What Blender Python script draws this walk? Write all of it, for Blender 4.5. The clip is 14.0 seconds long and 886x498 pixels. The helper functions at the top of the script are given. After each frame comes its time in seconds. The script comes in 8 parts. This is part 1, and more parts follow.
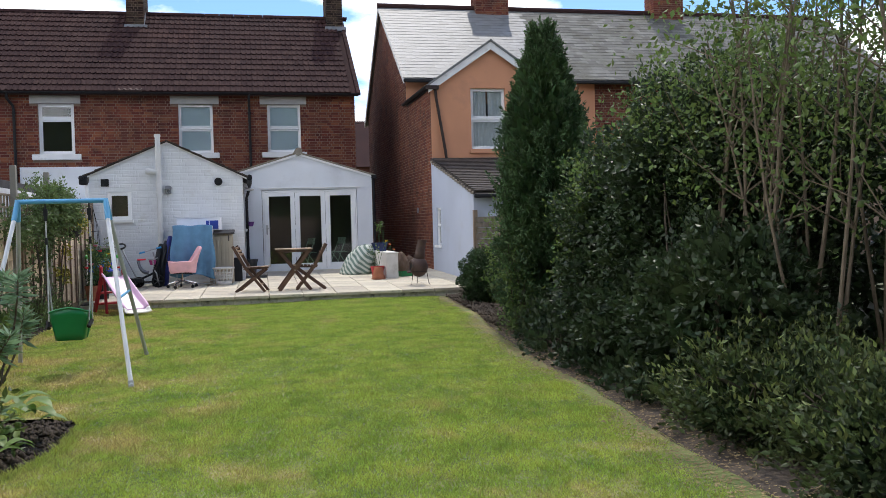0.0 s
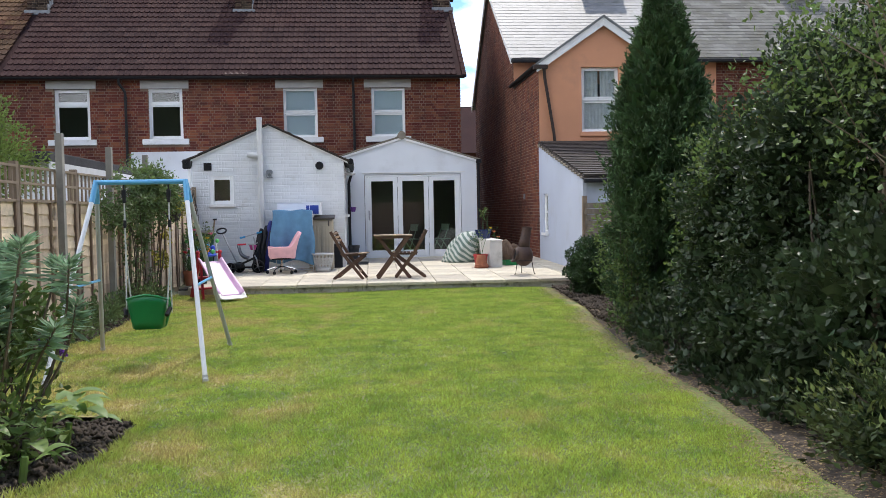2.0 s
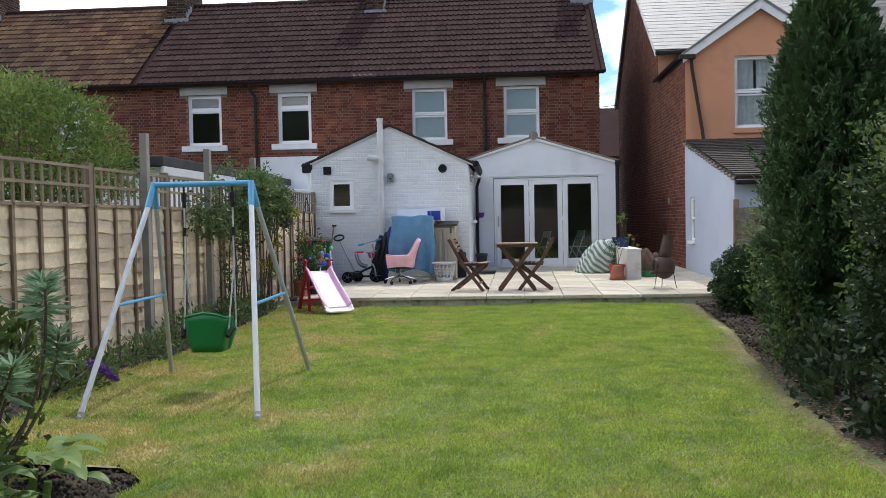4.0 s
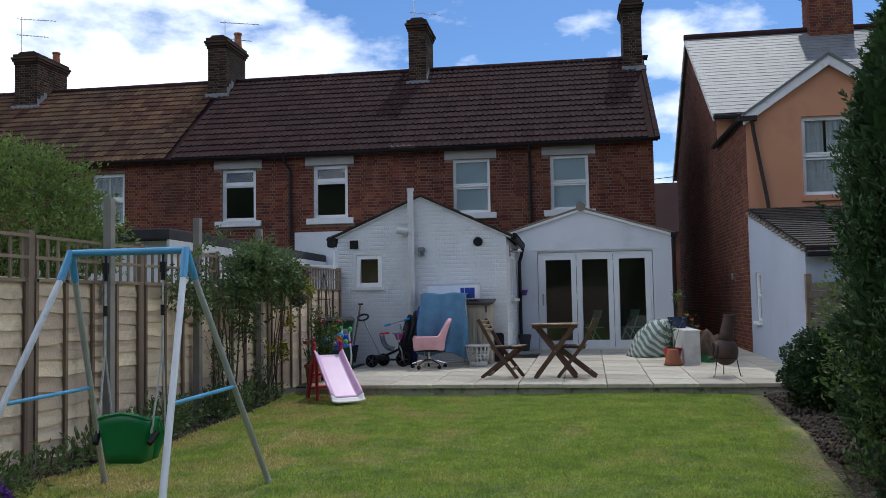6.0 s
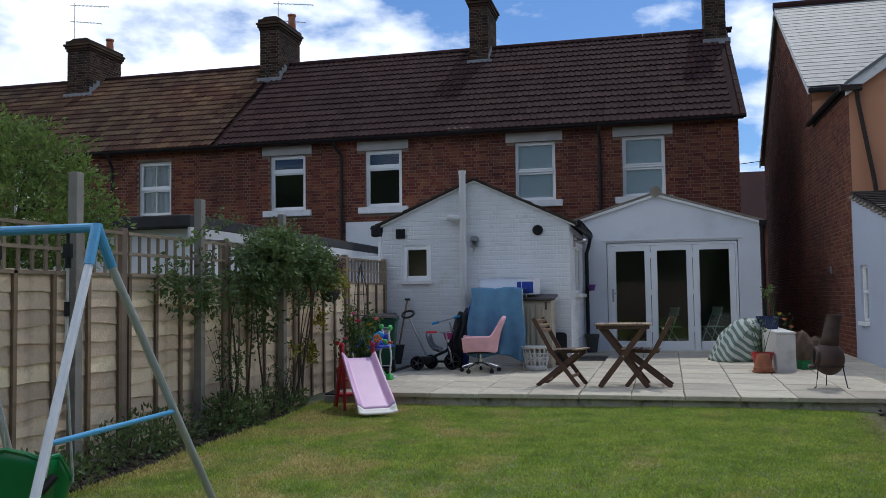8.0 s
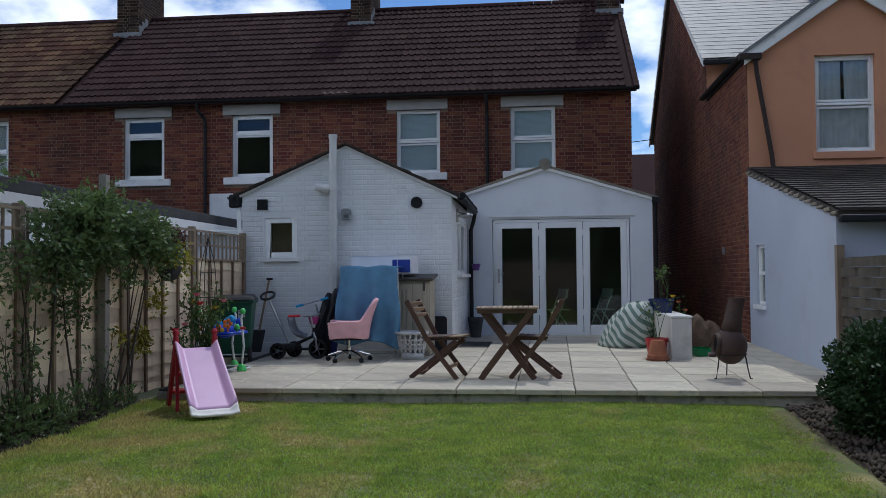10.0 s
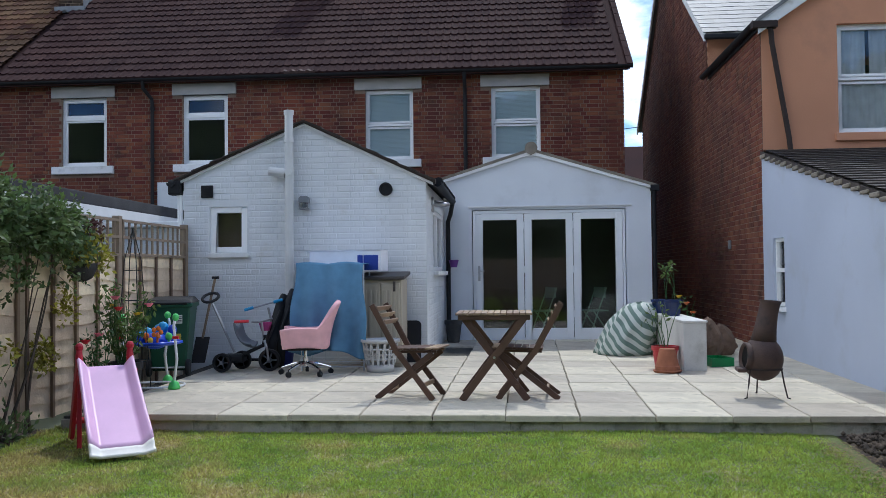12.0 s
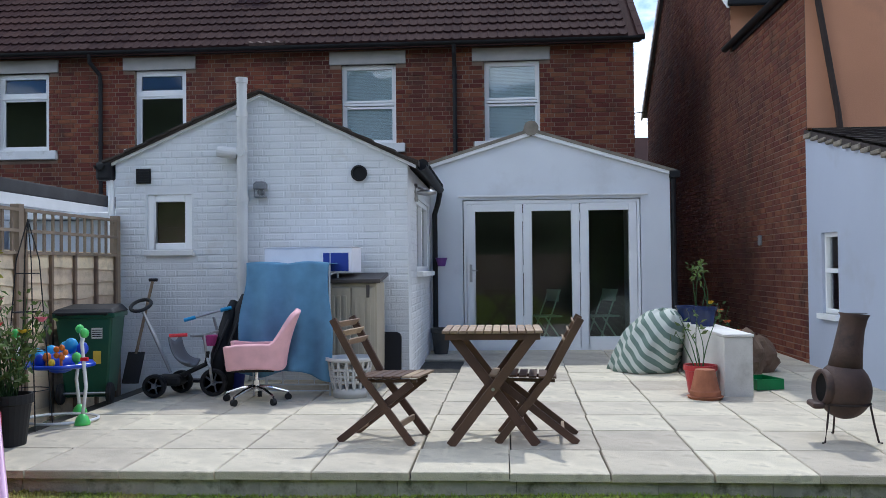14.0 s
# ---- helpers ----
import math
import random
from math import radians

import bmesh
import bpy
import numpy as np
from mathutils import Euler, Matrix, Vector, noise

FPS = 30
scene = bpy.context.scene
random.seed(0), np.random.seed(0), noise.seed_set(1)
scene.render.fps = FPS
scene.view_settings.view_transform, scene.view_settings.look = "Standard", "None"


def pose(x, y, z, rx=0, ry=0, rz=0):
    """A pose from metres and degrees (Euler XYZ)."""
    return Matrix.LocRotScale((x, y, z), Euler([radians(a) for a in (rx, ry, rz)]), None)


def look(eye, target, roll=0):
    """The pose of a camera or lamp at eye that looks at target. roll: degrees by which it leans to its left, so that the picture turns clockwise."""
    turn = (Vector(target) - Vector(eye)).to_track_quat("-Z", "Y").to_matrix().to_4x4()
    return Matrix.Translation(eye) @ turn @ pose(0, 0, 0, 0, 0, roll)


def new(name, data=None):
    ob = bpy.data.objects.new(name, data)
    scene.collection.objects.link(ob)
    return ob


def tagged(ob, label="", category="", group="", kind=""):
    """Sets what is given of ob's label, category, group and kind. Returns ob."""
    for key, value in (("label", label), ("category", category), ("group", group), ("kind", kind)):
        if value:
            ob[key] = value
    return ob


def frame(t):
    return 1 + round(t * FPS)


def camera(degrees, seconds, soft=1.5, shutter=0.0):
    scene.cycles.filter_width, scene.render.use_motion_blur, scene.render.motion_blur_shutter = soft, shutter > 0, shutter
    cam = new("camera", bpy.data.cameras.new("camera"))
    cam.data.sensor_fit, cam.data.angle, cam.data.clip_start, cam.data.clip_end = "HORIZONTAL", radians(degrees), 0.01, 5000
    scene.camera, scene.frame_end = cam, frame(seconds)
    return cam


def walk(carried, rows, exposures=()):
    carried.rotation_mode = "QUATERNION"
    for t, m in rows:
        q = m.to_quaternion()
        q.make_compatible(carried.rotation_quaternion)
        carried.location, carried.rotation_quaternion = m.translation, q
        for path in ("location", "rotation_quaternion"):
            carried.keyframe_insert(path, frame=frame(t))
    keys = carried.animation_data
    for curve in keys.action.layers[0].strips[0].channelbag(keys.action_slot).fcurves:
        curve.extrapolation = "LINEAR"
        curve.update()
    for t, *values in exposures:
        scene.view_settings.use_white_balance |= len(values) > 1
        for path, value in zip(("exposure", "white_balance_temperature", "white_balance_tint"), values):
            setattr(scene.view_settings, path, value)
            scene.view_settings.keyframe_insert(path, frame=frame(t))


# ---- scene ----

PATH = [
    (0, (0.524, 0.083, 1.364), (0.958, 2.034, 1.304), -1.5),
    (0.5, (0.565, 0.089, 1.379), (0.924, 2.056, 1.311), -1.3),
    (1, (0.584, 0.266, 1.390), (0.859, 2.245, 1.317), -1.1),
    (1.5, (0.685, 0.594, 1.345), (0.944, 2.577, 1.264), -1.1),
    (2, (0.768, 0.913, 1.335), (0.955, 2.902, 1.252), -1.1),
    (2.5, (0.884, 1.260, 1.332), (0.969, 3.257, 1.250), -1.1),
    (3, (1.016, 1.589, 1.327), (1.032, 3.586, 1.244), -1.0),
    (3.5, (1.107, 1.942, 1.313), (1.026, 3.939, 1.231), -1.1),
    (3.7, (1.149, 2.084, 1.332), (1.036, 4.079, 1.253), -1.1),
    (5.8, (1.661, 3.678, 1.317), (1.382, 5.655, 1.432), -1.1),
    (6, (1.653, 3.854, 1.305), (1.358, 5.828, 1.425), -1.1),
    (6.5, (1.655, 4.280, 1.317), (1.322, 6.248, 1.442), -1.0),
    (7, (1.712, 4.714, 1.320), (1.287, 6.664, 1.444), -0.9),
    (7.2, (1.738, 4.892, 1.332), (1.269, 6.833, 1.454), -0.8),
    (9.3, (1.734, 6.508, 1.284), (1.349, 8.469, 1.363), -0.5),
    (9.5, (1.750, 6.657, 1.284), (1.431, 8.630, 1.356), -0.5),
    (10, (1.718, 7.066, 1.291), (1.498, 9.053, 1.355), -0.5),
    (10.5, (1.668, 7.495, 1.310), (1.454, 9.483, 1.368), -0.6),
    (11, (1.633, 7.898, 1.317), (1.422, 9.886, 1.372), -0.6),
    (11.5, (1.598, 8.311, 1.320), (1.399, 10.300, 1.374), -0.6),
    (12, (1.543, 8.764, 1.319), (1.381, 10.757, 1.373), -0.6),
    (12.5, (1.510, 9.246, 1.335), (1.363, 11.240, 1.389), -0.6),
    (13, (1.459, 9.727, 1.364), (1.305, 11.721, 1.413), -0.6),
    (13.5, (1.467, 10.208, 1.384), (1.307, 12.202, 1.425), -0.7),
    (14, (1.437, 10.655, 1.386), (1.299, 12.649, 1.428), -0.6),
]
# exposure follows the clip's own metering
EXPOSURES = [(0.0, 0.38, 6450, 11), (1.0, 0.43, 6450, 11), (2.0, 0.64, 6450, 11), (3.5, 0.56, 6450, 10), (5.8, -0.37, 5950, 9), (7.2, -0.37, 5950, 9), (9.3, -0.74, 5800, 9), (10.0, -0.58, 5780, 9), (11.5, -0.03, 5760, 8), (14.0, 0.22, 5780, 8)]
cam = camera(53.8, 14.0, soft=0.85)
walk(cam, [(t, look(eye, target, roll)) for t, eye, target, roll in PATH], EXPOSURES)

# ---- place ----
# ---- world, sun ----
SUN_EL, SUN_AZ = radians(59), radians(17)          # azimuth from +y towards +x
world = bpy.data.worlds.new("sky")
scene.world = world
world.use_nodes = True
wn, wl = world.node_tree.nodes, world.node_tree.links
wn.clear()
sky = wn.new("ShaderNodeTexSky")
sky.sky_type, sky.sun_disc = "NISHITA", False
sky.sun_elevation, sky.sun_rotation = SUN_EL, SUN_AZ
wco = wn.new("ShaderNodeTexCoord")
wmap = wn.new("ShaderNodeMapping")
wmap.inputs["Scale"].default_value = (2.6, 2.6, 5.5)
wmap.inputs["Location"].default_value = (0.9, 0.35, 0.3)
wl.new(wco.outputs["Generated"], wmap.inputs["Vector"])
cl = wn.new("ShaderNodeTexNoise")
cl.inputs["Scale"].default_value, cl.inputs["Detail"].default_value, cl.inputs["Roughness"].default_value = 1.1, 9, 0.55
wl.new(wmap.outputs["Vector"], cl.inputs["Vector"])
cr = wn.new("ShaderNodeValToRGB")
cr.color_ramp.elements[0].position, cr.color_ramp.elements[1].position = 0.48, 0.56
wsep = wn.new("ShaderNodeSeparateXYZ")
wl.new(wco.outputs["Generated"], wsep.inputs[0])
wx = wn.new("ShaderNodeMapRange")
wx.inputs["From Min"].default_value, wx.inputs["From Max"].default_value = -0.3, 0.05
wx.inputs["To Min"].default_value, wx.inputs["To Max"].default_value = 0.07, -0.12
wl.new(wsep.outputs["X"], wx.inputs["Value"])
wz = wn.new("ShaderNodeMapRange")
wz.inputs["From Min"].default_value, wz.inputs["From Max"].default_value = 0.17, 0.27
wz.inputs["To Min"].default_value, wz.inputs["To Max"].default_value = 0.15, 0.0
wl.new(wsep.outputs["Z"], wz.inputs["Value"])
wsum = wn.new("ShaderNodeMath")
wl.new(cl.outputs["Fac"], wsum.inputs[0])
wl.new(wx.outputs["Result"], wsum.inputs[1])
wx2 = wn.new("ShaderNodeMapRange")
wx2.inputs["From Min"].default_value, wx2.inputs["From Max"].default_value = 0.4, 0.75
wx2.inputs["To Min"].default_value, wx2.inputs["To Max"].default_value = 0.0, 0.2
wl.new(wsep.outputs["X"], wx2.inputs["Value"])
wsum3 = wn.new("ShaderNodeMath")
wl.new(wsum.outputs["Value"], wsum3.inputs[0])
wl.new(wx2.outputs["Result"], wsum3.inputs[1])
wsum2 = wn.new("ShaderNodeMath")
wl.new(wsum3.outputs["Value"], wsum2.inputs[0])
wl.new(wz.outputs["Result"], wsum2.inputs[1])
wl.new(wsum2.outputs["Value"], cr.inputs["Fac"])
cl2 = wn.new("ShaderNodeTexNoise")
cl2.inputs["Scale"].default_value, cl2.inputs["Detail"].default_value = 3.2, 6
wl.new(wmap.outputs["Vector"], cl2.inputs["Vector"])
cshade = wn.new("ShaderNodeMix")
cshade.data_type = "RGBA"
cshade.inputs["A"].default_value, cshade.inputs["B"].default_value = (7.5, 8.0, 8.8, 1), (13.5, 13.5, 13.5, 1)
wl.new(cl2.outputs["Fac"], cshade.inputs["Factor"])
wmix = wn.new("ShaderNodeMix")
wmix.data_type = "RGBA"
wl.new(cr.outputs["Color"], wmix.inputs["Factor"])
sky.ozone_density, sky.dust_density = 3.0, 0.4
wtint = wn.new("ShaderNodeMix")
wtint.data_type, wtint.blend_type = "RGBA", "MULTIPLY"
wtint.inputs["Factor"].default_value = 1.0
wtint.inputs["B"].default_value = (0.62, 0.77, 0.95, 1)
wl.new(sky.outputs["Color"], wtint.inputs["A"])
wl.new(wtint.outputs["Result"], wmix.inputs["A"])
wl.new(cshade.outputs["Result"], wmix.inputs["B"])
bg = wn.new("ShaderNodeBackground")
bg.inputs["Strength"].default_value = 0.15
wl.new(wmix.outputs["Result"], bg.inputs["Color"])
wo = wn.new("ShaderNodeOutputWorld")
wl.new(bg.outputs["Background"], wo.inputs["Surface"])

sun = new("sun", bpy.data.lights.new("sun", "SUN"))
sun.data.energy, sun.data.angle, sun.data.color = 2.0, radians(1.2), (1.0, 0.95, 0.86)
sun.matrix_world = look((30 * math.sin(SUN_AZ), 30 * math.cos(SUN_AZ), 30 * math.tan(SUN_EL)), (0, 0, 0))


# ---- materials ----
def mat(name, c, rough=0.7, var=0.15, scale=4.0, fine=60.0, bump=0.15, metal=0.0, rand="", rvar=0.25, c2=None, spec=0.5,
        stain=None, stain_scale=1.2, stain_at=0.6, trans=0.0):
    """Base colour c mottled at two scales; c2: second tone; rand: 'island' or 'object' shifts each piece; stain: blotches."""
    m = bpy.data.materials.new(name)
    m.use_nodes = True
    n, l = m.node_tree.nodes, m.node_tree.links
    b = n["Principled BSDF"]
    tc = n.new("ShaderNodeTexCoord")
    a = n.new("ShaderNodeTexNoise")
    a.inputs["Scale"].default_value, a.inputs["Detail"].default_value = scale, 5
    f = n.new("ShaderNodeTexNoise")
    f.inputs["Scale"].default_value, f.inputs["Detail"].default_value = fine, 3
    l.new(tc.outputs["Object"], a.inputs["Vector"])
    l.new(tc.outputs["Object"], f.inputs["Vector"])
    mix = n.new("ShaderNodeMix")
    mix.data_type = "RGBA"
    d = c2 or tuple(x * (1 - var) for x in c)
    e = c if c2 else tuple(min(1, x * (1 + var)) for x in c)
    mix.inputs["A"].default_value, mix.inputs["B"].default_value = (*d, 1), (*e, 1)
    ramp = n.new("ShaderNodeMapRange")
    ramp.inputs["From Min"].default_value, ramp.inputs["From Max"].default_value = 0.32, 0.68
    l.new(a.outputs["Fac"], ramp.inputs["Value"])
    l.new(ramp.outputs["Result"], mix.inputs["Factor"])
    out = mix.outputs["Result"]
    hs = n.new("ShaderNodeHueSaturation")
    add = n.new("ShaderNodeMath")
    add.operation = "MULTIPLY_ADD"
    add.inputs[1].default_value, add.inputs[2].default_value = var * 0.9, 1 - var * 0.45
    l.new(f.outputs["Fac"], add.inputs[0])
    val = add.outputs["Value"]
    if rand:
        src = n.new("ShaderNodeNewGeometry").outputs["Random Per Island"] if rand == "island" else n.new("ShaderNodeObjectInfo").outputs["Random"]
        k = n.new("ShaderNodeMath")
        k.operation = "MULTIPLY_ADD"
        k.inputs[1].default_value, k.inputs[2].default_value = 2 * rvar, 1 - rvar
        l.new(src, k.inputs[0])
        k2 = n.new("ShaderNodeMath")
        k2.operation = "MULTIPLY"
        l.new(val, k2.inputs[0])
        l.new(k.outputs["Value"], k2.inputs[1])
        val = k2.outputs["Value"]
        k3 = n.new("ShaderNodeMath")
        k3.operation = "MULTIPLY_ADD"
        k3.inputs[1].default_value, k3.inputs[2].default_value = rvar * 0.09, 0.5 - rvar * 0.045
        l.new(src, k3.inputs[0])
        l.new(k3.outputs["Value"], hs.inputs["Hue"])
    l.new(out, hs.inputs["Color"])
    l.new(val, hs.inputs["Value"])
    out = hs.outputs["Color"]
    if stain:
        s = n.new("ShaderNodeTexNoise")
        s.inputs["Scale"].default_value, s.inputs["Detail"].default_value, s.inputs["Roughness"].default_value = stain_scale, 8, 0.62
        l.new(tc.outputs["Object"], s.inputs["Vector"])
        r = n.new("ShaderNodeMapRange")
        r.inputs["From Min"].default_value, r.inputs["From Max"].default_value, r.inputs["To Max"].default_value = stain_at - 0.08, stain_at + 0.1, 0.85
        l.new(s.outputs["Fac"], r.inputs["Value"])
        sm = n.new("ShaderNodeMix")
        sm.data_type = "RGBA"
        sm.inputs["B"].default_value = (*stain, 1)
        l.new(r.outputs["Result"], sm.inputs["Factor"])
        l.new(out, sm.inputs["A"])
        out = sm.outputs["Result"]
    l.new(out, b.inputs["Base Color"])
    b.inputs["Roughness"].default_value, b.inputs["Metallic"].default_value = rough, metal
    b.inputs["Specular IOR Level"].default_value = spec
    if trans:
        b.inputs["Subsurface Weight"].default_value = 0
    if bump:
        bp = n.new("ShaderNodeBump")
        bp.inputs["Strength"].default_value, bp.inputs["Distance"].default_value = bump, 0.01
        l.new(f.outputs["Fac"], bp.inputs["Height"])
        l.new(bp.outputs["Normal"], b.inputs["Normal"])
    return m


def leaf_mat(name, c, c2, rough=0.45, through_light=0.35, rvar=0.35, var=0.2, scale=1.5, fine=30):
    """Leaf: diffuse and gloss, with light passing through the blade."""
    m = mat(name, c, rough, var, scale, fine, 0.0, rand="island", rvar=rvar, c2=c2, spec=0.35)
    n, l = m.node_tree.nodes, m.node_tree.links
    b = n["Principled BSDF"]
    tr = n.new("ShaderNodeBsdfTranslucent")
    hs = [x for x in n if x.type == "HUE_SAT"][0]
    l.new(hs.outputs["Color"], tr.inputs["Color"])
    mx = n.new("ShaderNodeMixShader")
    mx.inputs[0].default_value = through_light
    l.new(b.outputs[0], mx.inputs[1])
    l.new(tr.outputs[0], mx.inputs[2])
    l.new(mx.outputs[0], n["Material Output"].inputs["Surface"])
    return m


def glass_mat(name, tint=(0.96, 0.98, 0.98), ior=1.6):
    m = bpy.data.materials.new(name)
    m.use_nodes = True
    n, l = m.node_tree.nodes, m.node_tree.links
    n.remove(n["Principled BSDF"])
    t, g, f, mx = n.new("ShaderNodeBsdfTransparent"), n.new("ShaderNodeBsdfGlossy"), n.new("ShaderNodeFresnel"), n.new("ShaderNodeMixShader")
    t.inputs["Color"].default_value = (*tint, 1)
    g.inputs["Roughness"].default_value = 0.01
    f.inputs["IOR"].default_value = ior
    l.new(f.outputs[0], mx.inputs[0])
    l.new(t.outputs[0], mx.inputs[1])
    l.new(g.outputs[0], mx.inputs[2])
    l.new(mx.outputs[0], n["Material Output"].inputs["Surface"])
    return m


M_BRICK = mat("red_brick", (0.2, 0.06, 0.036), 0.9, 0.35, 1.6, 55, 0.5, rand="island", rvar=0.34, c2=(0.115, 0.042, 0.03), spec=0.2, stain=(0.06, 0.03, 0.024), stain_scale=2.4, stain_at=0.6)
M_BRICK_PIECE = mat("red_brick_piece", (0.2, 0.06, 0.036), 0.9, 0.35, 1.6, 55, 0.5, rand="object", rvar=0.34, c2=(0.115, 0.042, 0.03), spec=0.2, stain=(0.06, 0.03, 0.024), stain_scale=2.4, stain_at=0.6)
# darker copy of the red brick, with the side wall's shade in its colour
M_BRICK_SIDE = mat("shaded_side_brick", (0.175, 0.06, 0.037), 0.9, 0.3, 0.7, 70, 0.5, rand="island", rvar=0.28, c2=(0.095, 0.038, 0.028), spec=0.2, stain=(0.05, 0.028, 0.022), stain_scale=1.8, stain_at=0.6)
M_CHIM = mat("sooty_brick", (0.065, 0.036, 0.025), 0.95, 0.3, 2, 60, 0.5, rand="island", rvar=0.6, c2=(0.026, 0.021, 0.018), spec=0.2)
M_MORTAR = mat("mortar", (0.21, 0.15, 0.112), 0.95, 0.2, 3, 90, 0.5)
M_WBRICK = mat("white_painted_brick", (0.7, 0.715, 0.735), 0.65, 0.05, 1.5, 90, 0.5, rand="island", rvar=0.03, stain=(0.52, 0.5, 0.465), stain_scale=2.6, stain_at=0.645)
M_WMORTAR = mat("white_painted_joint", (0.68, 0.695, 0.715), 0.7, 0.07, 1.5, 90, 0.4)
M_RENDER = mat("white_render", (0.745, 0.77, 0.81), 0.75, 0.04, 1.2, 120, 0.3, stain=(0.6, 0.61, 0.63), stain_scale=0.9, stain_at=0.62)
# white render too, but with the wall's bluish shade put into the colour
M_NRENDER = mat("neighbour_shaded_render", (0.45, 0.49, 0.59), 0.75, 0.04, 0.9, 120, 0.3, stain=(0.39, 0.41, 0.46), stain_scale=1.1, stain_at=0.64)
M_ORANGE = mat("orange_render", (0.56, 0.265, 0.15), 0.8, 0.06, 1.1, 130, 0.35, stain=(0.42, 0.21, 0.13), stain_scale=0.9, stain_at=0.66)
M_TILE = mat("brown_roof_tile", (0.051, 0.026, 0.0245), 0.9, 0.2, 0.6, 70, 0.4, rand="island", rvar=0.2, c2=(0.039, 0.022, 0.022), spec=0.08)
M_TILE_PIECE = mat("brown_roof_tile_piece", (0.051, 0.026, 0.0245), 0.9, 0.2, 0.6, 70, 0.4, rand="object", rvar=0.2, c2=(0.039, 0.022, 0.022), spec=0.08)
M_CLAY = mat("old_clay_tile", (0.115, 0.06, 0.036), 0.9, 0.25, 0.35, 50, 0.4, rand="island", rvar=0.42, c2=(0.062, 0.04, 0.028), spec=0.1)
M_SLATE = mat("grey_slate", (0.18, 0.185, 0.19), 0.55, 0.15, 0.8, 40, 0.2, rand="island", rvar=0.14, c2=(0.14, 0.145, 0.15), spec=0.35, stain=(0.07, 0.07, 0.065), stain_scale=2.2, stain_at=0.62)
M_SLATE_PIECE = mat("grey_slate_piece", (0.18, 0.185, 0.19), 0.55, 0.15, 0.8, 40, 0.2, rand="object", rvar=0.14, c2=(0.14, 0.145, 0.15), spec=0.35)
M_DTILE = mat("dark_lean_to_tile", (0.045, 0.034, 0.029), 0.9, 0.2, 2, 50, 0.3, rand="island", rvar=0.3)
M_UPVC = mat("white_upvc", (0.9, 0.905, 0.91), 0.3, 0.02, 2, 40, 0.0)
M_CREAM = mat("cream_upvc", (0.72, 0.72, 0.68), 0.35, 0.03, 2, 40, 0.0)
M_LINTEL = mat("painted_lintel", (0.42, 0.4, 0.38), 0.8, 0.08, 3, 60, 0.3)
M_SILL = mat("painted_sill", (0.74, 0.74, 0.74), 0.7, 0.06, 3, 60, 0.2, stain=(0.5, 0.48, 0.45), stain_scale=4, stain_at=0.66)
M_BLACK = mat("black_plastic", (0.012, 0.012, 0.014), 0.6, 0.2, 6, 60, 0.05, spec=0.3)
M_DGREY = mat("dark_felt", (0.035, 0.034, 0.036), 0.9, 0.25, 3, 60, 0.4)
M_GREYPIPE = mat("grey_painted_pipe", (0.6, 0.6, 0.6), 0.5, 0.05, 5, 60, 0.05)
M_VERGE = mat("mortar_verge", (0.23, 0.2, 0.16), 0.95, 0.25, 8, 60, 0.6)
M_POT = mat("terracotta", (0.33, 0.12, 0.06), 0.85, 0.18, 8, 60, 0.25)
M_LEAD = mat("lead_flashing", (0.2, 0.21, 0.23), 0.6, 0.2, 6, 40, 0.3)
M_METAL = mat("galvanised", (0.45, 0.45, 0.46), 0.4, 0.1, 10, 60, 0.05, metal=1)
M_GLASS = glass_mat("window_glass")
# white blind; its blue tint paints in the sky reflected by the glass
M_BLIND = mat("sky_tinted_blind", (0.8, 0.92, 0.99), 0.7, 0.03, 3, 40, 0.0)
M_LACE = mat("lace_curtain", (0.82, 0.83, 0.85), 0.8, 0.12, 9, 45, 0.2)
# room surfaces coloured dark, so the interiors look unlit behind the glass
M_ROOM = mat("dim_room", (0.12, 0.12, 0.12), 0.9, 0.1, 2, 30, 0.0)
M_GROOM = mat("garden_room_darkened_plaster", (0.12, 0.11, 0.1), 0.9, 0.1, 2, 30, 0.0)
M_SLAB = mat("concrete_slab", (0.54, 0.475, 0.37), 0.88, 0.18, 3.2, 110, 0.5, rand="object", rvar=0.16, stain=(0.29, 0.255, 0.195), stain_scale=3.4, stain_at=0.6)
M_JOINT = mat("mortar_bed", (0.055, 0.05, 0.04), 0.95, 0.3, 6, 80, 0.5)
M_BLOCK = mat("riser_block", (0.5, 0.46, 0.375), 0.95, 0.22, 6, 70, 0.6, rand="object", rvar=0.12, stain=(0.075, 0.075, 0.045), stain_scale=6.0, stain_at=0.585)
M_SOIL = mat("soil", (0.062, 0.046, 0.033), 0.98, 0.4, 6, 45, 1.0)
M_LAWN = mat("lawn_ground", (0.17, 0.19, 0.055), 0.95, 0.4, 1.6, 40, 0.8, c2=(0.1, 0.13, 0.035))
M_FIELD = mat("far_ground", (0.08, 0.085, 0.04), 0.95, 0.25, 0.3, 5, 0.2)
M_FENCE = mat("larch_lap_board", (0.66, 0.53, 0.38), 0.85, 0.22, 2.5, 45, 0.5, rand="object", rvar=0.25, c2=(0.52, 0.405, 0.285), stain=(0.32, 0.245, 0.17), stain_scale=3.0, stain_at=0.64)
M_BATTEN = mat("brown_stained_batten", (0.17, 0.115, 0.078), 0.85, 0.2, 4, 50, 0.3, rand="object", rvar=0.25)
M_FPOST = mat("fence_post_wood", (0.25, 0.19, 0.135), 0.9, 0.2, 4, 50, 0.35, rand="object", rvar=0.2)
M_GREYPOST = mat("weathered_grey_post", (0.24, 0.22, 0.195), 0.9, 0.2, 4, 50, 0.35, rand="object", rvar=0.15)
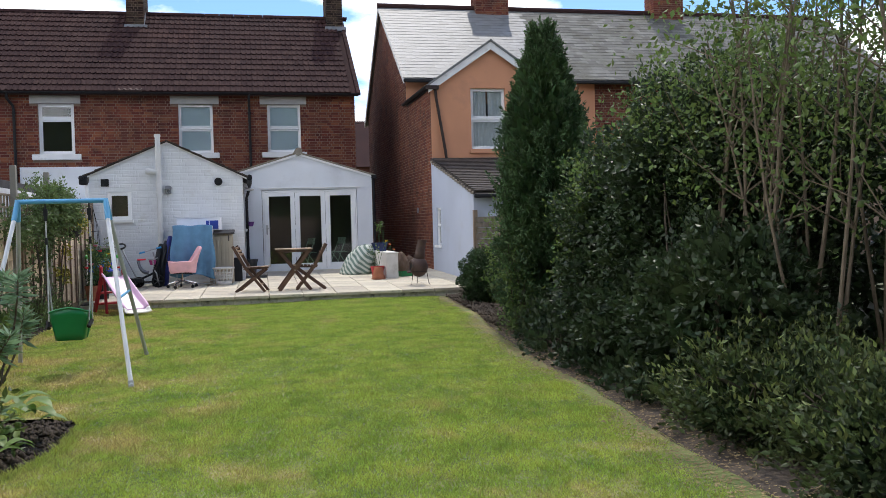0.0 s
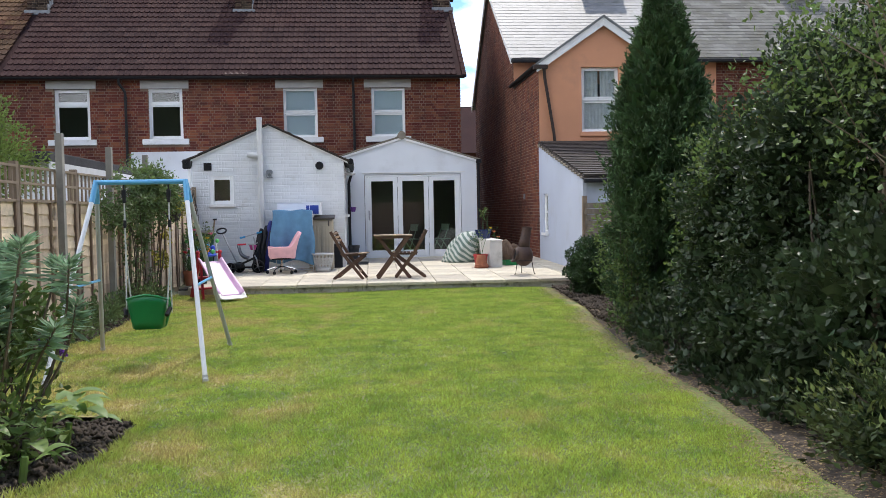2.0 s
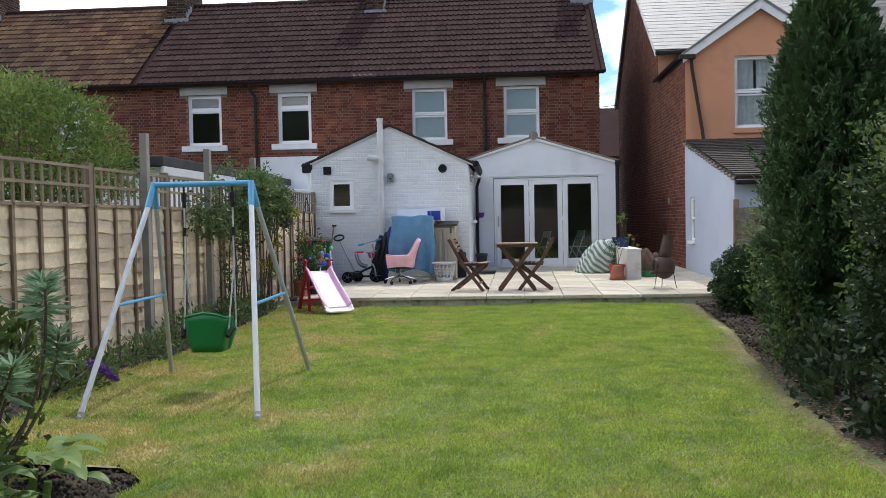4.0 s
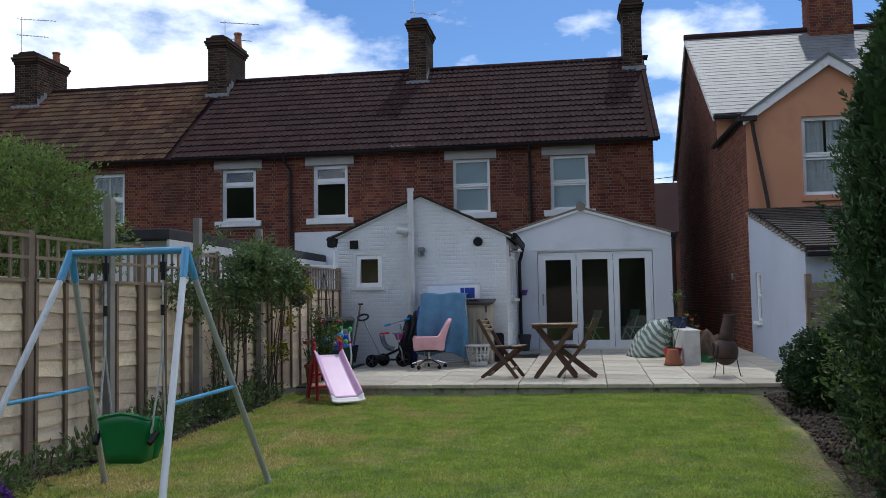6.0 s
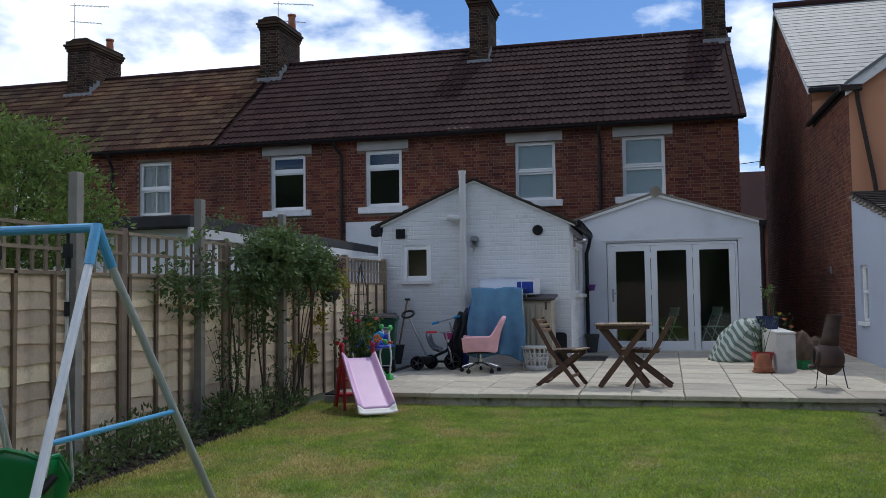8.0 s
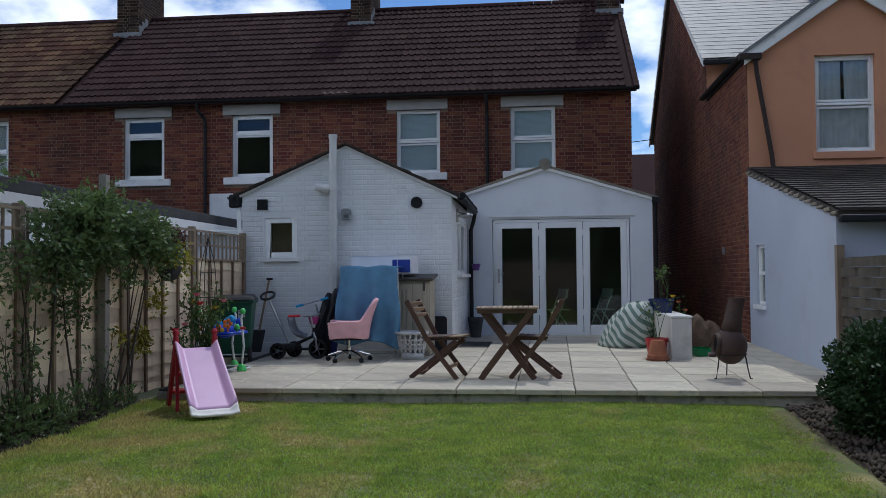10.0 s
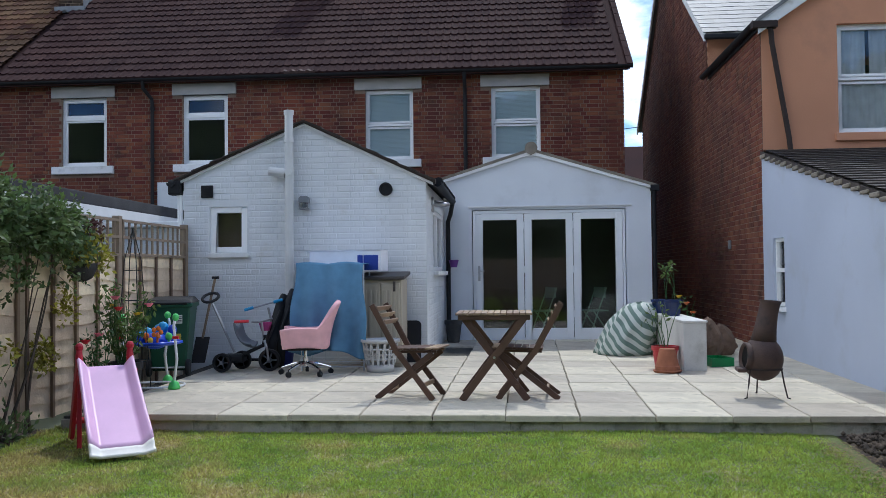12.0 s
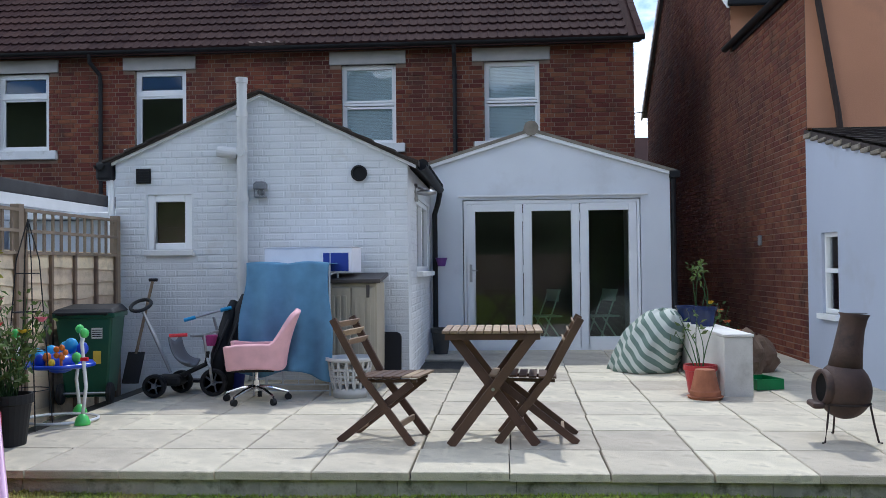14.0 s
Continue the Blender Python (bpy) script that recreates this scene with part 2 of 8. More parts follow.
M_WOVEN = mat("woven_fence", (0.085, 0.07, 0.055), 0.9, 0.25, 6, 50, 0.3, rand="island", rvar=0.3)
M_HEDGEBACK = mat("far_hedge", (0.045, 0.062, 0.027), 0.9, 0.4, 1.2, 7, 1.0)


# ---- mesh helpers ----
class Geo:
    """Vertices and faces of one mesh."""

    def __init__(self):
        self.v, self.f = [], []

    def add(self, vs, fs):
        o = len(self.v)
        self.v += [tuple(p) for p in vs]
        self.f += [tuple(o + i for i in q) for q in fs]
        return self

    def box(self, x0, x1, y0, y1, z0, z1, m=None):
        vs = [Vector(p) for p in ((x0, y0, z0), (x1, y0, z0), (x1, y1, z0), (x0, y1, z0), (x0, y0, z1), (x1, y0, z1), (x1, y1, z1), (x0, y1, z1))]
        if m:
            vs = [m @ p for p in vs]
        return self.add(vs, ((3, 2, 1, 0), (4, 5, 6, 7), (0, 1, 5, 4), (1, 2, 6, 5), (2, 3, 7, 6), (3, 0, 4, 7)))

    def beam(self, a, b, w, h, up=(0, 0, 1)):
        """A bar of section w x h from a to b."""
        a, b = Vector(a), Vector(b)
        d = (b - a).normalized()
        s = d.cross(Vector(up))
        s = s.normalized() if s.length > 1e-4 else Vector((1, 0, 0))
        u = s.cross(d)
        c = [(-w / 2, -h / 2), (w / 2, -h / 2), (w / 2, h / 2), (-w / 2, h / 2)]
        vs = [p + s * x + u * y for p in (a, b) for x, y in c]
        return self.add(vs, ((3, 2, 1, 0), (4, 5, 6, 7), (0, 1, 5, 4), (1, 2, 6, 5), (2, 3, 7, 6), (3, 0, 4, 7)))

    def tube(self, pts, r, n=8, cap=True):
        """A round bar along pts; r: one radius or one for each point."""
        pts = [Vector(p) for p in pts]
        rs = r if isinstance(r, (list, tuple)) else [r] * len(pts)
        o = len(self.v)
        ref = Vector((0.31, 0.17, 0.93))
        for i, p in enumerate(pts):
            d = (pts[min(i + 1, len(pts) - 1)] - pts[max(i - 1, 0)]).normalized()
            s = d.cross(ref)
            s = s.normalized() if s.length > 1e-3 else d.cross(Vector((1, 0, 0))).normalized()
            u = s.cross(d)
            for k in range(n):
                t = 2 * math.pi * k / n
                self.v.append(tuple(p + (s * math.cos(t) + u * math.sin(t)) * rs[i]))
        for i in range(len(pts) - 1):
            for k in range(n):
                a, b = o + i * n + k, o + i * n + (k + 1) % n
                self.f.append((a, b, b + n, a + n))
        if cap:
            self.f.append(tuple(o + k for k in reversed(range(n))))
            e = o + (len(pts) - 1) * n
            self.f.append(tuple(e + k for k in range(n)))
        return self

    def lathe(self, prof, n=20, m=None):
        """Turned shape: prof of (radius, height) about z."""
        o = len(self.v)
        for r, z in prof:
            for k in range(n):
                t = 2 * math.pi * k / n
                p = Vector((r * math.cos(t), r * math.sin(t), z))
                self.v.append(tuple(m @ p if m else p))
        for i in range(len(prof) - 1):
            for k in range(n):
                a, b = o + i * n + k, o + i * n + (k + 1) % n
                self.f.append((a, b, b + n, a + n))
        if prof[0][0] > 1e-4:
            self.f.append(tuple(o + k for k in reversed(range(n))))
        if prof[-1][0] > 1e-4:
            e = o + (len(prof) - 1) * n
            self.f.append(tuple(e + k for k in range(n)))
        return self

    def ball(self, c, r, n=12):
        rx, ry, rz = r if isinstance(r, (list, tuple)) else (r, r, r)
        k = max(4, n // 2)
        prof = [(max(1e-5, math.sin(math.pi * i / k)), -math.cos(math.pi * i / k)) for i in range(k + 1)]
        return self.lathe(prof, n, Matrix.Translation(c) @ Matrix.Diagonal((rx, ry, rz, 1)))

    def prism(self, poly, a, b, axis="y"):
        """A polygon in the plane across axis, from a to b along it."""
        n = len(poly)

        def at(p, t):
            return {"y": (p[0], t, p[1]), "x": (t, p[0], p[1]), "z": (p[0], p[1], t)}[axis]
        vs = [at(p, a) for p in poly] + [at(p, b) for p in poly]
        fs = [tuple(range(n)), tuple(reversed(range(n, 2 * n)))] + [(i, i + n, (i + 1) % n + n, (i + 1) % n) for i in range(n)]
        return self.add(vs, fs)

    def sheet(self, fn, nu, nv):
        """A grid of fn(u, v), u and v from 0 to 1."""
        o = len(self.v)
        for j in range(nv + 1):
            for i in range(nu + 1):
                self.v.append(tuple(fn(i / nu, j / nv)))
        for j in range(nv):
            for i in range(nu):
                a = o + j * (nu + 1) + i
                self.f.append((a, a + 1, a + nu + 2, a + nu + 1))
        return self


def mesh_of(name, geo, material, smooth=False, fix=True):
    me = bpy.data.meshes.new(name)
    me.from_pydata(geo.v, [], geo.f)
    if fix and len(geo.f) < 20000:
        bm = bmesh.new()
        bm.from_mesh(me)
        if "wall" in name or name in ("window", "casement", "door_frame", "door_leaf"):
            bmesh.ops.remove_doubles(bm, verts=bm.verts, dist=1e-4)
        bmesh.ops.recalc_face_normals(bm, faces=bm.faces)
        bm.to_mesh(me)
        bm.free()
    me.materials.append(material)
    if smooth:
        me.polygons.foreach_set("use_smooth", [True] * len(me.polygons))
    return me


def thing(name, x=0, y=0, z=0, rz=0, label="", category="", group="", kind=""):
    ob = new(name)
    ob.empty_display_size = 0.1
    ob.matrix_world = pose(x, y, z, 0, 0, rz)
    return tagged(ob, label, category, group, kind)


def part(name, geo, material, parent=None, label="", bevel=0.0, smooth=False, solid=0.0):
    """One mesh object under parent."""
    if parent is not None and parent.get("world_origin") is not None:
        o = parent["world_origin"]
        g = Geo()
        g.v, g.f = [(p[0] - o[0], p[1] - o[1], p[2] - o[2]) for p in geo.v], geo.f
        geo = g
    ob = new(name, mesh_of(name, geo, material, smooth))
    if parent is not None:
        ob.parent = parent
        if parent.type == "MESH" and parent.get("world_origin") is None:
            ob.matrix_parent_inverse = Matrix.Identity(4)
    if solid:
        md = ob.modifiers.new("solid", "SOLIDIFY")
        md.thickness, md.offset = solid, 0
    if bevel:
        md = ob.modifiers.new("bevel", "BEVEL")
        md.width, md.segments, md.limit_method, md.angle_limit = bevel, 2, "ANGLE", radians(40)
    if label:
        ob["label"] = label
    return ob


def mono(name, geo, material, label="", category="", group="", kind="", bevel=0.0, smooth=False, solid=0.0):
    """A top-level thing of one mesh, its origin at its base."""
    xs = np.array(geo.v)
    lo, hi = xs.min(0), xs.max(0)
    o = ((lo[0] + hi[0]) / 2, (lo[1] + hi[1]) / 2, lo[2])
    g = Geo()
    g.v, g.f = [tuple(p) for p in xs - np.array(o)], geo.f
    ob = part(name, g, material, None, "", bevel, smooth, solid)
    ob.location = o
    return tagged(ob, label, category, group, kind)


def bulk(name, verts, faces, material, parent=None, smooth=False):
    """A big mesh from arrays of equal-sided faces."""
    me = bpy.data.meshes.new(name)
    nv, nf, k = len(verts), len(faces), faces.shape[1]
    me.vertices.add(nv)
    me.vertices.foreach_set("co", np.asarray(verts, np.float32).ravel())
    me.loops.add(nf * k)
    me.loops.foreach_set("vertex_index", np.asarray(faces, np.int32).ravel())
    me.polygons.add(nf)
    me.polygons.foreach_set("loop_start", np.arange(0, nf * k, k, dtype=np.int32))
    if smooth:
        me.polygons.foreach_set("use_smooth", np.ones(nf, bool))
    me.update(calc_edges=True)
    me.materials.append(material)
    ob = new(name, me)
    if parent is not None:
        ob.parent = parent
    return ob


def based(name, x, y, z, **tags):
    """A top-level Empty whose parts are given in world coordinates."""
    ob = thing(name, x, y, z, 0, **tags)
    ob["world_origin"] = (x, y, z)
    return ob


def holed(geo, fn, u0, u1, z0, z1, holes, t0, t1):
    """A wall from u0 to u1 and z0 to z1 with rectangular holes, t0 to t1 thick; fn(u, t, z) gives the point."""
    us = sorted({u0, u1, *[h[0] for h in holes], *[h[1] for h in holes]})
    zs = sorted({z0, z1, *[h[2] for h in holes], *[h[3] for h in holes]})
    for i in range(len(us) - 1):
        run = None
        for j in range(len(zs) - 1):
            um, zm = (us[i] + us[i + 1]) / 2, (zs[j] + zs[j + 1]) / 2
            solid = not any(h[0] < um < h[1] and h[2] < zm < h[3] for h in holes)
            if solid and run is None:
                run = zs[j]
            if run is not None and (not solid or j == len(zs) - 2):
                top = zs[j + 1] if solid else zs[j]
                vs = [fn(u, t, z) for z in (run, top) for t in (t0, t1) for u in (us[i], us[i + 1])]
                geo.add(vs, ((0, 1, 3, 2), (4, 6, 7, 5), (0, 4, 5, 1), (2, 3, 7, 6), (0, 2, 6, 4), (1, 5, 7, 3)))
                run = None


def brick_rects(u0, u1, z0, z1, holes, inside=None, bl=0.225, bh=0.075, j=0.01, rng=None):
    """Brick faces (u0, u1, z0, z1) of a wall in Flemish bond, left out where a hole is."""
    out, row, z = [], 0, z0
    while z + bh * 0.5 < z1:
        u = u0 - (bl * 0.75 if row % 2 else 0)
        k = row
        while u < u1:
            w = bl if k % 2 == 0 else bl * 0.5
            a, b, c, d = max(u, u0), min(u + w - j, u1), z, min(z + bh - j, z1)
            k += 1
            u += w
            if b - a < 0.03 or (inside and not inside((a + b) / 2, (c + d) / 2)):
                continue
            for h in holes:
                if a < h[1] and b > h[0] and c < h[3] and d > h[2]:
                    if a < h[0] - 0.04 and b > h[0]:
                        b = h[0]
                    elif b > h[1] + 0.04 and a < h[1]:
                        a = h[1]
                    else:
                        a = b
            if b - a > 0.03:
                out.append((a, b, c, d))
        z += bh
        row += 1
    return out


def brick_geo(rects, fn, proud, rng, ch=0.004):
    g = Geo()
    for a, b, c, d in rects:
        p = proud + rng.uniform(-0.0015, 0.002)
        vs = [fn(a, 0, c), fn(b, 0, c), fn(b, 0, d), fn(a, 0, d), fn(a + ch, -p, c + ch), fn(b - ch, -p, c + ch), fn(b - ch, -p, d - ch), fn(a + ch, -p, d - ch)]
        g.add(vs, ((4, 5, 6, 7), (0, 1, 5, 4), (1, 2, 6, 5), (2, 3, 7, 6), (3, 0, 4, 7)))
    return g


# ---- key places ----
FY, EY, DY = 25.15, 19.79, 22.57        # rear wall of the terrace, front of the gabled outbuilding, front of the garden room
EX0, EX1 = -2.73, 0.44                  # sides of the outbuilding
HX = 3.61                               # end of the terrace
NX = 4.95                               # side wall of the neighbouring house
PX0, PY0 = -2.32, 15.93                 # patio corner


def patio_z(y):
    return 0.155 + 0.0145 * (y - 15.97)


def fence_x(y):
    return -2.70 - 0.019 * (19.8 - y)


# ---- ground ----
g = Geo().sheet(lambda u, v: (-400 + 800 * u, -300 + 900 * v, -0.06), 40, 40)
tagged(part("ground", g, M_FIELD), "flat open ground of grass and earth", "ground", kind="structure")

RIGHT_EDGE = [(-8, 2.95), (4.1, 2.93), (5.3, 3.02), (6.5, 3.15), (8.0, 3.23), (9.8, 3.38), (12.5, 3.75), (15.3, 3.97), (16.2, 4.05)]
LEFT_EDGE = [(-8, -1.9), (3.0, -1.75), (4.6, -1.45), (5.45, -0.8), (5.9, -0.68), (6.68, -0.67), (6.98, -0.95), (7.0, -1.9), (8.6, -2.35), (9.7, -2.36), (11.2, -2.2), (13.5, -2.2), (16.2, -2.36)]


def edge_at(table, y):
    return float(np.interp(y, [p[0] for p in table], [p[1] for p in table]))


def lawn_z(x, y):
    return 0.012 * math.sin(x * 1.3 + 0.7 * y) + 0.008 * math.sin(2.1 * y)


def lawn_pt(u, v):
    y = -8 + 24.05 * v
    a, b = edge_at(LEFT_EDGE, y) + 0.03 * noise.noise((y * 3, 1, 0)), edge_at(RIGHT_EDGE, y) + 0.05 * noise.noise((y * 2.3, 5, 0))
    x = a + (b - a) * u
    return (x, y, lawn_z(x, y))


tagged(part("lawn", Geo().sheet(lawn_pt, 50, 240), M_LAWN, smooth=True), "mown green lawn with dry yellowed patches", "lawn", kind="structure")


def bed_z(x, y):
    return -0.02 + 0.045 * noise.noise((x * 2.1, y * 2.1, 3)) + 0.03 * noise.noise((x * 9, y * 9, 8))


def left_bed(u, v):
    y = -8 + 24.1 * v
    b = edge_at(LEFT_EDGE, y) + 0.06
    x = -3.3 + (b + 3.3) * u
    return (x, y, bed_z(x, y) - (0.02 if u > 0.97 else 0))


def right_bed(u, v):
    y = -8 + 27.9 * v
    a = edge_at(RIGHT_EDGE, y) - 0.06
    x = a + (7.0 - a) * u
    return (x, y, bed_z(x, y) + 0.05 * min(1, u * 4) - (0.02 if u < 0.02 else 0))


tagged(part("flower_bed", Geo().sheet(left_bed, 24, 260), M_SOIL, smooth=True), "bare dark soil bed along the wooden fence", "soil", kind="structure")
tagged(part("flower_bed", Geo().sheet(right_bed, 30, 260), M_SOIL, smooth=True), "bare dark soil border under the shrubs", "soil", kind="structure")

# ---- patio ----
patio = based("patio", 1.3, PY0, 0, label="raised patio of pale square concrete slabs", category="patio", kind="structure")
g = Geo()
for x0, x1, y1 in ((PX0, EX1, EY + 0.05), (EX1, NX, 24.6)):
    g.add([(x0, PY0 + 0.06, -0.1), (x1, PY0 + 0.06, -0.1), (x1, y1, -0.1), (x0, y1, -0.1),
           (x0, PY0 + 0.06, patio_z(PY0) - 0.03), (x1, PY0 + 0.06, patio_z(PY0) - 0.03), (x1, y1, patio_z(y1) - 0.03), (x0, y1, patio_z(y1) - 0.03)],
          ((3, 2, 1, 0), (4, 5, 6, 7), (0, 1, 5, 4), (1, 2, 6, 5), (2, 3, 7, 6), (3, 0, 4, 7)))
part("bed", g, M_JOINT, patio)

# ---- terrace of brick houses ----
terrace = based("terraced_house", -5, FY + 4, 0, label="row of red brick terraced houses with brown tiled roof", category="house")
TX0 = -24.0
EAVE, RIDGE_Z, RIDGE_Y = 5.12, 8.12, FY + 3.75
WINDOWS = [  # left, right, sill top, head, kind
    (-10.87, -9.95, 3.45, 4.83, "sash"), (-7.27, -6.35, 3.46, 4.81, "top"), (-4.83, -3.93, 3.46, 4.81, "top"),
    (-1.25, -0.33, 3.47, 4.81, "half"), (1.15, 2.07, 3.47, 4.81, "half"), (-14.6, -13.7, 3.46, 4.82, "sash"), (-17.2, -16.3, 3.46, 4.82, "half")]
holes = [(a, b, c, d) for a, b, c, d, k in WINDOWS]
g = Geo()
holed(g, lambda u, t, z: (u, FY + t, z), TX0, HX, -0.1, EAVE, holes, 0.006, 0.26)
g.box(HX - 0.25, HX, FY + 0.26, RIDGE_Y + 3.75, -0.1, EAVE)
g.box(TX0, TX0 + 0.25, FY + 0.26, RIDGE_Y + 3.75, -0.1, EAVE)
g.box(TX0, HX, RIDGE_Y + 3.5, RIDGE_Y + 3.75, -0.1, EAVE)
for x in (HX - 0.25, TX0):
    g.prism([(FY, EAVE), (RIDGE_Y + 3.75, EAVE), (RIDGE_Y, RIDGE_Z - 0.12)], x, x + 0.25, "x")
part("wall", g, M_MORTAR, terrace)
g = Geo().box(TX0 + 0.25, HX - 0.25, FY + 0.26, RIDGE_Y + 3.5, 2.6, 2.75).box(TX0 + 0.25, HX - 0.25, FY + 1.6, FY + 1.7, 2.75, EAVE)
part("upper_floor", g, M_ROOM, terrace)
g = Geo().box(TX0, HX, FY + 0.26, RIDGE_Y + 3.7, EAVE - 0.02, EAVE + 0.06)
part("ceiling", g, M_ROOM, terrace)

rng = random.Random(4)
lint = [(a - 0.2, b + 0.17, d, d + 0.215) for a, b, c, d, k in WINDOWS if k != "sash"]
sills = [(a - 0.17, b + 0.15, c - 0.15, c) for a, b, c, d, k in WINDOWS if k != "sash"]
rects = brick_rects(-14.9, HX, 2.35, EAVE, holes + lint + sills, j=0.011)
near = [r for r in rects if 2.15 < r[0] < 3.65 or -0.2 < r[0] < 0.75][:300]
nset = set(near)


def on_terrace(u, t, z):
    return (u, FY + 0.006 + t, z)


part("brickwork", brick_geo([r for r in rects if r not in nset], on_terrace, 0.007, rng), M_BRICK, terrace)["kind"] = "stuff"
side = brick_rects(FY, RIDGE_Y + 3.7, 0.1, EAVE, [])
part("end_brickwork", brick_geo(side, lambda u, t, z: (HX - t, u, z), 0.006, rng), M_BRICK, terrace)["kind"] = "stuff"


def window(parent, a, b, c, d, kind, face, name="window"):
    """An upper-floor window in the opening a..b, c..d of the wall whose outer face is at y = face."""
    f = 0.04 if kind == "half" else 0.055
    y0, y1 = face + 0.07, face + 0.14
    g = Geo()
    holed(g, lambda u, t, z: (u, t, z), a, b, c, d, [(a + f, b - f, c + f, d - f)], y0, y1)
    fr = part(name, g, M_UPVC if kind != "sash" else M_CREAM, parent, bevel=0.006)
    if parent.get("world_origin") is not None:
        fr["world_origin"] = parent["world_origin"]
    mid = {"half": c + (d - c) * 0.5, "top": c + (d - c) * 0.7, "sash": c + (d - c) * 0.5}[kind]
    g = Geo().box(a + f, b - f, y0 - 0.012, y1 - 0.01, mid - (0.02 if kind == "half" else 0.035), mid + (0.02 if kind == "half" else 0.035))
    part("transom", g, M_UPVC, fr, bevel=0.005)
    if kind == "sash":
        g = Geo().box((a + b) / 2 - 0.015, (a + b) / 2 + 0.015, y0 + 0.01, y1 - 0.01, c + f, d - f)
        part("glazing_bar", g, M_CREAM, fr)
    for z0, z1, s in ((c + f, mid - 0.035, 0), (mid + 0.035, d - f, 0.012)):
        g = Geo()
        holed(g, lambda u, t, z: (u, t, z), a + f, b - f, z0, z1, [(a + f + 0.035, b - f - 0.035, z0 + 0.035, z1 - 0.035)], y0 - s + 0.012, y1 - 0.02)
        part("casement", g, M_UPVC, fr, bevel=0.004)
        lean = Matrix.Translation((0, y0 + 0.035, z1)) @ Matrix.Rotation(radians(-5 if s and kind == "top" else 0), 4, "X") @ Matrix.Translation((0, -y0 - 0.035, -z1))
        g = Geo().box(a + f + 0.03, b - f - 0.03, y0 + 0.035, y0 + 0.045, z0 + 0.03, z1 - 0.03, lean)
        p = part("pane", g, M_GLASS, fr)
        p.visible_shadow = False
    return fr


for a, b, c, d, k in WINDOWS:
    w = window(terrace, a, b, c, d, k, FY)
    if k == "half":
        g = Geo()
        z = c + 0.06
        while z < d - 0.06:
            g.add([(a + 0.06, FY + 0.124, z), (b - 0.06, FY + 0.124, z), (b - 0.06, FY + 0.129, z + 0.023), (a + 0.06, FY + 0.129, z + 0.023)], ((0, 1, 2, 3),))
            z += 0.024
        part("blind", g, M_BLIND, w, "white slatted blind tinted blue for the sky's reflection")
    if k == "sash":
        g = Geo().sheet(lambda u, v: (a + 0.06 + (b - a - 0.12) * u, FY + 0.15 + 0.008 * math.sin(u * 40), c + 0.06 + (d - c - 0.12) * v), 40, 2)
        part("curtain", g, M_LACE, w, "pale net curtain")
    if k != "sash":
        part("lintel", Geo().box(a - 0.2, b + 0.17, FY - 0.03, FY + 0.1, d, d + 0.215), M_LINTEL, terrace, "grey painted stone lintel", bevel=0.008)
        part("sill", Geo().box(a - 0.17, b + 0.15, FY - 0.07, FY + 0.09, c - 0.15, c), M_SILL, terrace, "white painted sill", bevel=0.01)

# eaves, gutter, downpipes
part("soffit", Geo().box(TX0, HX + 0.1, FY - 0.16, FY + 0.02, EAVE - 0.06, EAVE - 0.03), M_BLACK, terrace)
g = Geo()
g.sheet(lambda u, v: (TX0 + (HX + 0.15 - TX0) * u, FY - 0.23 + 0.055 * math.cos(math.pi * (1 + v)), EAVE - 0.02 - 0.055 * math.sin(math.pi * v)), 30, 8)
part("gutter", g, M_BLACK, terrace, "black half-round gutter", solid=0.004)


def downpipe(x, z0, shift=0.0, parent=terrace):
    g = Geo().tube([(x - shift, FY - 0.23, EAVE - 0.06), (x - shift, FY - 0.2, EAVE - 0.2), (x - shift * 0.1, FY - 0.06, EAVE - 0.38), (x, FY - 0.05, EAVE - 0.5), (x, FY - 0.05, z0)], 0.036, 10)
    for z in (EAVE - 0.6, EAVE - 1.6):
        g.tube([(x, FY - 0.05, z), (x, FY - 0.05, z + 0.07)], 0.046, 10)
    part("downpipe", g, M_BLACK, parent, smooth=False)


downpipe(-5.41, 2.4, 0.12)
downpipe(0.66, 2.4)
downpipe(-11.6, 2.4)


def roof_tiles(x0, x1, wide, gauge, wave, seg, y0, z0, y1, z1, lift, wob, rng, lap=0.06):
    """Profiled tiles in courses up the slope: (outline of one tile) for each tile as verts and quads."""
    L = math.hypot(y1 - y0, z1 - z0)
    dy, dz = (y1 - y0) / L, (z1 - z0) / L
    out = []
    rows, cols = int(L / gauge), int((x1 - x0) / wide)
    for r in range(rows):
        s0 = r * gauge
        s1 = min(s0 + gauge + lap, L)
        for c in range(cols):
            xa = x0 + c * wide
            j = rng.uniform(-wob, wob)
            vs = []
            for s, h in ((s0, 0), (s0 + j, lift), (s1, 0.002)):
                for k in range(seg + 1):
                    p = wave(k / seg)
                    q = p + h if h or s == s1 else -0.01
                    x = xa + (wide + 0.004) * k / seg
                    vs.append((x, y0 + dy * s - dz * q, z0 + dz * s + dy * q))
            fs = []
            for a in range(2):
                for k in range(seg):
                    i = a * (seg + 1) + k
                    fs.append((i, i + 1, i + seg + 2, i + seg + 1))
            out.append((vs, fs, xa, r))
    return out


def double_roman(t):
    return 0.024 * max(0.0, math.cos(2 * math.pi * (2 * t))) ** 1.5


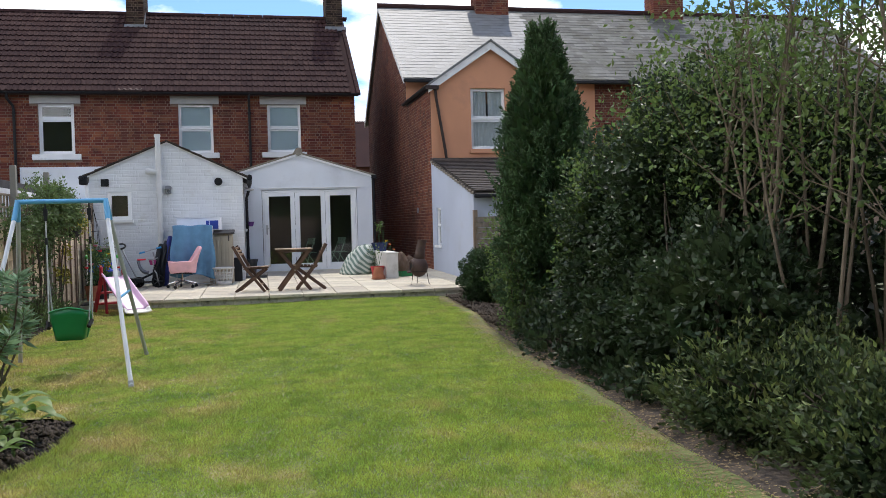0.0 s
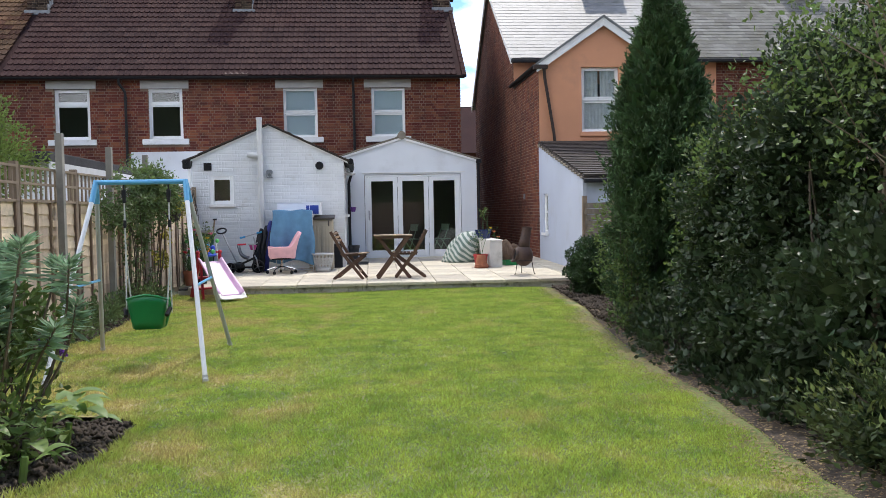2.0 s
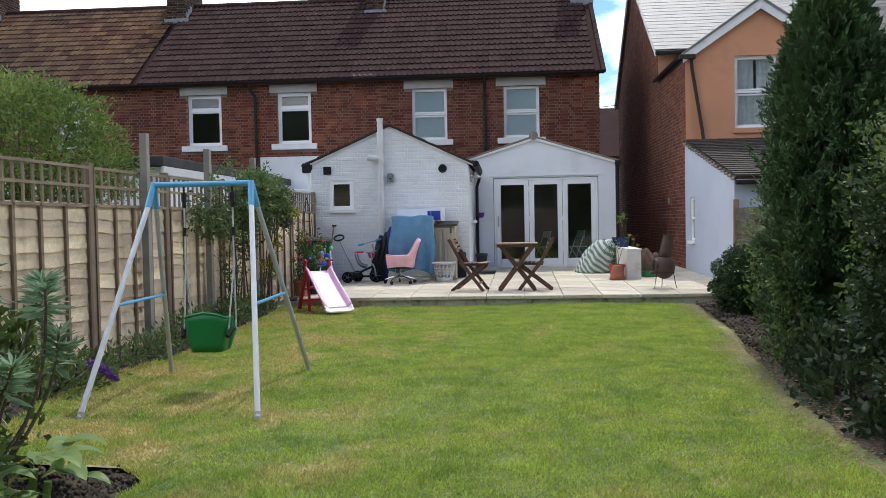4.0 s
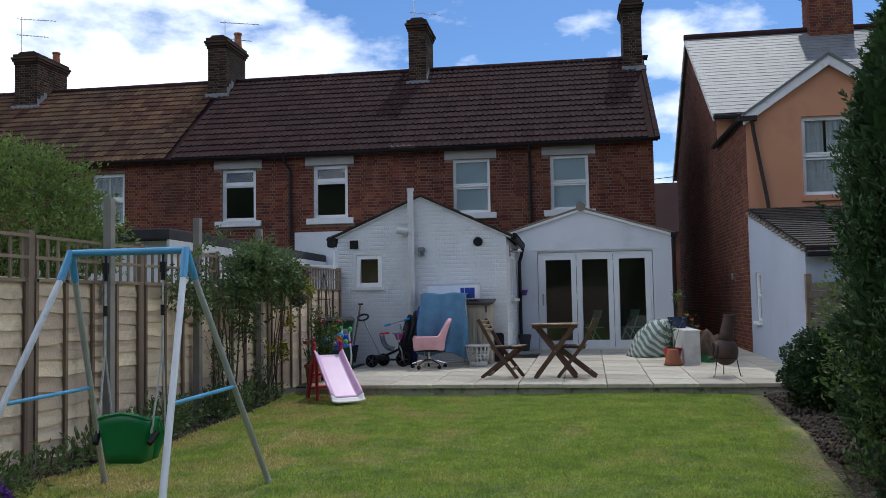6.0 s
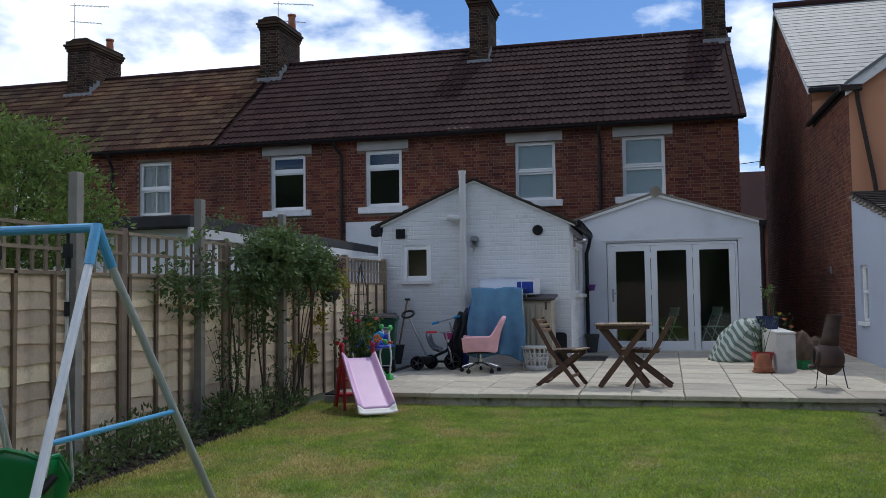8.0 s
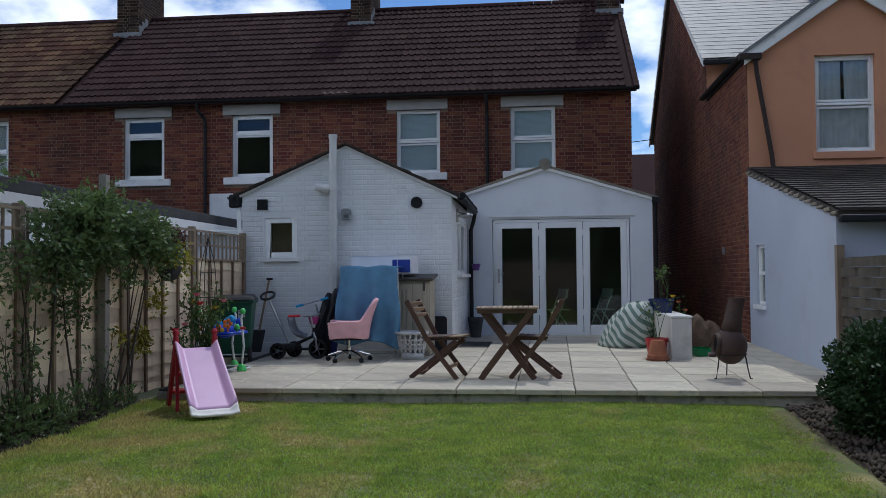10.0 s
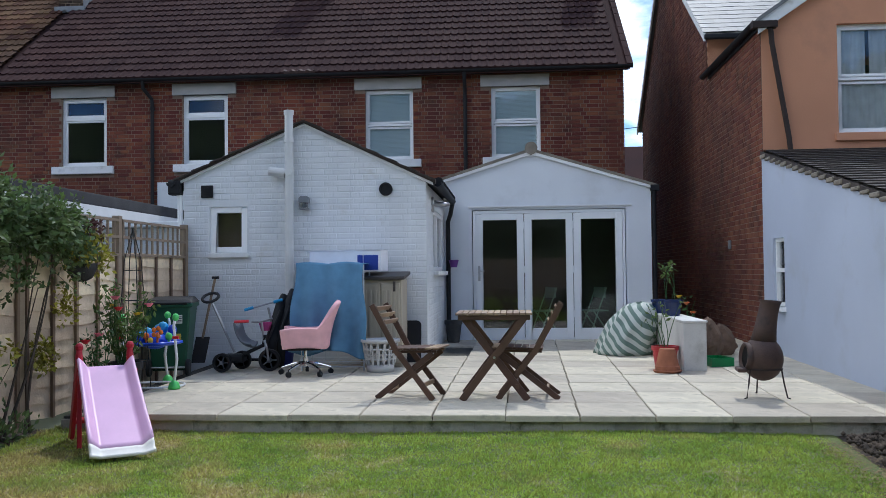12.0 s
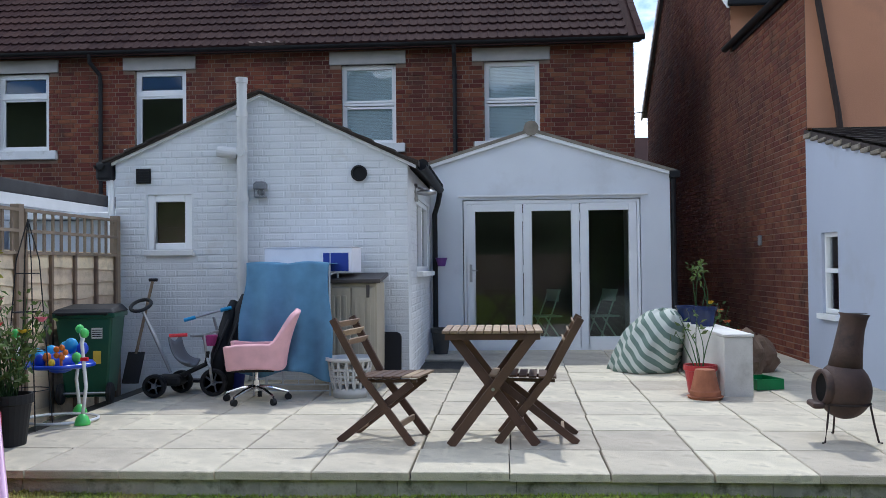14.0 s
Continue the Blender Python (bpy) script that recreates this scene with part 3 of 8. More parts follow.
YE, ZE = FY - 0.27, EAVE - 0.02
g = Geo().prism([(YE + 0.04, ZE - 0.02), (RIDGE_Y, RIDGE_Z - 0.05), (RIDGE_Y + 4.02, ZE - 0.02), (RIDGE_Y + 4.02, ZE - 0.08), (RIDGE_Y, RIDGE_Z - 0.14), (YE + 0.04, ZE - 0.08)], TX0, HX + 0.1, "x")
part("roof", g, M_TILE, terrace, "dark brown interlocking concrete tiles")
rng = random.Random(7)
new_tiles = roof_tiles(-8.52, HX + 0.15, 0.3, 0.33, double_roman, 12, YE, ZE, RIDGE_Y, RIDGE_Z, 0.036, 0.004, rng)
tile_near = [t for t in new_tiles if t[3] < 9][::1]
tile_near = [t for t in tile_near if t[2] > -6.2][:300]
tn = {id(t) for t in tile_near}
g = Geo()
for t in new_tiles:
    if id(t) not in tn:
        g.add(t[0], t[1])
part("roof_tiles", g, M_TILE, terrace)["kind"] = "stuff"
g = Geo()
for t in roof_tiles(TX0, -8.5, 0.3, 0.31, double_roman, 12, YE, ZE, RIDGE_Y, RIDGE_Z, 0.034, 0.01, rng):
    g.add(t[0], t[1])
part("clay_tiles", g, M_CLAY, terrace, "weathered mottled old clay tiles")["kind"] = "stuff"
RIDGE_ME = mesh_of("ridge_tile", Geo().sheet(lambda u, v: (0.442 * u, 0.135 * math.cos(math.pi * v), -0.05 + 0.115 * math.sin(math.pi * v)), 1, 6), M_TILE_PIECE, True, False)
x = TX0
while x < HX + 0.1:
    rt = new("ridge_tile", RIDGE_ME)
    rt.parent = terrace
    rt.location = (x - terrace["world_origin"][0], RIDGE_Y - terrace["world_origin"][1], RIDGE_Z)
    x += 0.45
for i in range(14):
    s = i / 14
    y, z = YE + (RIDGE_Y - YE) * s, ZE + (RIDGE_Z - ZE) * s
    g = Geo().box(-0.06, 0.05, 0, 0.34, -0.05, 0.02, Matrix.Translation((HX + 0.1, y, z)) @ Matrix.Rotation(math.atan2(RIDGE_Z - ZE, RIDGE_Y - YE), 4, "X"))
    part("verge_tile", g, M_TILE_PIECE, terrace)
# slipped pale tiles at the eaves
for i in range(2):
    g = Geo()
    t = roof_tiles(-2.75 + 0.3 * i, -2.4 + 0.3 * i, 0.3, 0.07, double_roman, 12, YE - 0.02, ZE + 0.012, RIDGE_Y, RIDGE_Z, 0.038, 0.0, rng)[0]
    g.add(t[0], t[1])
    part("tile", g, mat("smeared_tile", (0.085, 0.052, 0.046), 0.9, 0.3, 9, 60, 0.4), terrace, "pale mortar-smeared roof tile")


def chimney(x, w, top, base, dy=0.95, pots=(), aerial=None, corbel=0.05):
    """A brick stack astride the ridge, with corbelled head, pots and flashing."""
    y0, y1 = RIDGE_Y - dy * 0.55, RIDGE_Y + dy * 0.45
    g = Geo().box(x - w / 2 + 0.008, x + w / 2 - 0.008, y0 + 0.008, y1 - 0.008, base, top)
    core = part("chimney", g, M_MORTAR, terrace, "sooty brick chimney stack")
    core["world_origin"] = terrace["world_origin"]
    r = random.Random(int(abs(x) * 100))
    g = brick_geo(brick_rects(x - w / 2, x + w / 2, base, top, []), lambda u, t, z: (u, y0 + t + 0.006, z), 0.008, r)
    h = brick_geo(brick_rects(y0, y1, base, top, []), lambda u, t, z: (x + w / 2 - t - 0.006, u, z), 0.008, r)
    g.add(h.v, h.f)
    h = brick_geo(brick_rects(y0, y1, base, top, []), lambda u, t, z: (x - w / 2 + t + 0.006, u, z), 0.008, r)
    g.add(h.v, h.f)
    part("bricks", g, M_CHIM, core)["kind"] = "stuff"
    g = Geo()
    for i in range(3):
        e = corbel * (i + 1) * 0.6
        g.box(x - w / 2 - e, x + w / 2 + e, y0 - e, y1 + e, top - 0.32 + 0.076 * i, top - 0.32 + 0.076 * i + 0.068)
    g.box(x - w / 2 - corbel * 0.8, x + w / 2 + corbel * 0.8, y0 - corbel, y1 + corbel, top - 0.09, top)
    g.prism([(x - w / 2, top), (x + w / 2, top), (x + w * 0.3, top + 0.09), (x - w * 0.3, top + 0.09)], y0 + 0.04, y1 - 0.04, "y")
    part("cap", g, M_CHIM, core, bevel=0.012)
    g = Geo()
    zf = ZE + (y0 - YE) * (RIDGE_Z - ZE) / (RIDGE_Y - YE)
    g.box(x - w / 2 - 0.06, x + w / 2 + 0.1, y0 - 0.1, y0 + 0.02, zf - 0.1, zf + 0.05)
    for i in range(3):
        g.box(x + w / 2 + 0.004, x + w / 2 + 0.02, y0 + 0.16 * i, y0 + 0.16 * i + 0.17, zf + 0.13 * i - 0.02, zf + 0.13 * i + 0.26)
    part("flashing", g, M_LEAD, core, bevel=0.01)
    for px, py, ph in pots:
        g = Geo().lathe([(0.13, 0), (0.115, 0.06), (0.1, ph - 0.06), (0.125, ph - 0.05), (0.125, ph), (0.09, ph), (0.085, ph - 0.2)], 16, Matrix.Translation((x + px, RIDGE_Y + py, top)))
        part("chimney_pot", g, M_POT, core, "red clay chimney pot")
    if aerial:
        ax, ay, ah = aerial
        a0 = Vector((x + ax, RIDGE_Y + ay, top - 0.3))
        g = Geo().tube([a0, a0 + Vector((0, 0, ah))], 0.014, 6)
        for zz, ln in ((ah - 0.05, 1.15), (ah - 0.55, 0.9)):
            p = a0 + Vector((-0.15, 0, zz))
            d = Vector((ln, 0.25, -0.07))
            g.tube([p, p + d], 0.009, 5)
            for k in range(9):
                q = p + d * (k / 9 + 0.05)
                g.tube([q + Vector((-0.02, -0.1, 0)), q + Vector((0.02, 0.1, 0))], 0.005, 4)
        part("aerial", g, M_METAL, core, "thin metal television aerial")
    return core


chimney(3.44, 0.5, 9.6, 7.2, 1.1, ())
chimney(-2.62, 0.5, 9.4, 7.2, 1.35, (), (-0.2, 0, 1.35))
chimney(-8.62, 0.58, 9.25, 7.2, 1.5, ((0.2, 0.3, 0.45),), (-0.05, -0.1, 1.05))
chimney(-14.75, 0.75, 9.12, 7.2, 1.6, ((0.25, 0.3, 0.35), (-0.1, 0.3, 0.12)), (-0.42, -0.5, 1.6))

# white-painted stretch of wall above the neighbour's flat roof
part("painted_band", Geo().box(-5.32, EX0 + 0.1, FY - 0.03, FY + 0.006, 2.0, 3.12), M_WBRICK, terrace, "white painted patch of wall")

# ---- gabled white outbuilding of painted brick ----
outb = based("outbuilding", (EX0 + EX1) / 2, EY, 0, label="white painted brick gabled outbuilding joined to the house", category="outbuilding")
EPK, EZL, EZR, EPX = 3.235, 2.52, 2.46, -1.13
g = Geo()
SW = (-2.38, -1.89, 1.6, 2.2)                      # small window
holed(g, lambda u, t, z: (u, EY + t, z), EX0, EX1, -0.05, 2.46, [SW], 0.005, 0.24)
g.prism([(EX0, 2.46), (EX1, 2.46), (EX1, 2.47), (EPX, EPK + 0.02), (EX0, 2.54)], EY + 0.005, EY + 0.24, "y")
SIDE_W = (20.75, 22.35, 1.34, 2.2)
holed(g, lambda u, t, z: (EX1 - t, u, z), EY + 0.24, FY, -0.05, 2.46, [SIDE_W], 0.005, 0.24)
g.box(EX0, EX0 + 0.24, EY + 0.24, FY, -0.05, 2.5)
part("wall", g, M_WMORTAR, outb)


def in_gable(u, z):
    top = EZL + (EPK - EZL) * (u - EX0) / (EPX - EX0) if u < EPX else EZR + (EPK - EZR) * (EX1 - u) / (EX1 - EPX)
    return z < top - 0.04


rng = random.Random(11)
wr = brick_rects(EX0, EX1, 0.12, EPK, [(SW[0] - 0.02, SW[1] + 0.02, SW[2] - 0.1, SW[3] + 0.02)], in_gable)
wn_ = wr[:300]
part("brickwork", brick_geo(wr[300:], lambda u, t, z: (u, EY + 0.005 + t, z), 0.0035, rng, 0.007), M_WBRICK, outb)["kind"] = "stuff"
sr = brick_rects(EY, DY, 0.15, 2.42, [(SIDE_W[0] - 0.02, SIDE_W[1] + 0.02, SIDE_W[2] - 0.08, SIDE_W[3] + 0.02)])
part("side_brickwork", brick_geo(sr, lambda u, t, z: (EX1 - 0.005 - t, u, z), 0.0035, rng, 0.007), M_WBRICK, outb)["kind"] = "stuff"
# roof
for sgn, xe, ze in ((-1, EX0 - 0.12, EZL - 0.03), (1, EX1 + 0.12, EZR - 0.03)):
    g = Geo().prism([(EPX, EPK + 0.055), (xe, ze + 0.06), (xe, ze + 0.02), (EPX, EPK + 0.02)], EY - 0.05, FY, "y")
    part("roof", g, M_DTILE, outb, "dark tiled roof slope")
    g = Geo()
    n = 7
    for i in range(n):
        a, b = i / n, (i + 1) / n
        p, q = (EPX + (xe - EPX) * a, EPK + 0.055 + (ze - EPK) * a), (EPX + (xe - EPX) * b, EPK + 0.055 + (ze - EPK) * b)
        g.prism([(p[0], p[1] + 0.005), (q[0], q[1] + 0.024), (q[0], q[1] - 0.0), (p[0], p[1] - 0.012)], EY - 0.07, FY, "y")
    part("tile_course", g, M_DTILE, outb)
    g = Geo().prism([(EPX, EPK + 0.035), (xe + 0.03 * -sgn, ze + 0.035), (xe + 0.03 * -sgn, ze + 0.0), (EPX, EPK - 0.005)], EY - 0.03, EY + 0.004, "y")
    part("verge", g, M_SILL, outb, "white mortar verge")
part("wall_vent", Geo().box(-2.495, -2.335, EY - 0.02, EY + 0.01, 2.32, 2.48), M_BLACK, outb, "square black vent", bevel=0.004)
g = Geo()
for i in range(5):
    g.box(-2.48, -2.35, EY - 0.028, EY - 0.018, 2.335 + 0.028 * i, 2.35 + 0.028 * i)
part("louvre", g, M_BLACK, outb)
g = Geo().lathe([(0.086, 0), (0.086, 0.025), (0.07, 0.03), (0.068, 0.012), (0.0001, 0.008)], 24, Matrix.Translation((-0.075, EY - 0.002, 2.39)) @ Matrix.Rotation(radians(90), 4, "X"))
part("round_vent", g, M_BLACK, outb, "round black vent")
# small window
f = part("window", Geo(), M_UPVC, outb)
g = Geo()
holed(g, lambda u, t, z: (u, t, z), SW[0], SW[1], SW[2], SW[3], [(SW[0] + 0.08, SW[1] - 0.08, SW[2] + 0.08, SW[3] - 0.08)], EY + 0.02, EY + 0.09)
bpy.data.objects.remove(f)
f = part("window", g, M_UPVC, outb, bevel=0.008)
f["world_origin"] = outb["world_origin"]
p = part("pane", Geo().box(SW[0] + 0.07, SW[1] - 0.07, EY + 0.05, EY + 0.058, SW[2] + 0.07, SW[3] - 0.07), M_GLASS, f)
p.visible_shadow = False
M_BROWNB = mat("brown_blind", (0.16, 0.12, 0.07), 0.8, 0.15, 4, 60, 0.1)
part("blind", Geo().box(SW[0] + 0.07, SW[1] - 0.07, EY + 0.12, EY + 0.125, SW[2] + 0.07, SW[3] - 0.07), M_BROWNB, f, "brown blind")
part("sill", Geo().box(SW[0] - 0.02, SW[1] + 0.03, EY - 0.045, EY + 0.03, SW[2] - 0.06, SW[2]), M_SILL, outb, "worn white sill", bevel=0.006)
# soil pipe with side branch
g = Geo().tube([(-1.31, EY - 0.085, patio_z(EY)), (-1.31, EY - 0.085, 3.41)], 0.055, 16)
part("soil_pipe", g, M_GREYPIPE, outb, "pale grey painted soil pipe")
for z in (1.3, 2.1, 2.62, 3.0, 3.36):
    part("collar", Geo().tube([(-1.31, EY - 0.085, z), (-1.31, EY - 0.085, z + 0.055)], 0.065, 16), M_GREYPIPE, outb)
g = Geo().tube([(-1.57, EY - 0.085, 2.64), (-1.36, EY - 0.085, 2.61)], 0.06, 14).tube([(-1.31, EY - 0.085, 2.62), (-1.31, EY - 0.16, 2.62)], 0.045, 14)
part("branch", g, M_GREYPIPE, outb)
# boiler flue with a small hood and two bars
g = Geo().box(-1.19, -1.06, EY - 0.1, EY, 2.235, 2.29)
g.prism([(-1.19, 2.29), (-1.06, 2.29), (-1.085, 2.315), (-1.165, 2.315)], EY - 0.09, EY, "y")
for x in (-1.185, -1.13, -1.08):
    g.box(x, x + 0.012, EY - 0.095, EY - 0.083, 2.16, 2.235)
g.box(-1.185, -1.068, EY - 0.097, EY, 2.145, 2.163)
g.tube([(-1.125, EY + 0.01, 2.2), (-1.125, EY - 0.07, 2.2)], 0.03, 12)
part("flue_guard", g, M_LEAD, outb, "small grey flue guard", bevel=0.004)
# side window and floodlight on the return wall
g = Geo()
holed(g, lambda u, t, z: (t, u, z), *SIDE_W, [(SIDE_W[0] + 0.06, 21.5, SIDE_W[2] + 0.06, SIDE_W[3] - 0.06), (21.56, SIDE_W[1] - 0.06, SIDE_W[2] + 0.06, SIDE_W[3] - 0.06)], EX1 - 0.1, EX1 - 0.02)
f = part("window", g, M_UPVC, outb, bevel=0.006)
f["world_origin"] = outb["world_origin"]
for u0, u1 in ((SIDE_W[0] + 0.05, 21.51), (21.55, SIDE_W[1] - 0.05)):
    p = part("pane", Geo().box(EX1 - 0.065, EX1 - 0.058, u0, u1, SIDE_W[2] + 0.05, SIDE_W[3] - 0.05), M_GLASS, f)
    p.visible_shadow = False
part("sill", Geo().box(EX1 - 0.05, EX1 + 0.07, SIDE_W[0] - 0.04, SIDE_W[1] + 0.04, SIDE_W[2] - 0.06, SIDE_W[2]), M_SILL, outb, bevel=0.006)
g = Geo().box(EX1 - 0.01, EX1 + 0.03, 20.5, 20.6, 2.14, 2.34).lathe([(0.001, 0.0), (0.11, 0.02), (0.12, 0.05), (0.07, 0.07), (0.001, 0.075)], 16, Matrix.Translation((EX1 + 0.13, 20.55, 2.2)))
g.tube([(EX1 + 0.02, 20.55, 2.3), (EX1 + 0.13, 20.55, 2.27)], 0.012, 8)
part("wall_lamp", g, M_METAL, outb, "steel lantern on the side wall", smooth=True)
# gutters of the outbuilding
for k, (x, z) in enumerate(((EX1 + 0.15, EZR - 0.0), (EX0 - 0.15, EZL - 0.0))):
    g = Geo().sheet(lambda u, v: (x + 0.055 * math.cos(math.pi * (1 + v)), EY - 0.08 + (DY - 0.1 - EY) * u, z - 0.055 * math.sin(math.pi * v) - 0.02 * u), 4, 8)
    part("gutter", g, M_BLACK, outb, "black gutter", solid=0.004)
for i in range(6):
    g = Geo().tube([(EX1 + 0.15, EY + 0.1 + 0.45 * i, EZR + 0.02 - 0.004 * i), (EX1 + 0.15, EY + 0.15 + 0.45 * i, EZR + 0.02 - 0.004 * i)], 0.064, 10)
    part("gutter_bracket", g, M_BLACK, outb)
g = Geo().tube([(EX1 + 0.15, DY - 0.16, EZR - 0.06), (EX1 + 0.12, DY - 0.12, EZR - 0.2), (EX1 + 0.07, DY - 0.08, EZR - 0.35), (EX1 + 0.07, DY - 0.08, patio_z(DY))], 0.036, 10)
part("downpipe", g, M_BLACK, outb)
g = Geo().tube([(EX0 - 0.1, EY + 0.03, 2.5), (EX0 - 0.06, EY + 0.03, 2.3), (EX0 - 0.05, EY + 0.03, 0.1)], 0.035, 10)
part("downpipe", g, M_UPVC, outb)
g = Geo().box(EX0 - 0.2, EX0 - 0.03, EY - 0.06, EY + 0.1, 2.36, 2.56)
part("gutter_end", g, M_BLACK, outb, bevel=0.03)

# ---- garden room with folding glass doors ----
room = based("garden_room", 2.07, DY, 0, label="white rendered garden room with folding glass doors", category="extension")
RX0, RX1, RPX, RPK, RZR = EX1, 3.68, 1.83, 3.2, 2.63
SL = (RPK - RZR) / (RX1 - RPX)
RZL = RPK - SL * (RPX - RX0)
DOOR = (0.885, 3.29, 0.24, 2.3)
g = Geo()
holed(g, lambda u, t, z: (u, DY + t, z), RX0, RX1, -0.05, RZR, [DOOR], 0, 0.28)
g.prism([(RX0, RZR), (RX1, RZR), (RPX, RPK), (RX0, RZL)], DY, DY + 0.28, "y")
g.box(RX1 - 0.28, RX1, DY + 0.28, FY, -0.05, RZR)
part("wall", g, M_RENDER, room)
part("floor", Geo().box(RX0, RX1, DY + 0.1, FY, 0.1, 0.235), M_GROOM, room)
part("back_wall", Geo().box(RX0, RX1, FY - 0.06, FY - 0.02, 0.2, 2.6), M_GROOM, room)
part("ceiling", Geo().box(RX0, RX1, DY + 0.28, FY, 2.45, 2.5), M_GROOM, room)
for sgn, xe in ((-1, RX0 - 0.3), (1, RX1 + 0.1)):
    ze = RPK - SL * abs(xe - RPX)
    g = Geo().prism([(RPX, RPK + 0.06), (xe, ze + 0.06), (xe, ze + 0.015), (RPX, RPK + 0.015)], DY - 0.06 if sgn > 0 else DY - 0.06, FY, "y")
    part("roof", g, M_VERGE, room, "brown lichen-covered tiled roof")
    g = Geo().prism([(RPX, RPK + 0.03), (xe, ze + 0.03), (xe, ze - 0.03), (RPX, RPK - 0.035)], DY - 0.05, DY + 0.0, "y")
    part("bargeboard", g, M_UPVC, room, bevel=0.004)
g = Geo().tube([(RPX, DY - 0.09, RPK + 0.06), (RPX, DY + 0.2, RPK + 0.06), (RPX, FY, RPK + 0.06)], 0.1, 14)
part("ridge", g, M_VERGE, room, "half-round ridge tile")
g = Geo().tube([(RX1 + 0.05, DY - 0.02, RZR - 0.04), (RX1 + 0.05, DY + 0.02, 2.3), (RX1 + 0.05, DY + 0.02, 0.2)], 0.036, 10).box(RX1 - 0.01, RX1 + 0.12, DY - 0.08, FY, RZR - 0.07, RZR + 0.02)
part("downpipe", g, M_BLACK, room)
part("drip_mould", Geo().box(0.83, 3.38, DY - 0.035, DY, 2.335, 2.36), M_SILL, room, bevel=0.004)
g = Geo()
holed(g, lambda u, t, z: (u, t, z), DOOR[0] + 0.012, DOOR[1] - 0.012, DOOR[2], DOOR[3] - 0.014, [(DOOR[0] + 0.05, DOOR[1] - 0.05, DOOR[2] + 0.04, DOOR[3] - 0.06)], DY + 0.02, DY + 0.1)
fr = part("door_frame", g, M_UPVC, room, "white folding door frame", bevel=0.006)
fr["world_origin"] = room["world_origin"]
for i in range(3):
    w = (DOOR[1] - DOOR[0] - 0.1) / 3
    a, b, c, d = DOOR[0] + 0.05 + w * i, DOOR[0] + 0.05 + w * (i + 1), DOOR[2] + 0.04, DOOR[3] - 0.06
    g = Geo()
    holed(g, lambda u, t, z: (u, t, z), a + 0.005, b - 0.005, c, d - 0.006, [(a + 0.115, b - 0.11, c + 0.15, d - 0.1)], DY + 0.015, DY + 0.075)
    lf = part("door_leaf", g, M_UPVC, room, "white glazed folding door leaf", bevel=0.006)
    lf["world_origin"] = room["world_origin"]
    p = part("pane", Geo().box(a + 0.11, b - 0.105, DY + 0.04, DY + 0.05, c + 0.145, d - 0.095), M_GLASS, lf)
    p.visible_shadow = False
    if i == 0:
        g = Geo().box(a + 0.04, a + 0.075, DY - 0.0, DY + 0.02, 1.18, 1.42).tube([(a + 0.057, DY + 0.01, 1.34), (a + 0.057, DY - 0.04, 1.34), (a + 0.15, DY - 0.045, 1.335)], 0.009, 8)
        part("handle", g, M_METAL, lf, "steel lever handle")
    else:
        g = Geo()
        for z in (0.6, 1.3, 2.0):
            g.tube([(a, DY + 0.005, z), (a, DY + 0.005, z + 0.11)], 0.011, 8)
        part("hinge", g, M_UPVC, lf)
part("threshold", Geo().box(DOOR[0] - 0.03, DOOR[1] + 0.03, DY - 0.06, DY + 0.12, 0.2, 0.245), M_SILL, room, bevel=0.005)

# ---- neighbouring house ----
nb = based("neighbour_house", 8.5, 26, 0, label="brick house with orange rendered wing and slate roof", category="house")
NY0, NY1, NRY, NEZ, NRZ = 24.3, 32.0, 28.3, 5.5, 8.4
NXR = 21.0
g = Geo()
g.box(NX + 0.006, NX + 0.26, NY0, NY1, -0.1, 5.25)
g.prism([(NY0, 5.25), (NY1, 5.25), (NY0, NEZ)], NX + 0.006, NX + 0.26, "x")
g.prism([(NY0, NEZ), (NY1, 5.25), (NRY, NRZ - 0.1)], NX + 0.006, NX + 0.26, "x")
g.box(NX + 0.006, NX + 0.26, 21.0, NY0, -0.1, 4.66)
g.box(NX + 0.26, NXR, NY1 - 0.25, NY1, -0.1, NEZ)
g.box(NXR - 0.25, NXR, NY0, NY1, -0.1, NEZ)
part("wall", g, M_MORTAR, nb)
rng = random.Random(21)


def nb_in(u, z):
    if u < NY0:
        return z < 4.6
    return z < (NEZ + (NRZ - NEZ) * (u - NY0) / (NRY - NY0) if u < NRY else 5.25 + (NRZ - 5.25) * (NY1 - u) / (NY1 - NRY)) - 0.1


srects = brick_rects(21.0, NY1, 0.05, 8.3, [], nb_in)
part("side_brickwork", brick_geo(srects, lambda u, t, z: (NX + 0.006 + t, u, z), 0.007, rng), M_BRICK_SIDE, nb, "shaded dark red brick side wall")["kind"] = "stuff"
# main front wall: orange strip, then brick
part("front_wall", Geo().box(NX + 0.014, 10.6, NY0 - 0.014, NY0 + 0.25, -0.1, NEZ), M_ORANGE, nb, "orange rendered wall")
g = Geo().box(10.6, NXR, NY0 + 0.006, NY0 + 0.25, -0.1, NEZ)
part("brick_wall", g, M_MORTAR, nb)
part("front_brickwork", brick_geo(brick_rects(10.6, 15.0, 3.0, NEZ, []), lambda u, t, z: (u, NY0 + 0.006 + t, z), 0.007, rng), M_BRICK, nb)["kind"] = "stuff"
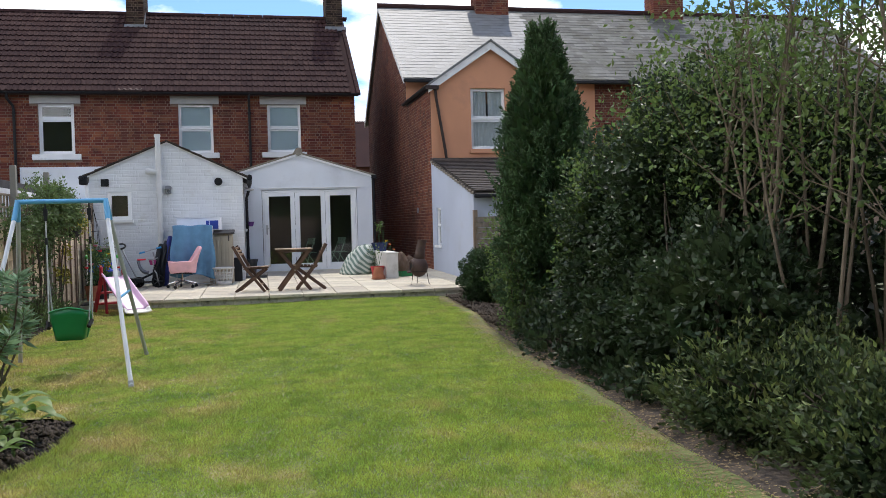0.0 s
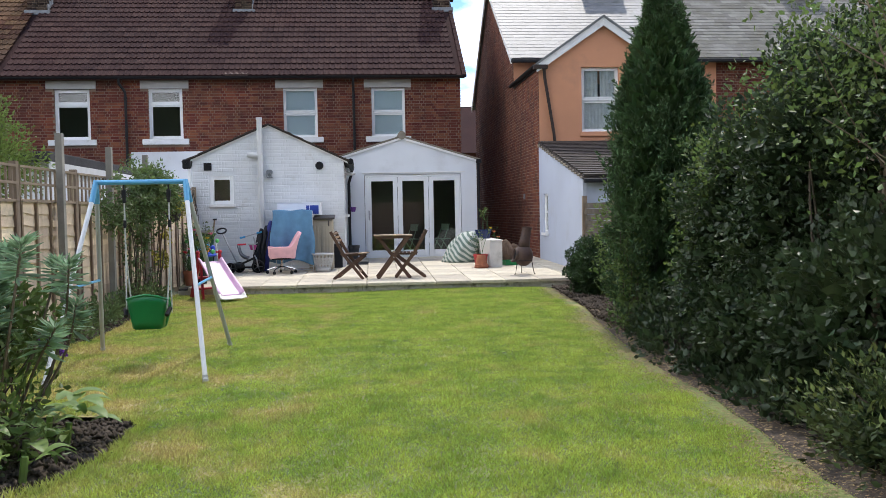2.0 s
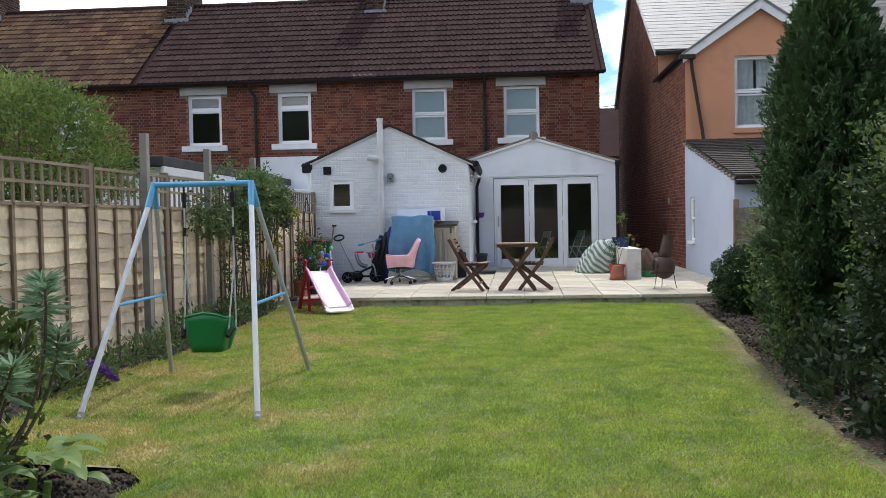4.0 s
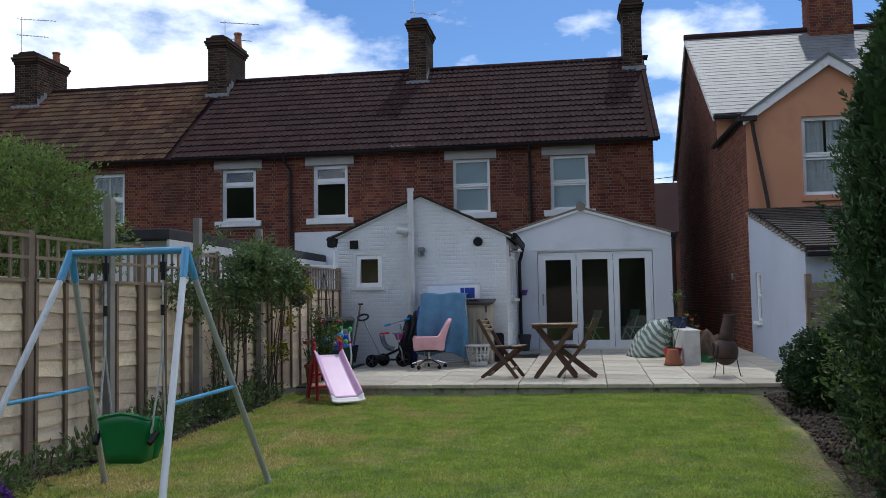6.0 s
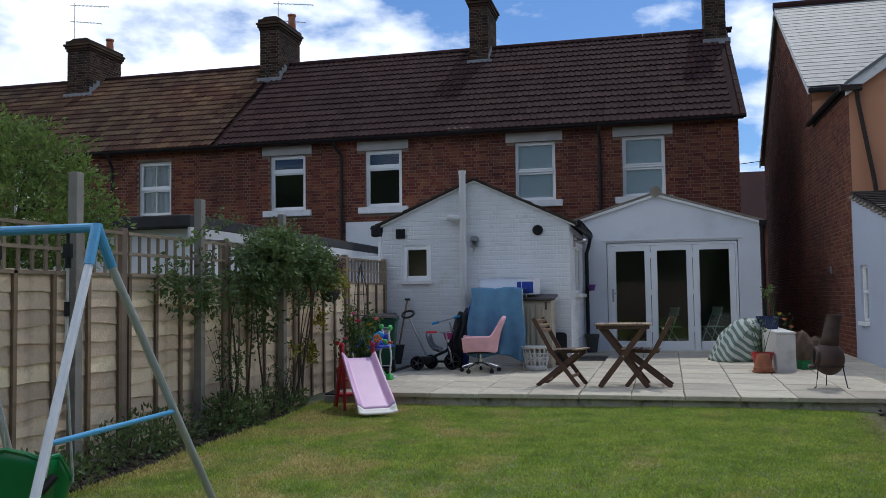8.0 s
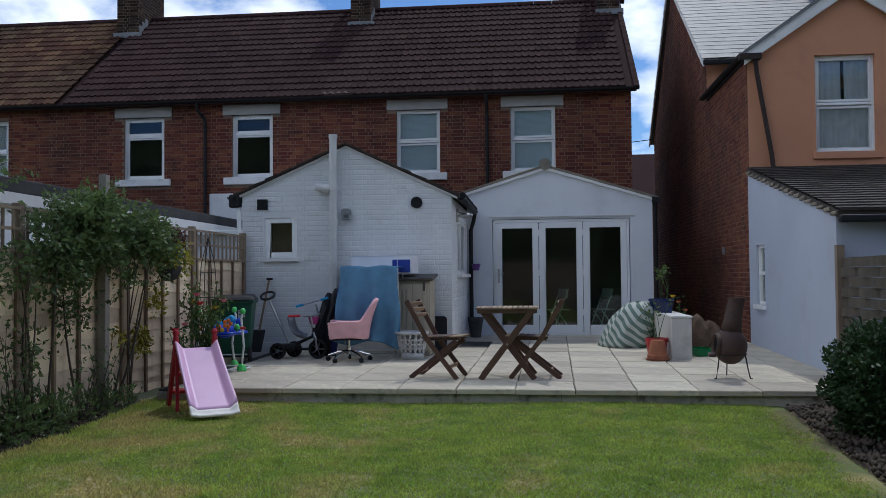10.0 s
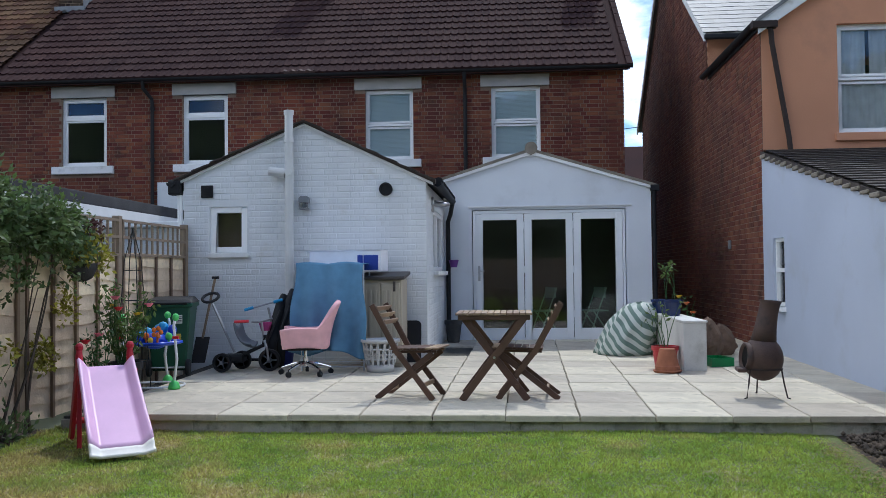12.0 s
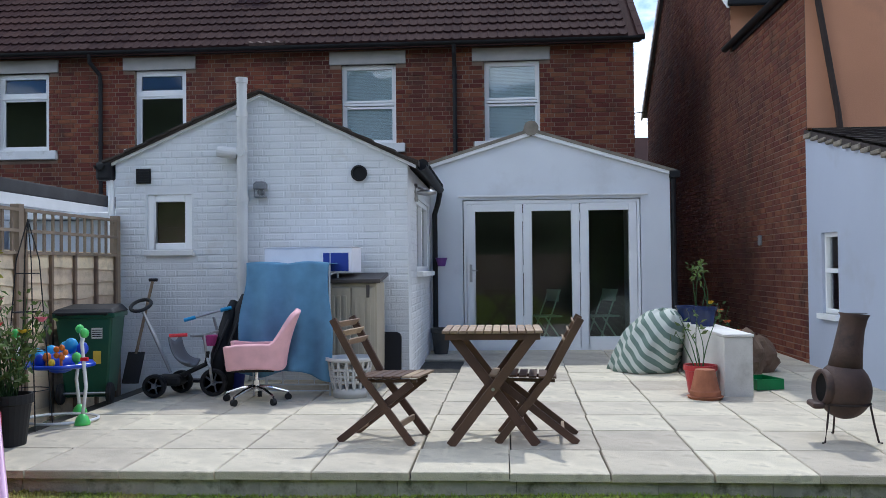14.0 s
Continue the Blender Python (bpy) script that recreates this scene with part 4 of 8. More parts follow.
# wing
WXR, WPX, WPK, WEZ, WY = 8.03, 6.49, 5.72, 4.66, 21.0
NW = (5.97, 6.86, 3.16, 4.66)
g = Geo()
holed(g, lambda u, t, z: (u, WY + t, z), NX + 0.012, WXR, -0.05, WEZ, [NW], -0.004, 0.25)
g.prism([(NX + 0.012, WEZ), (WXR, WEZ), (WPX, WPK)], WY - 0.004, WY + 0.25, "y")
g.box(WXR - 0.25, WXR, WY + 0.25, NY0, -0.05, WEZ)
part("wing_wall", g, M_ORANGE, nb, "orange rendered gable wall")
w = window(nb, *NW, "half", WY)
g = Geo().sheet(lambda u, v: (NW[0] + 0.06 + (NW[1] - NW[0] - 0.12) * u, WY + 0.135 + 0.008 * math.sin(u * 60), 3.22 + 0.66 * v), 60, 2)
part("net_curtain", g, M_LACE, w, "white lace net curtain")
g = Geo()
for s in (0, 1):
    g.sheet(lambda u, v: (NW[0] + 0.06 + (0.36 * u if s == 0 else 0.77 - 0.36 * u), WY + 0.14 + 0.01 * math.sin(u * 25), 3.86 + 0.74 * v), 20, 2)
part("curtain", g, M_LACE, w)
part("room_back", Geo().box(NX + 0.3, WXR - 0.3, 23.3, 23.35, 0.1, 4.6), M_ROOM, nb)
part("sill", Geo().box(NW[0] - 0.05, NW[1] + 0.07, WY - 0.05, WY + 0.05, NW[2] - 0.11, NW[2]), M_ORANGE, nb, bevel=0.008)
wsl = (WPK - WEZ) / (WPX - NX)
for sgn, xe in ((-1, NX - 0.05), (1, WXR + 0.14)):
    ze = WPK - wsl * abs(xe - WPX)
    xi = xe if sgn > 0 else NX + 0.03
    zi = WPK - wsl * abs(xi - WPX)
    g = Geo().prism([(WPX, WPK + 0.13), (xi, zi + 0.13), (xi, zi + 0.07), (WPX, WPK + 0.07)], WY - 0.12, 27.0, "y")
    if sgn < 0:
        g.prism([(xi, zi + 0.13), (xe, ze + 0.13), (xe, ze + 0.07), (xi, zi + 0.07)], WY - 0.12, NY0 - 0.2, "y")
    part("wing_roof", g, M_SLATE, nb)
    g = Geo().prism([(WPX, WPK + 0.08), (xe, ze + 0.08), (xe, ze - 0.1), (WPX, WPK - 0.12)], WY - 0.1, WY - 0.065, "y")
    part("bargeboard", g, M_SILL, nb, "pale painted bargeboard", bevel=0.006)
g = Geo()
g.sheet(lambda u, v: (NX - 0.07 + 0.055 * math.cos(math.pi * (1 + v)), WY - 0.12 + 3.45 * u, WEZ + 0.05 - 0.055 * math.sin(math.pi * v)), 4, 8)
part("gutter", g, M_BLACK, nb, solid=0.006)
part("fascia", Geo().box(NX - 0.03, NX - 0.002, WY - 0.06, NY0 - 0.2, WEZ - 0.05, WEZ + 0.08), M_BLACK, nb)
g = Geo().box(NX - 0.13, NX + 0.2, WY - 0.14, WY - 0.02, WEZ - 0.05, WEZ + 0.04).tube([(NX + 0.12, WY - 0.08, WEZ - 0.05), (NX + 0.14, WY - 0.06, WEZ - 0.25), (NX + 0.34, WY - 0.06, 3.12), (NX + 0.36, WY - 0.06, 2.92)], 0.036, 10)
M_RUST = mat("rusty_iron", (0.032, 0.02, 0.017), 0.85, 0.3, 5, 60, 0.4)
part("downpipe", g, M_RUST, nb, "rusty iron downpipe")
# slate roof of the main block
nsl = (NRZ - NEZ) / (NRY - NY0)
y0, z0, z1_ = NY0 - 0.3, 5.4, 5.08
L = math.hypot(NRY - y0, NRZ - z0)
cs, sn = (NRY - y0) / L, (NRZ - z0) / L
g = Geo().prism([(y0 + 0.02, z0 - 0.02), (NRY, NRZ), (NY1 + 0.28, z1_ - 0.02), (NY1 + 0.28, z1_ - 0.09), (NRY, NRZ - 0.09), (y0 + 0.02, z0 - 0.09)], NX - 0.1, NXR, "x")
part("roof", g, M_SLATE, nb, "pale grey slate roof")
g, g_old = Geo(), Geo()
rows = int(L / 0.215)
slate_near = []
for r in range(rows):
    s = r * 0.215
    c = 0
    x = NX - 0.12 - (0.15 if r % 2 else 0)
    while x < NXR:
        a, b = max(x, NX - 0.12), x + 0.296 + rng.uniform(-0.004, 0.004)
        if b - a > 0.05:
            t0, lift = s + rng.uniform(-0.008, 0.008), rng.uniform(0.012, 0.015)
            e = min(s + 0.25, L)
            pts = []
            for (q, h) in ((t0, 0.002), (t0, lift), (e, 0.006)):
                for xx in (a, b):
                    pts.append((xx, y0 + cs * q - sn * h, z0 + sn * q + cs * h))
            if len(slate_near) < 300 and a < 8.4 and r < 24 and b - a > 0.28:
                slate_near.append(pts[0])
            elif a > 9.4:
                g_old.add(pts, ((0, 1, 3, 2), (2, 3, 5, 4)))
            else:
                g.add(pts, ((0, 1, 3, 2), (2, 3, 5, 4)))
        x += 0.3
part("slate_covering", g, M_SLATE, nb)["kind"] = "stuff"
M_OLDSLATE = mat("mossy_old_slate", (0.135, 0.132, 0.125), 0.75, 0.2, 0.8, 40, 0.3, rand="island", rvar=0.35, c2=(0.085, 0.085, 0.075), spec=0.3, stain=(0.07, 0.068, 0.05), stain_scale=1.4, stain_at=0.56)
part("old_slate_covering", g_old, M_OLDSLATE, nb, "older mossy slates of the adjoining roof")["kind"] = "stuff"
g = Geo().tube([(NX - 0.12, NRY, NRZ + 0.02), (NXR, NRY, NRZ + 0.02)], 0.1, 10)
part("ridge", g, M_TILE, nb, "dark red ridge tiles")
for y1_, zv in ((y0, z0), (NY1 + 0.28, z1_)):
    g = Geo().prism([(y1_, zv), (NRY, NRZ), (NRY, NRZ - 0.15), (y1_, zv - 0.15)], NX - 0.11, NX - 0.075, "x")
    part("bargeboard", g, M_SILL, nb, "grey painted verge board")
part("eaves_gutter", Geo().box(NX - 0.1, NXR, y0 - 0.06, y0 + 0.04, z0 - 0.12, z0 - 0.03), M_BLACK, nb, bevel=0.02)
for cx in (8.6, 14.9):
    g = Geo().box(cx - 0.55, cx + 0.55, NRY - 0.35, NRY + 0.35, 7.9, 9.6)
    cc = part("chimney", g, M_MORTAR, nb)
    cc["world_origin"] = nb["world_origin"]
    g = brick_geo(brick_rects(cx - 0.55, cx + 0.55, 7.9, 9.6, []), lambda u, t, z: (u, NRY - 0.35 + t, z), 0.008, rng)
    h = brick_geo(brick_rects(NRY - 0.35, NRY + 0.35, 7.9, 9.6, []), lambda u, t, z: (cx - 0.55 + t, u, z), 0.008, rng)
    g.add(h.v, h.f)
    part("bricks", g, M_BRICK, cc)["kind"] = "stuff"
    part("cap", Geo().box(cx - 0.62, cx + 0.62, NRY - 0.42, NRY + 0.42, 9.4, 9.62), M_BRICK, cc, bevel=0.01)
# lean-to with white side wall
LY, LZ = 17.0, 1.93
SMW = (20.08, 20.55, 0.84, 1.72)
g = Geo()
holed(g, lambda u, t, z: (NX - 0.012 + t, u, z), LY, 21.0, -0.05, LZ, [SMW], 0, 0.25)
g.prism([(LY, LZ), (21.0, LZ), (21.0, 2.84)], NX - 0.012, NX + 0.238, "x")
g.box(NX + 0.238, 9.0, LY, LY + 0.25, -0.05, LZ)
part("lean_to_wall", g, M_NRENDER, nb, "white rendered lean-to wall with bluish shade in its colour")
g = Geo()
holed(g, lambda u, t, z: (t, u, z), *SMW, [(SMW[0] + 0.05, SMW[1] - 0.05, SMW[2] + 0.05, 1.28), (SMW[0] + 0.05, SMW[1] - 0.05, 1.33, SMW[3] - 0.05)], NX + 0.02, NX + 0.09)
f = part("window", g, M_UPVC, nb, bevel=0.005)
f["world_origin"] = nb["world_origin"]
p = part("pane", Geo().box(NX + 0.05, NX + 0.057, SMW[0] + 0.04, SMW[1] - 0.04, SMW[2] + 0.04, SMW[3] - 0.04), M_GLASS, f)
p.visible_shadow = False
part("window_sill", Geo().box(NX - 0.07, NX + 0.05, SMW[0] - 0.04, SMW[1] + 0.04, SMW[2] - 0.06, SMW[2]), M_UPVC, nb, bevel=0.005)
g = Geo().prism([(LY - 0.12, LZ - 0.03), (21.0, 2.86), (21.0, 2.93), (LY - 0.12, LZ + 0.04)], NX - 0.03, 9.0, "x")
part("lean_to_roof", g, M_DTILE, nb, "dark brown tiled lean-to roof")
g = Geo()
for t in roof_tiles(NX - 0.02, 9.0, 0.2, 0.2, lambda t: 0.003 * math.sin(math.pi * t), 2, LY - 0.14, LZ + 0.05, 21.0, 2.95, 0.022, 0.008, rng):
    g.add(t[0], t[1])
part("lean_to_tiling", g, M_DTILE, nb)["kind"] = "stuff"
for i in range(18):
    a = i / 18
    g = Geo().box(NX - 0.05, NX + 0.03, LY - 0.1 + 4.1 * a, LY + 0.1 + 4.1 * a, LZ + 0.0 + 0.94 * a, LZ + 0.045 + 0.94 * a + rng.uniform(-0.008, 0.01))
    part("verge_stone", g, M_VERGE, nb, "", bevel=0.012)
part("eaves_gutter", Geo().box(NX - 0.04, 9.0, LY - 0.24, LY - 0.14, LZ - 0.09, LZ - 0.01), M_BLACK, nb, bevel=0.02)
part("wall_fitting", Geo().box(NX - 0.03, NX, 22.8, 22.92, 1.64, 1.78), M_LEAD, nb, "small grey vent on brick wall", bevel=0.01)

# ---- far building seen between the houses, neighbour's flat-roofed extension ----
far = based("distant_house", 5, 55, 0, label="distant house with brown tiled roof", category="house")
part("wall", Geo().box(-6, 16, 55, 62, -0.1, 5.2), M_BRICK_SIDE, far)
g = Geo().prism([(54.6, 5.0), (58.5, 8.3), (62.4, 5.0)], -6.4, 16.4, "x")
part("roof", g, M_TILE, far)
fx = based("flat_roof_extension", -6.5, 20, 0, label="neighbour's white extension with dark felt flat roof", category="extension")
part("wall", Geo().box(-9.6, -4.62, 16.7, FY - 0.05, -0.1, 2.34), M_RENDER, fx)
part("roof", Geo().box(-9.8, -4.5, 16.5, FY - 0.04, 2.345, 2.52), M_DGREY, fx, "dark felt roof edge", bevel=0.02)
part("fascia", Geo().box(-4.52, -4.48, 16.48, FY - 0.06, 2.2, 2.34), M_GREYPIPE, fx)
fx2 = based("glazed_lean_to", -3.6, 22, 0, label="low white framed lean-to beside the outbuilding", category="lean-to")
part("wall", Geo().box(-4.4, EX0 - 0.2, 20.6, FY - 0.05, -0.1, 1.98), M_RENDER, fx2)
part("roof", Geo().box(-4.45, EX0 - 0.15, 20.4, FY - 0.05, 1.99, 2.06), M_UPVC, fx2, bevel=0.01)
mono("cable", Geo().tube([(HX, 32.4, 5.2), (4.3, 32.6, 5.12), (NX - 0.05, 32.0, 5.1)], 0.012, 5), M_BLACK, "black overhead cable between the houses", "cable")

# ---- closing walls out of view ----
tagged(part("wall_back", Geo().box(-12, 14, -9.2, -9.0, -0.1, 2.0), M_FPOST), "plain garden wall behind the lawn", "wall", kind="structure")
tagged(part("backdrop", Geo().sheet(lambda u, v: (-60 + 120 * u, -30 + 1.5 * noise.noise((u * 30, v * 5, 1)), -0.2 + v * (16.6 + 1.8 * noise.noise((u * 11, 0, 4)) + 1.3 * noise.noise((u * 47, 0, 9)) + 0.7 * noise.noise((u * 190, 0, 2)))), 600, 10), M_HEDGEBACK), "line of dark trees beyond the garden", "backdrop", kind="structure")

# ---- fence along the garden ----
POSTS = [19.72 - 1.83 * i for i in range(17)]
BOARDS = []
for s in range(5):
    r = random.Random(50 + s)
    ph = r.uniform(0, 9)
    g = Geo()
    n = 14
    top = []
    for i in range(n + 1):
        u = i / n * 1.75
        low = 0.012 * math.sin(3.1 * u + ph) + 0.008 * math.sin(9.7 * u + ph * 2) + r.uniform(-0.003, 0.003)
        g.v += [(0.016, -u, low), (0.026, -u, low), (0.004, -u, 0.165), (-0.004, -u, 0.165)]
    for i in range(n):
        a, b = i * 4, i * 4 + 4
        for k in range(4):
            g.f.append((a + k, a + (k + 1) % 4, b + (k + 1) % 4, b + k))
    BOARDS.append(mesh_of("board", g, M_FENCE))
POST_ME = mesh_of("fence_post", Geo().box(-0.04, 0.04, -0.04, 0.04, -0.1, 1.97), M_FPOST)
BAT_ME = mesh_of("batten", Geo().box(0.024, 0.05, -0.02, 0.02, 0.02, 1.56), M_BATTEN)
SLAT_ME = mesh_of("trellis_slat", Geo().box(-0.01, 0.008, -0.014, 0.014, 1.54, 1.93), M_FPOST)


def child(name, me, parent, x=0, y=0, z=0, rz=0, rx=0, ry=0):
    ob = new(name, me)
    ob.parent = parent
    ob.matrix_basis = pose(x, y, z, rx, ry, rz)
    return ob


rng = random.Random(60)
fence = thing("fence", fence_x(6), 6, 0, 0, "long larch lap garden fence with trellis top", "fence")
RAILS = Geo()
for z in (1.55, 1.74, 1.92):
    RAILS.box(0.028, 0.05, -1.75, 0, z - 0.014, z + 0.014)
RAIL_ME = mesh_of("panel", RAILS, M_FPOST)
for i, y in enumerate(POSTS):
    child("post", POST_ME, fence, fence_x(y) - fence_x(6), y - 6)
    if i == len(POSTS) - 1:
        break
    ya = y - 0.04
    pan = child("panel", RAIL_ME, fence, fence_x(ya) - fence_x(6), ya - 6, 0, math.degrees(-0.019))
    for k in range(11):
        child("board", BOARDS[(k * 3 + i) % 5], pan, 0, 0, 0.03 + 0.138 * k, 0, 0, rng.uniform(-0.5, 0.5))
    for k in range(5):
        child("batten", BAT_ME, pan, 0, -0.03 - 0.4225 * k)
    for k in range(12):
        child("trellis_slat", SLAT_ME, pan, 0.02, -0.06 - 0.148 * k)
for x, y, z in ((-2.75, 11.65, 2.36), (-2.71, 13.55, 2.34), (-2.68, 15.5, 2.36)):
    mono("tall_post", Geo().box(x - 0.04, x + 0.04, y - 0.045, y + 0.045, -0.1, z), M_GREYPOST, "tall weathered grey post against the fence", "post", "tall grey posts", bevel=0.006)

# woven fence on the other side
wf = based("woven_fence", NX, 12, 0, label="dark woven slat fence behind the shrubs", category="fence")
WEAVE = [mesh_of("slat", Geo().sheet(lambda u, v: (0.02 * math.sin(u * 6 * math.pi + q * math.pi) + 0.003 * v, -1.8 * u, 0.1 * v), 24, 1), M_WOVEN) for q in (0, 1)]
y = 16.95
while y > 8:
    for k in range(13):
        child("slat", WEAVE[k % 2], wf, 0, y - 12, 0.1 + 0.105 * k)
    part("post", Geo().box(NX - 0.04, NX + 0.04, y - 0.04, y + 0.04, -0.1, 1.6), M_FPOST, wf)
    y -= 1.83

# ---- swing ----
M_SWHITE = mat("white_enamel_tube", (0.72, 0.73, 0.75), 0.35, 0.05, 5, 40, 0.03)
M_SGREY = mat("grey_enamel_tube", (0.42, 0.43, 0.42), 0.4, 0.08, 5, 40, 0.03)
M_SBLUE = mat("sky_blue_enamel", (0.10, 0.36, 0.62), 0.35, 0.08, 5, 40, 0.03)
M_GREENP = mat("green_plastic", (0.004, 0.19, 0.05), 0.35, 0.1, 4, 40, 0.03)
M_ROPE = mat("pale_rope", (0.5, 0.5, 0.48), 0.9, 0.15, 20, 90, 0.3)
sw = based("swing", -1.1, 8.9, 0, label="children's swing frame in white and blue tube", category="swing")
TL, TR = Vector((-1.635, 9.2, 1.65)), Vector((-0.835, 9.2, 1.65))
FT = {"fl": Vector((-1.81, 8.2, 0)), "rl": Vector((-1.87, 10.04, 0)), "fr": Vector((-0.53, 8.2, 0)), "rr": Vector((-0.6, 10.08, 0))}
part("top_bar", Geo().tube([TL + Vector((-0.02, 0, 0.02)), TR + Vector((0.02, 0, 0.02))], 0.024, 12), M_SBLUE, sw, "sky blue top bar", smooth=False)
for k, f in FT.items():
    t = TL if k[1] == "l" else TR
    e = t + (f - t) * 0.09
    part("leg", Geo().tube([e, f], 0.021, 12), M_SWHITE if k[0] == "f" else M_SGREY, sw)
    part("bracket", Geo().tube([t + Vector((0, 0, 0.03)), t + (f - t) * 0.1], 0.025, 12), M_SBLUE, sw, "sky blue corner sleeve")
    part("foot", Geo().tube([f - Vector((0, 0, 0.02)), f + (t - f) * 0.02], 0.025, 12), M_SGREY, sw)
for s in ("l", "r"):
    t = TL if s == "l" else TR
    a, b = FT["f" + s] + (t - FT["f" + s]) * 0.45, FT["r" + s] + (t - FT["r" + s]) * 0.45
    part("strut", Geo().tube([a, b], 0.013, 10), M_SBLUE, sw)
    part("bolt", Geo().ball(a, 0.02, 8).ball(b, 0.02, 8), M_BLACK, sw)
for x in (-1.39, -0.99):
    part("hook", Geo().box(x - 0.018, x + 0.018, 9.185, 9.215, 1.53, 1.6).tube([(x, 9.2, 1.65), (x, 9.2, 1.58)], 0.008, 8).tube([(x, 9.2, 1.54), (x, 9.2, 1.48)], 0.016, 8), M_BLACK, sw, "black clip", bevel=0.006)
    part("rope", Geo().tube([(x, 9.2, 1.48), (x, 9.19, 1.0), (x + (0.02 if x < -1.2 else -0.02), 9.08, 0.51)], 0.007, 6), M_ROPE, sw)
    part("rope", Geo().tube([(x, 9.2, 1.48), (x, 9.2, 1.0), (x + (0.02 if x < -1.2 else -0.02), 9.28, 0.45)], 0.007, 6), M_ROPE, sw)
    part("rope_grip", Geo().tube([(x, 9.196, 1.25), (x, 9.197, 1.32)], 0.014, 8), M_BLACK, sw)
g = Geo()


def seat_pt(u, v):
    h = 0.33 + 0.265 * v
    w = 0.13 + 0.045 * v
    a = u * 2 * math.pi
    e = 0.28
    cx, sy = math.cos(a), math.sin(a)
    px = math.copysign(abs(cx) ** e, cx) * w
    py = math.copysign(abs(sy) ** e, sy) * (0.115 + 0.02 * v)
    if sy > 0:
        h = 0.33 + 0.15 * v
    return (-1.19 + px, 9.18 + py, h + 0.045 * v * (1 - (px / w) ** 2) * (1 if sy < 0 else 0))


g.sheet(seat_pt, 32, 5)
g.box(-1.3, -1.08, 9.08, 9.29, 0.325, 0.35)
s_ = part("seat", g, M_GREENP, sw, "green plastic bucket seat", smooth=True, solid=0.012)
s_["world_origin"] = sw["world_origin"]
part("rim", Geo().tube([seat_pt(k / 32, 1.0) for k in range(33)], 0.012, 6), M_GREENP, s_)
part("strap", Geo().tube([(-1.39, 9.12, 0.51), (-1.37, 9.05, 0.45)], 0.02, 8), M_BLACK, s_)
part("strap", Geo().tube([(-0.99, 9.12, 0.51), (-1.01, 9.05, 0.45)], 0.02, 8), M_BLACK, s_)

# ---- slide ----
M_PINK = mat("pale_pink_plastic", (0.76, 0.46, 0.66), 0.4, 0.05, 5, 50, 0.02)
M_PINKEND = mat("bleached_plastic", (0.85, 0.8, 0.72), 0.5, 0.08, 8, 50, 0.03)
M_RED = mat("red_plastic", (0.42, 0.012, 0.03), 0.4, 0.12, 5, 50, 0.02)
sl = thing("toy_slide", -1.22, 14.76, 0.0, 34, "pale pink toy slide with red steps on the lawn", "slide")
sl.scale = (1.12, 1.22, 1.17)


def chute(u, v):
    y = 0.0 + 0.68 * v
    z = 0.045 + 0.47 * (v ** 1.15) if v > 0.06 else 0.045
    e = abs(2 * u - 1)
    lip = 0.065 * max(0, (e - 0.72) / 0.28) ** 0.6 * min(1, 0.15 + v * 5) if e > 0.72 else 0
    return ((u - 0.5) * (0.37 + 0.03 * (1 - v)), y, z + lip)


part("chute", Geo().sheet(lambda u, v: chute(u, 0.1 + 0.9 * v), 24, 16), M_PINK, sl, "pale pink chute", smooth=True, solid=0.02)
part("chute_end", Geo().sheet(lambda u, v: chute(u, 0.1 * v), 24, 4), M_PINKEND, sl, "sun-bleached end", smooth=True, solid=0.02)
for s in (-1, 1):
    part("rail_post", Geo().tube([(s * 0.17, 0.7, 0.42), (s * 0.17, 0.72, 0.58), (s * 0.17, 0.72, 0.65)], [0.024, 0.026, 0.018], 10).ball((s * 0.17, 0.72, 0.65), 0.03, 10), M_RED, sl)
    part("side_frame", Geo().beam((s * 0.18, 0.68, 0.54), (s * 0.2, 0.9, 0.0), 0.03, 0.07).beam((s * 0.18, 0.62, 0.5), (s * 0.19, 0.55, 0.0), 0.03, 0.06), M_RED, sl, bevel=0.008)
for k in range(3):
    part("step", Geo().box(-0.19, 0.19, 0.74 + 0.08 * (2 - k) - 0.06, 0.74 + 0.08 * (2 - k) + 0.05, 0.12 + 0.16 * k, 0.15 + 0.16 * k), M_RED, sl, bevel=0.008)

# ---- bistro set ----
M_TEAK = mat("stained_teak", (0.085, 0.042, 0.024), 0.6, 0.25, 5, 60, 0.25, rand="object", rvar=0.15)
M_SLATTOP = mat("worn_table_slat", (0.33, 0.23, 0.15), 0.65, 0.2, 6, 60, 0.25, rand="object", rvar=0.18)
PZ = patio_z(16.85)
tb = thing("folding_table", 1.355, 16.9, PZ, 0, "brown folding wooden bistro table on the patio", "table")
for k in range(12):
    x = -0.345 + 0.0578 * k
    part("slat", Geo().box(x, x + 0.05, -0.3, 0.3, 0.765, 0.785), M_SLATTOP, tb, bevel=0.003)
for s in (-1, 1):
    part("apron", Geo().box(-0.325, 0.325, s * 0.27 - 0.012, s * 0.27 + 0.012, 0.72, 0.764), M_TEAK, tb, bevel=0.003)
    for d in (-1, 1):
        y = s * 0.25 + (0.018 if d > 0 else -0.018)
        part("leg", Geo().beam((d * 0.295, y, 0.0), (-d * 0.27, y, 0.74), 0.064, 0.03, (0, 1, 0)), M_TEAK, tb, bevel=0.003)
for x, z in ((0.27, 0.74), (-0.27, 0.74), (0.2, 0.12)):
    part("stretcher", Geo().box(x - 0.015, x + 0.015, -0.26, 0.26, z - 0.02, z + 0.02), M_TEAK, tb, bevel=0.003)
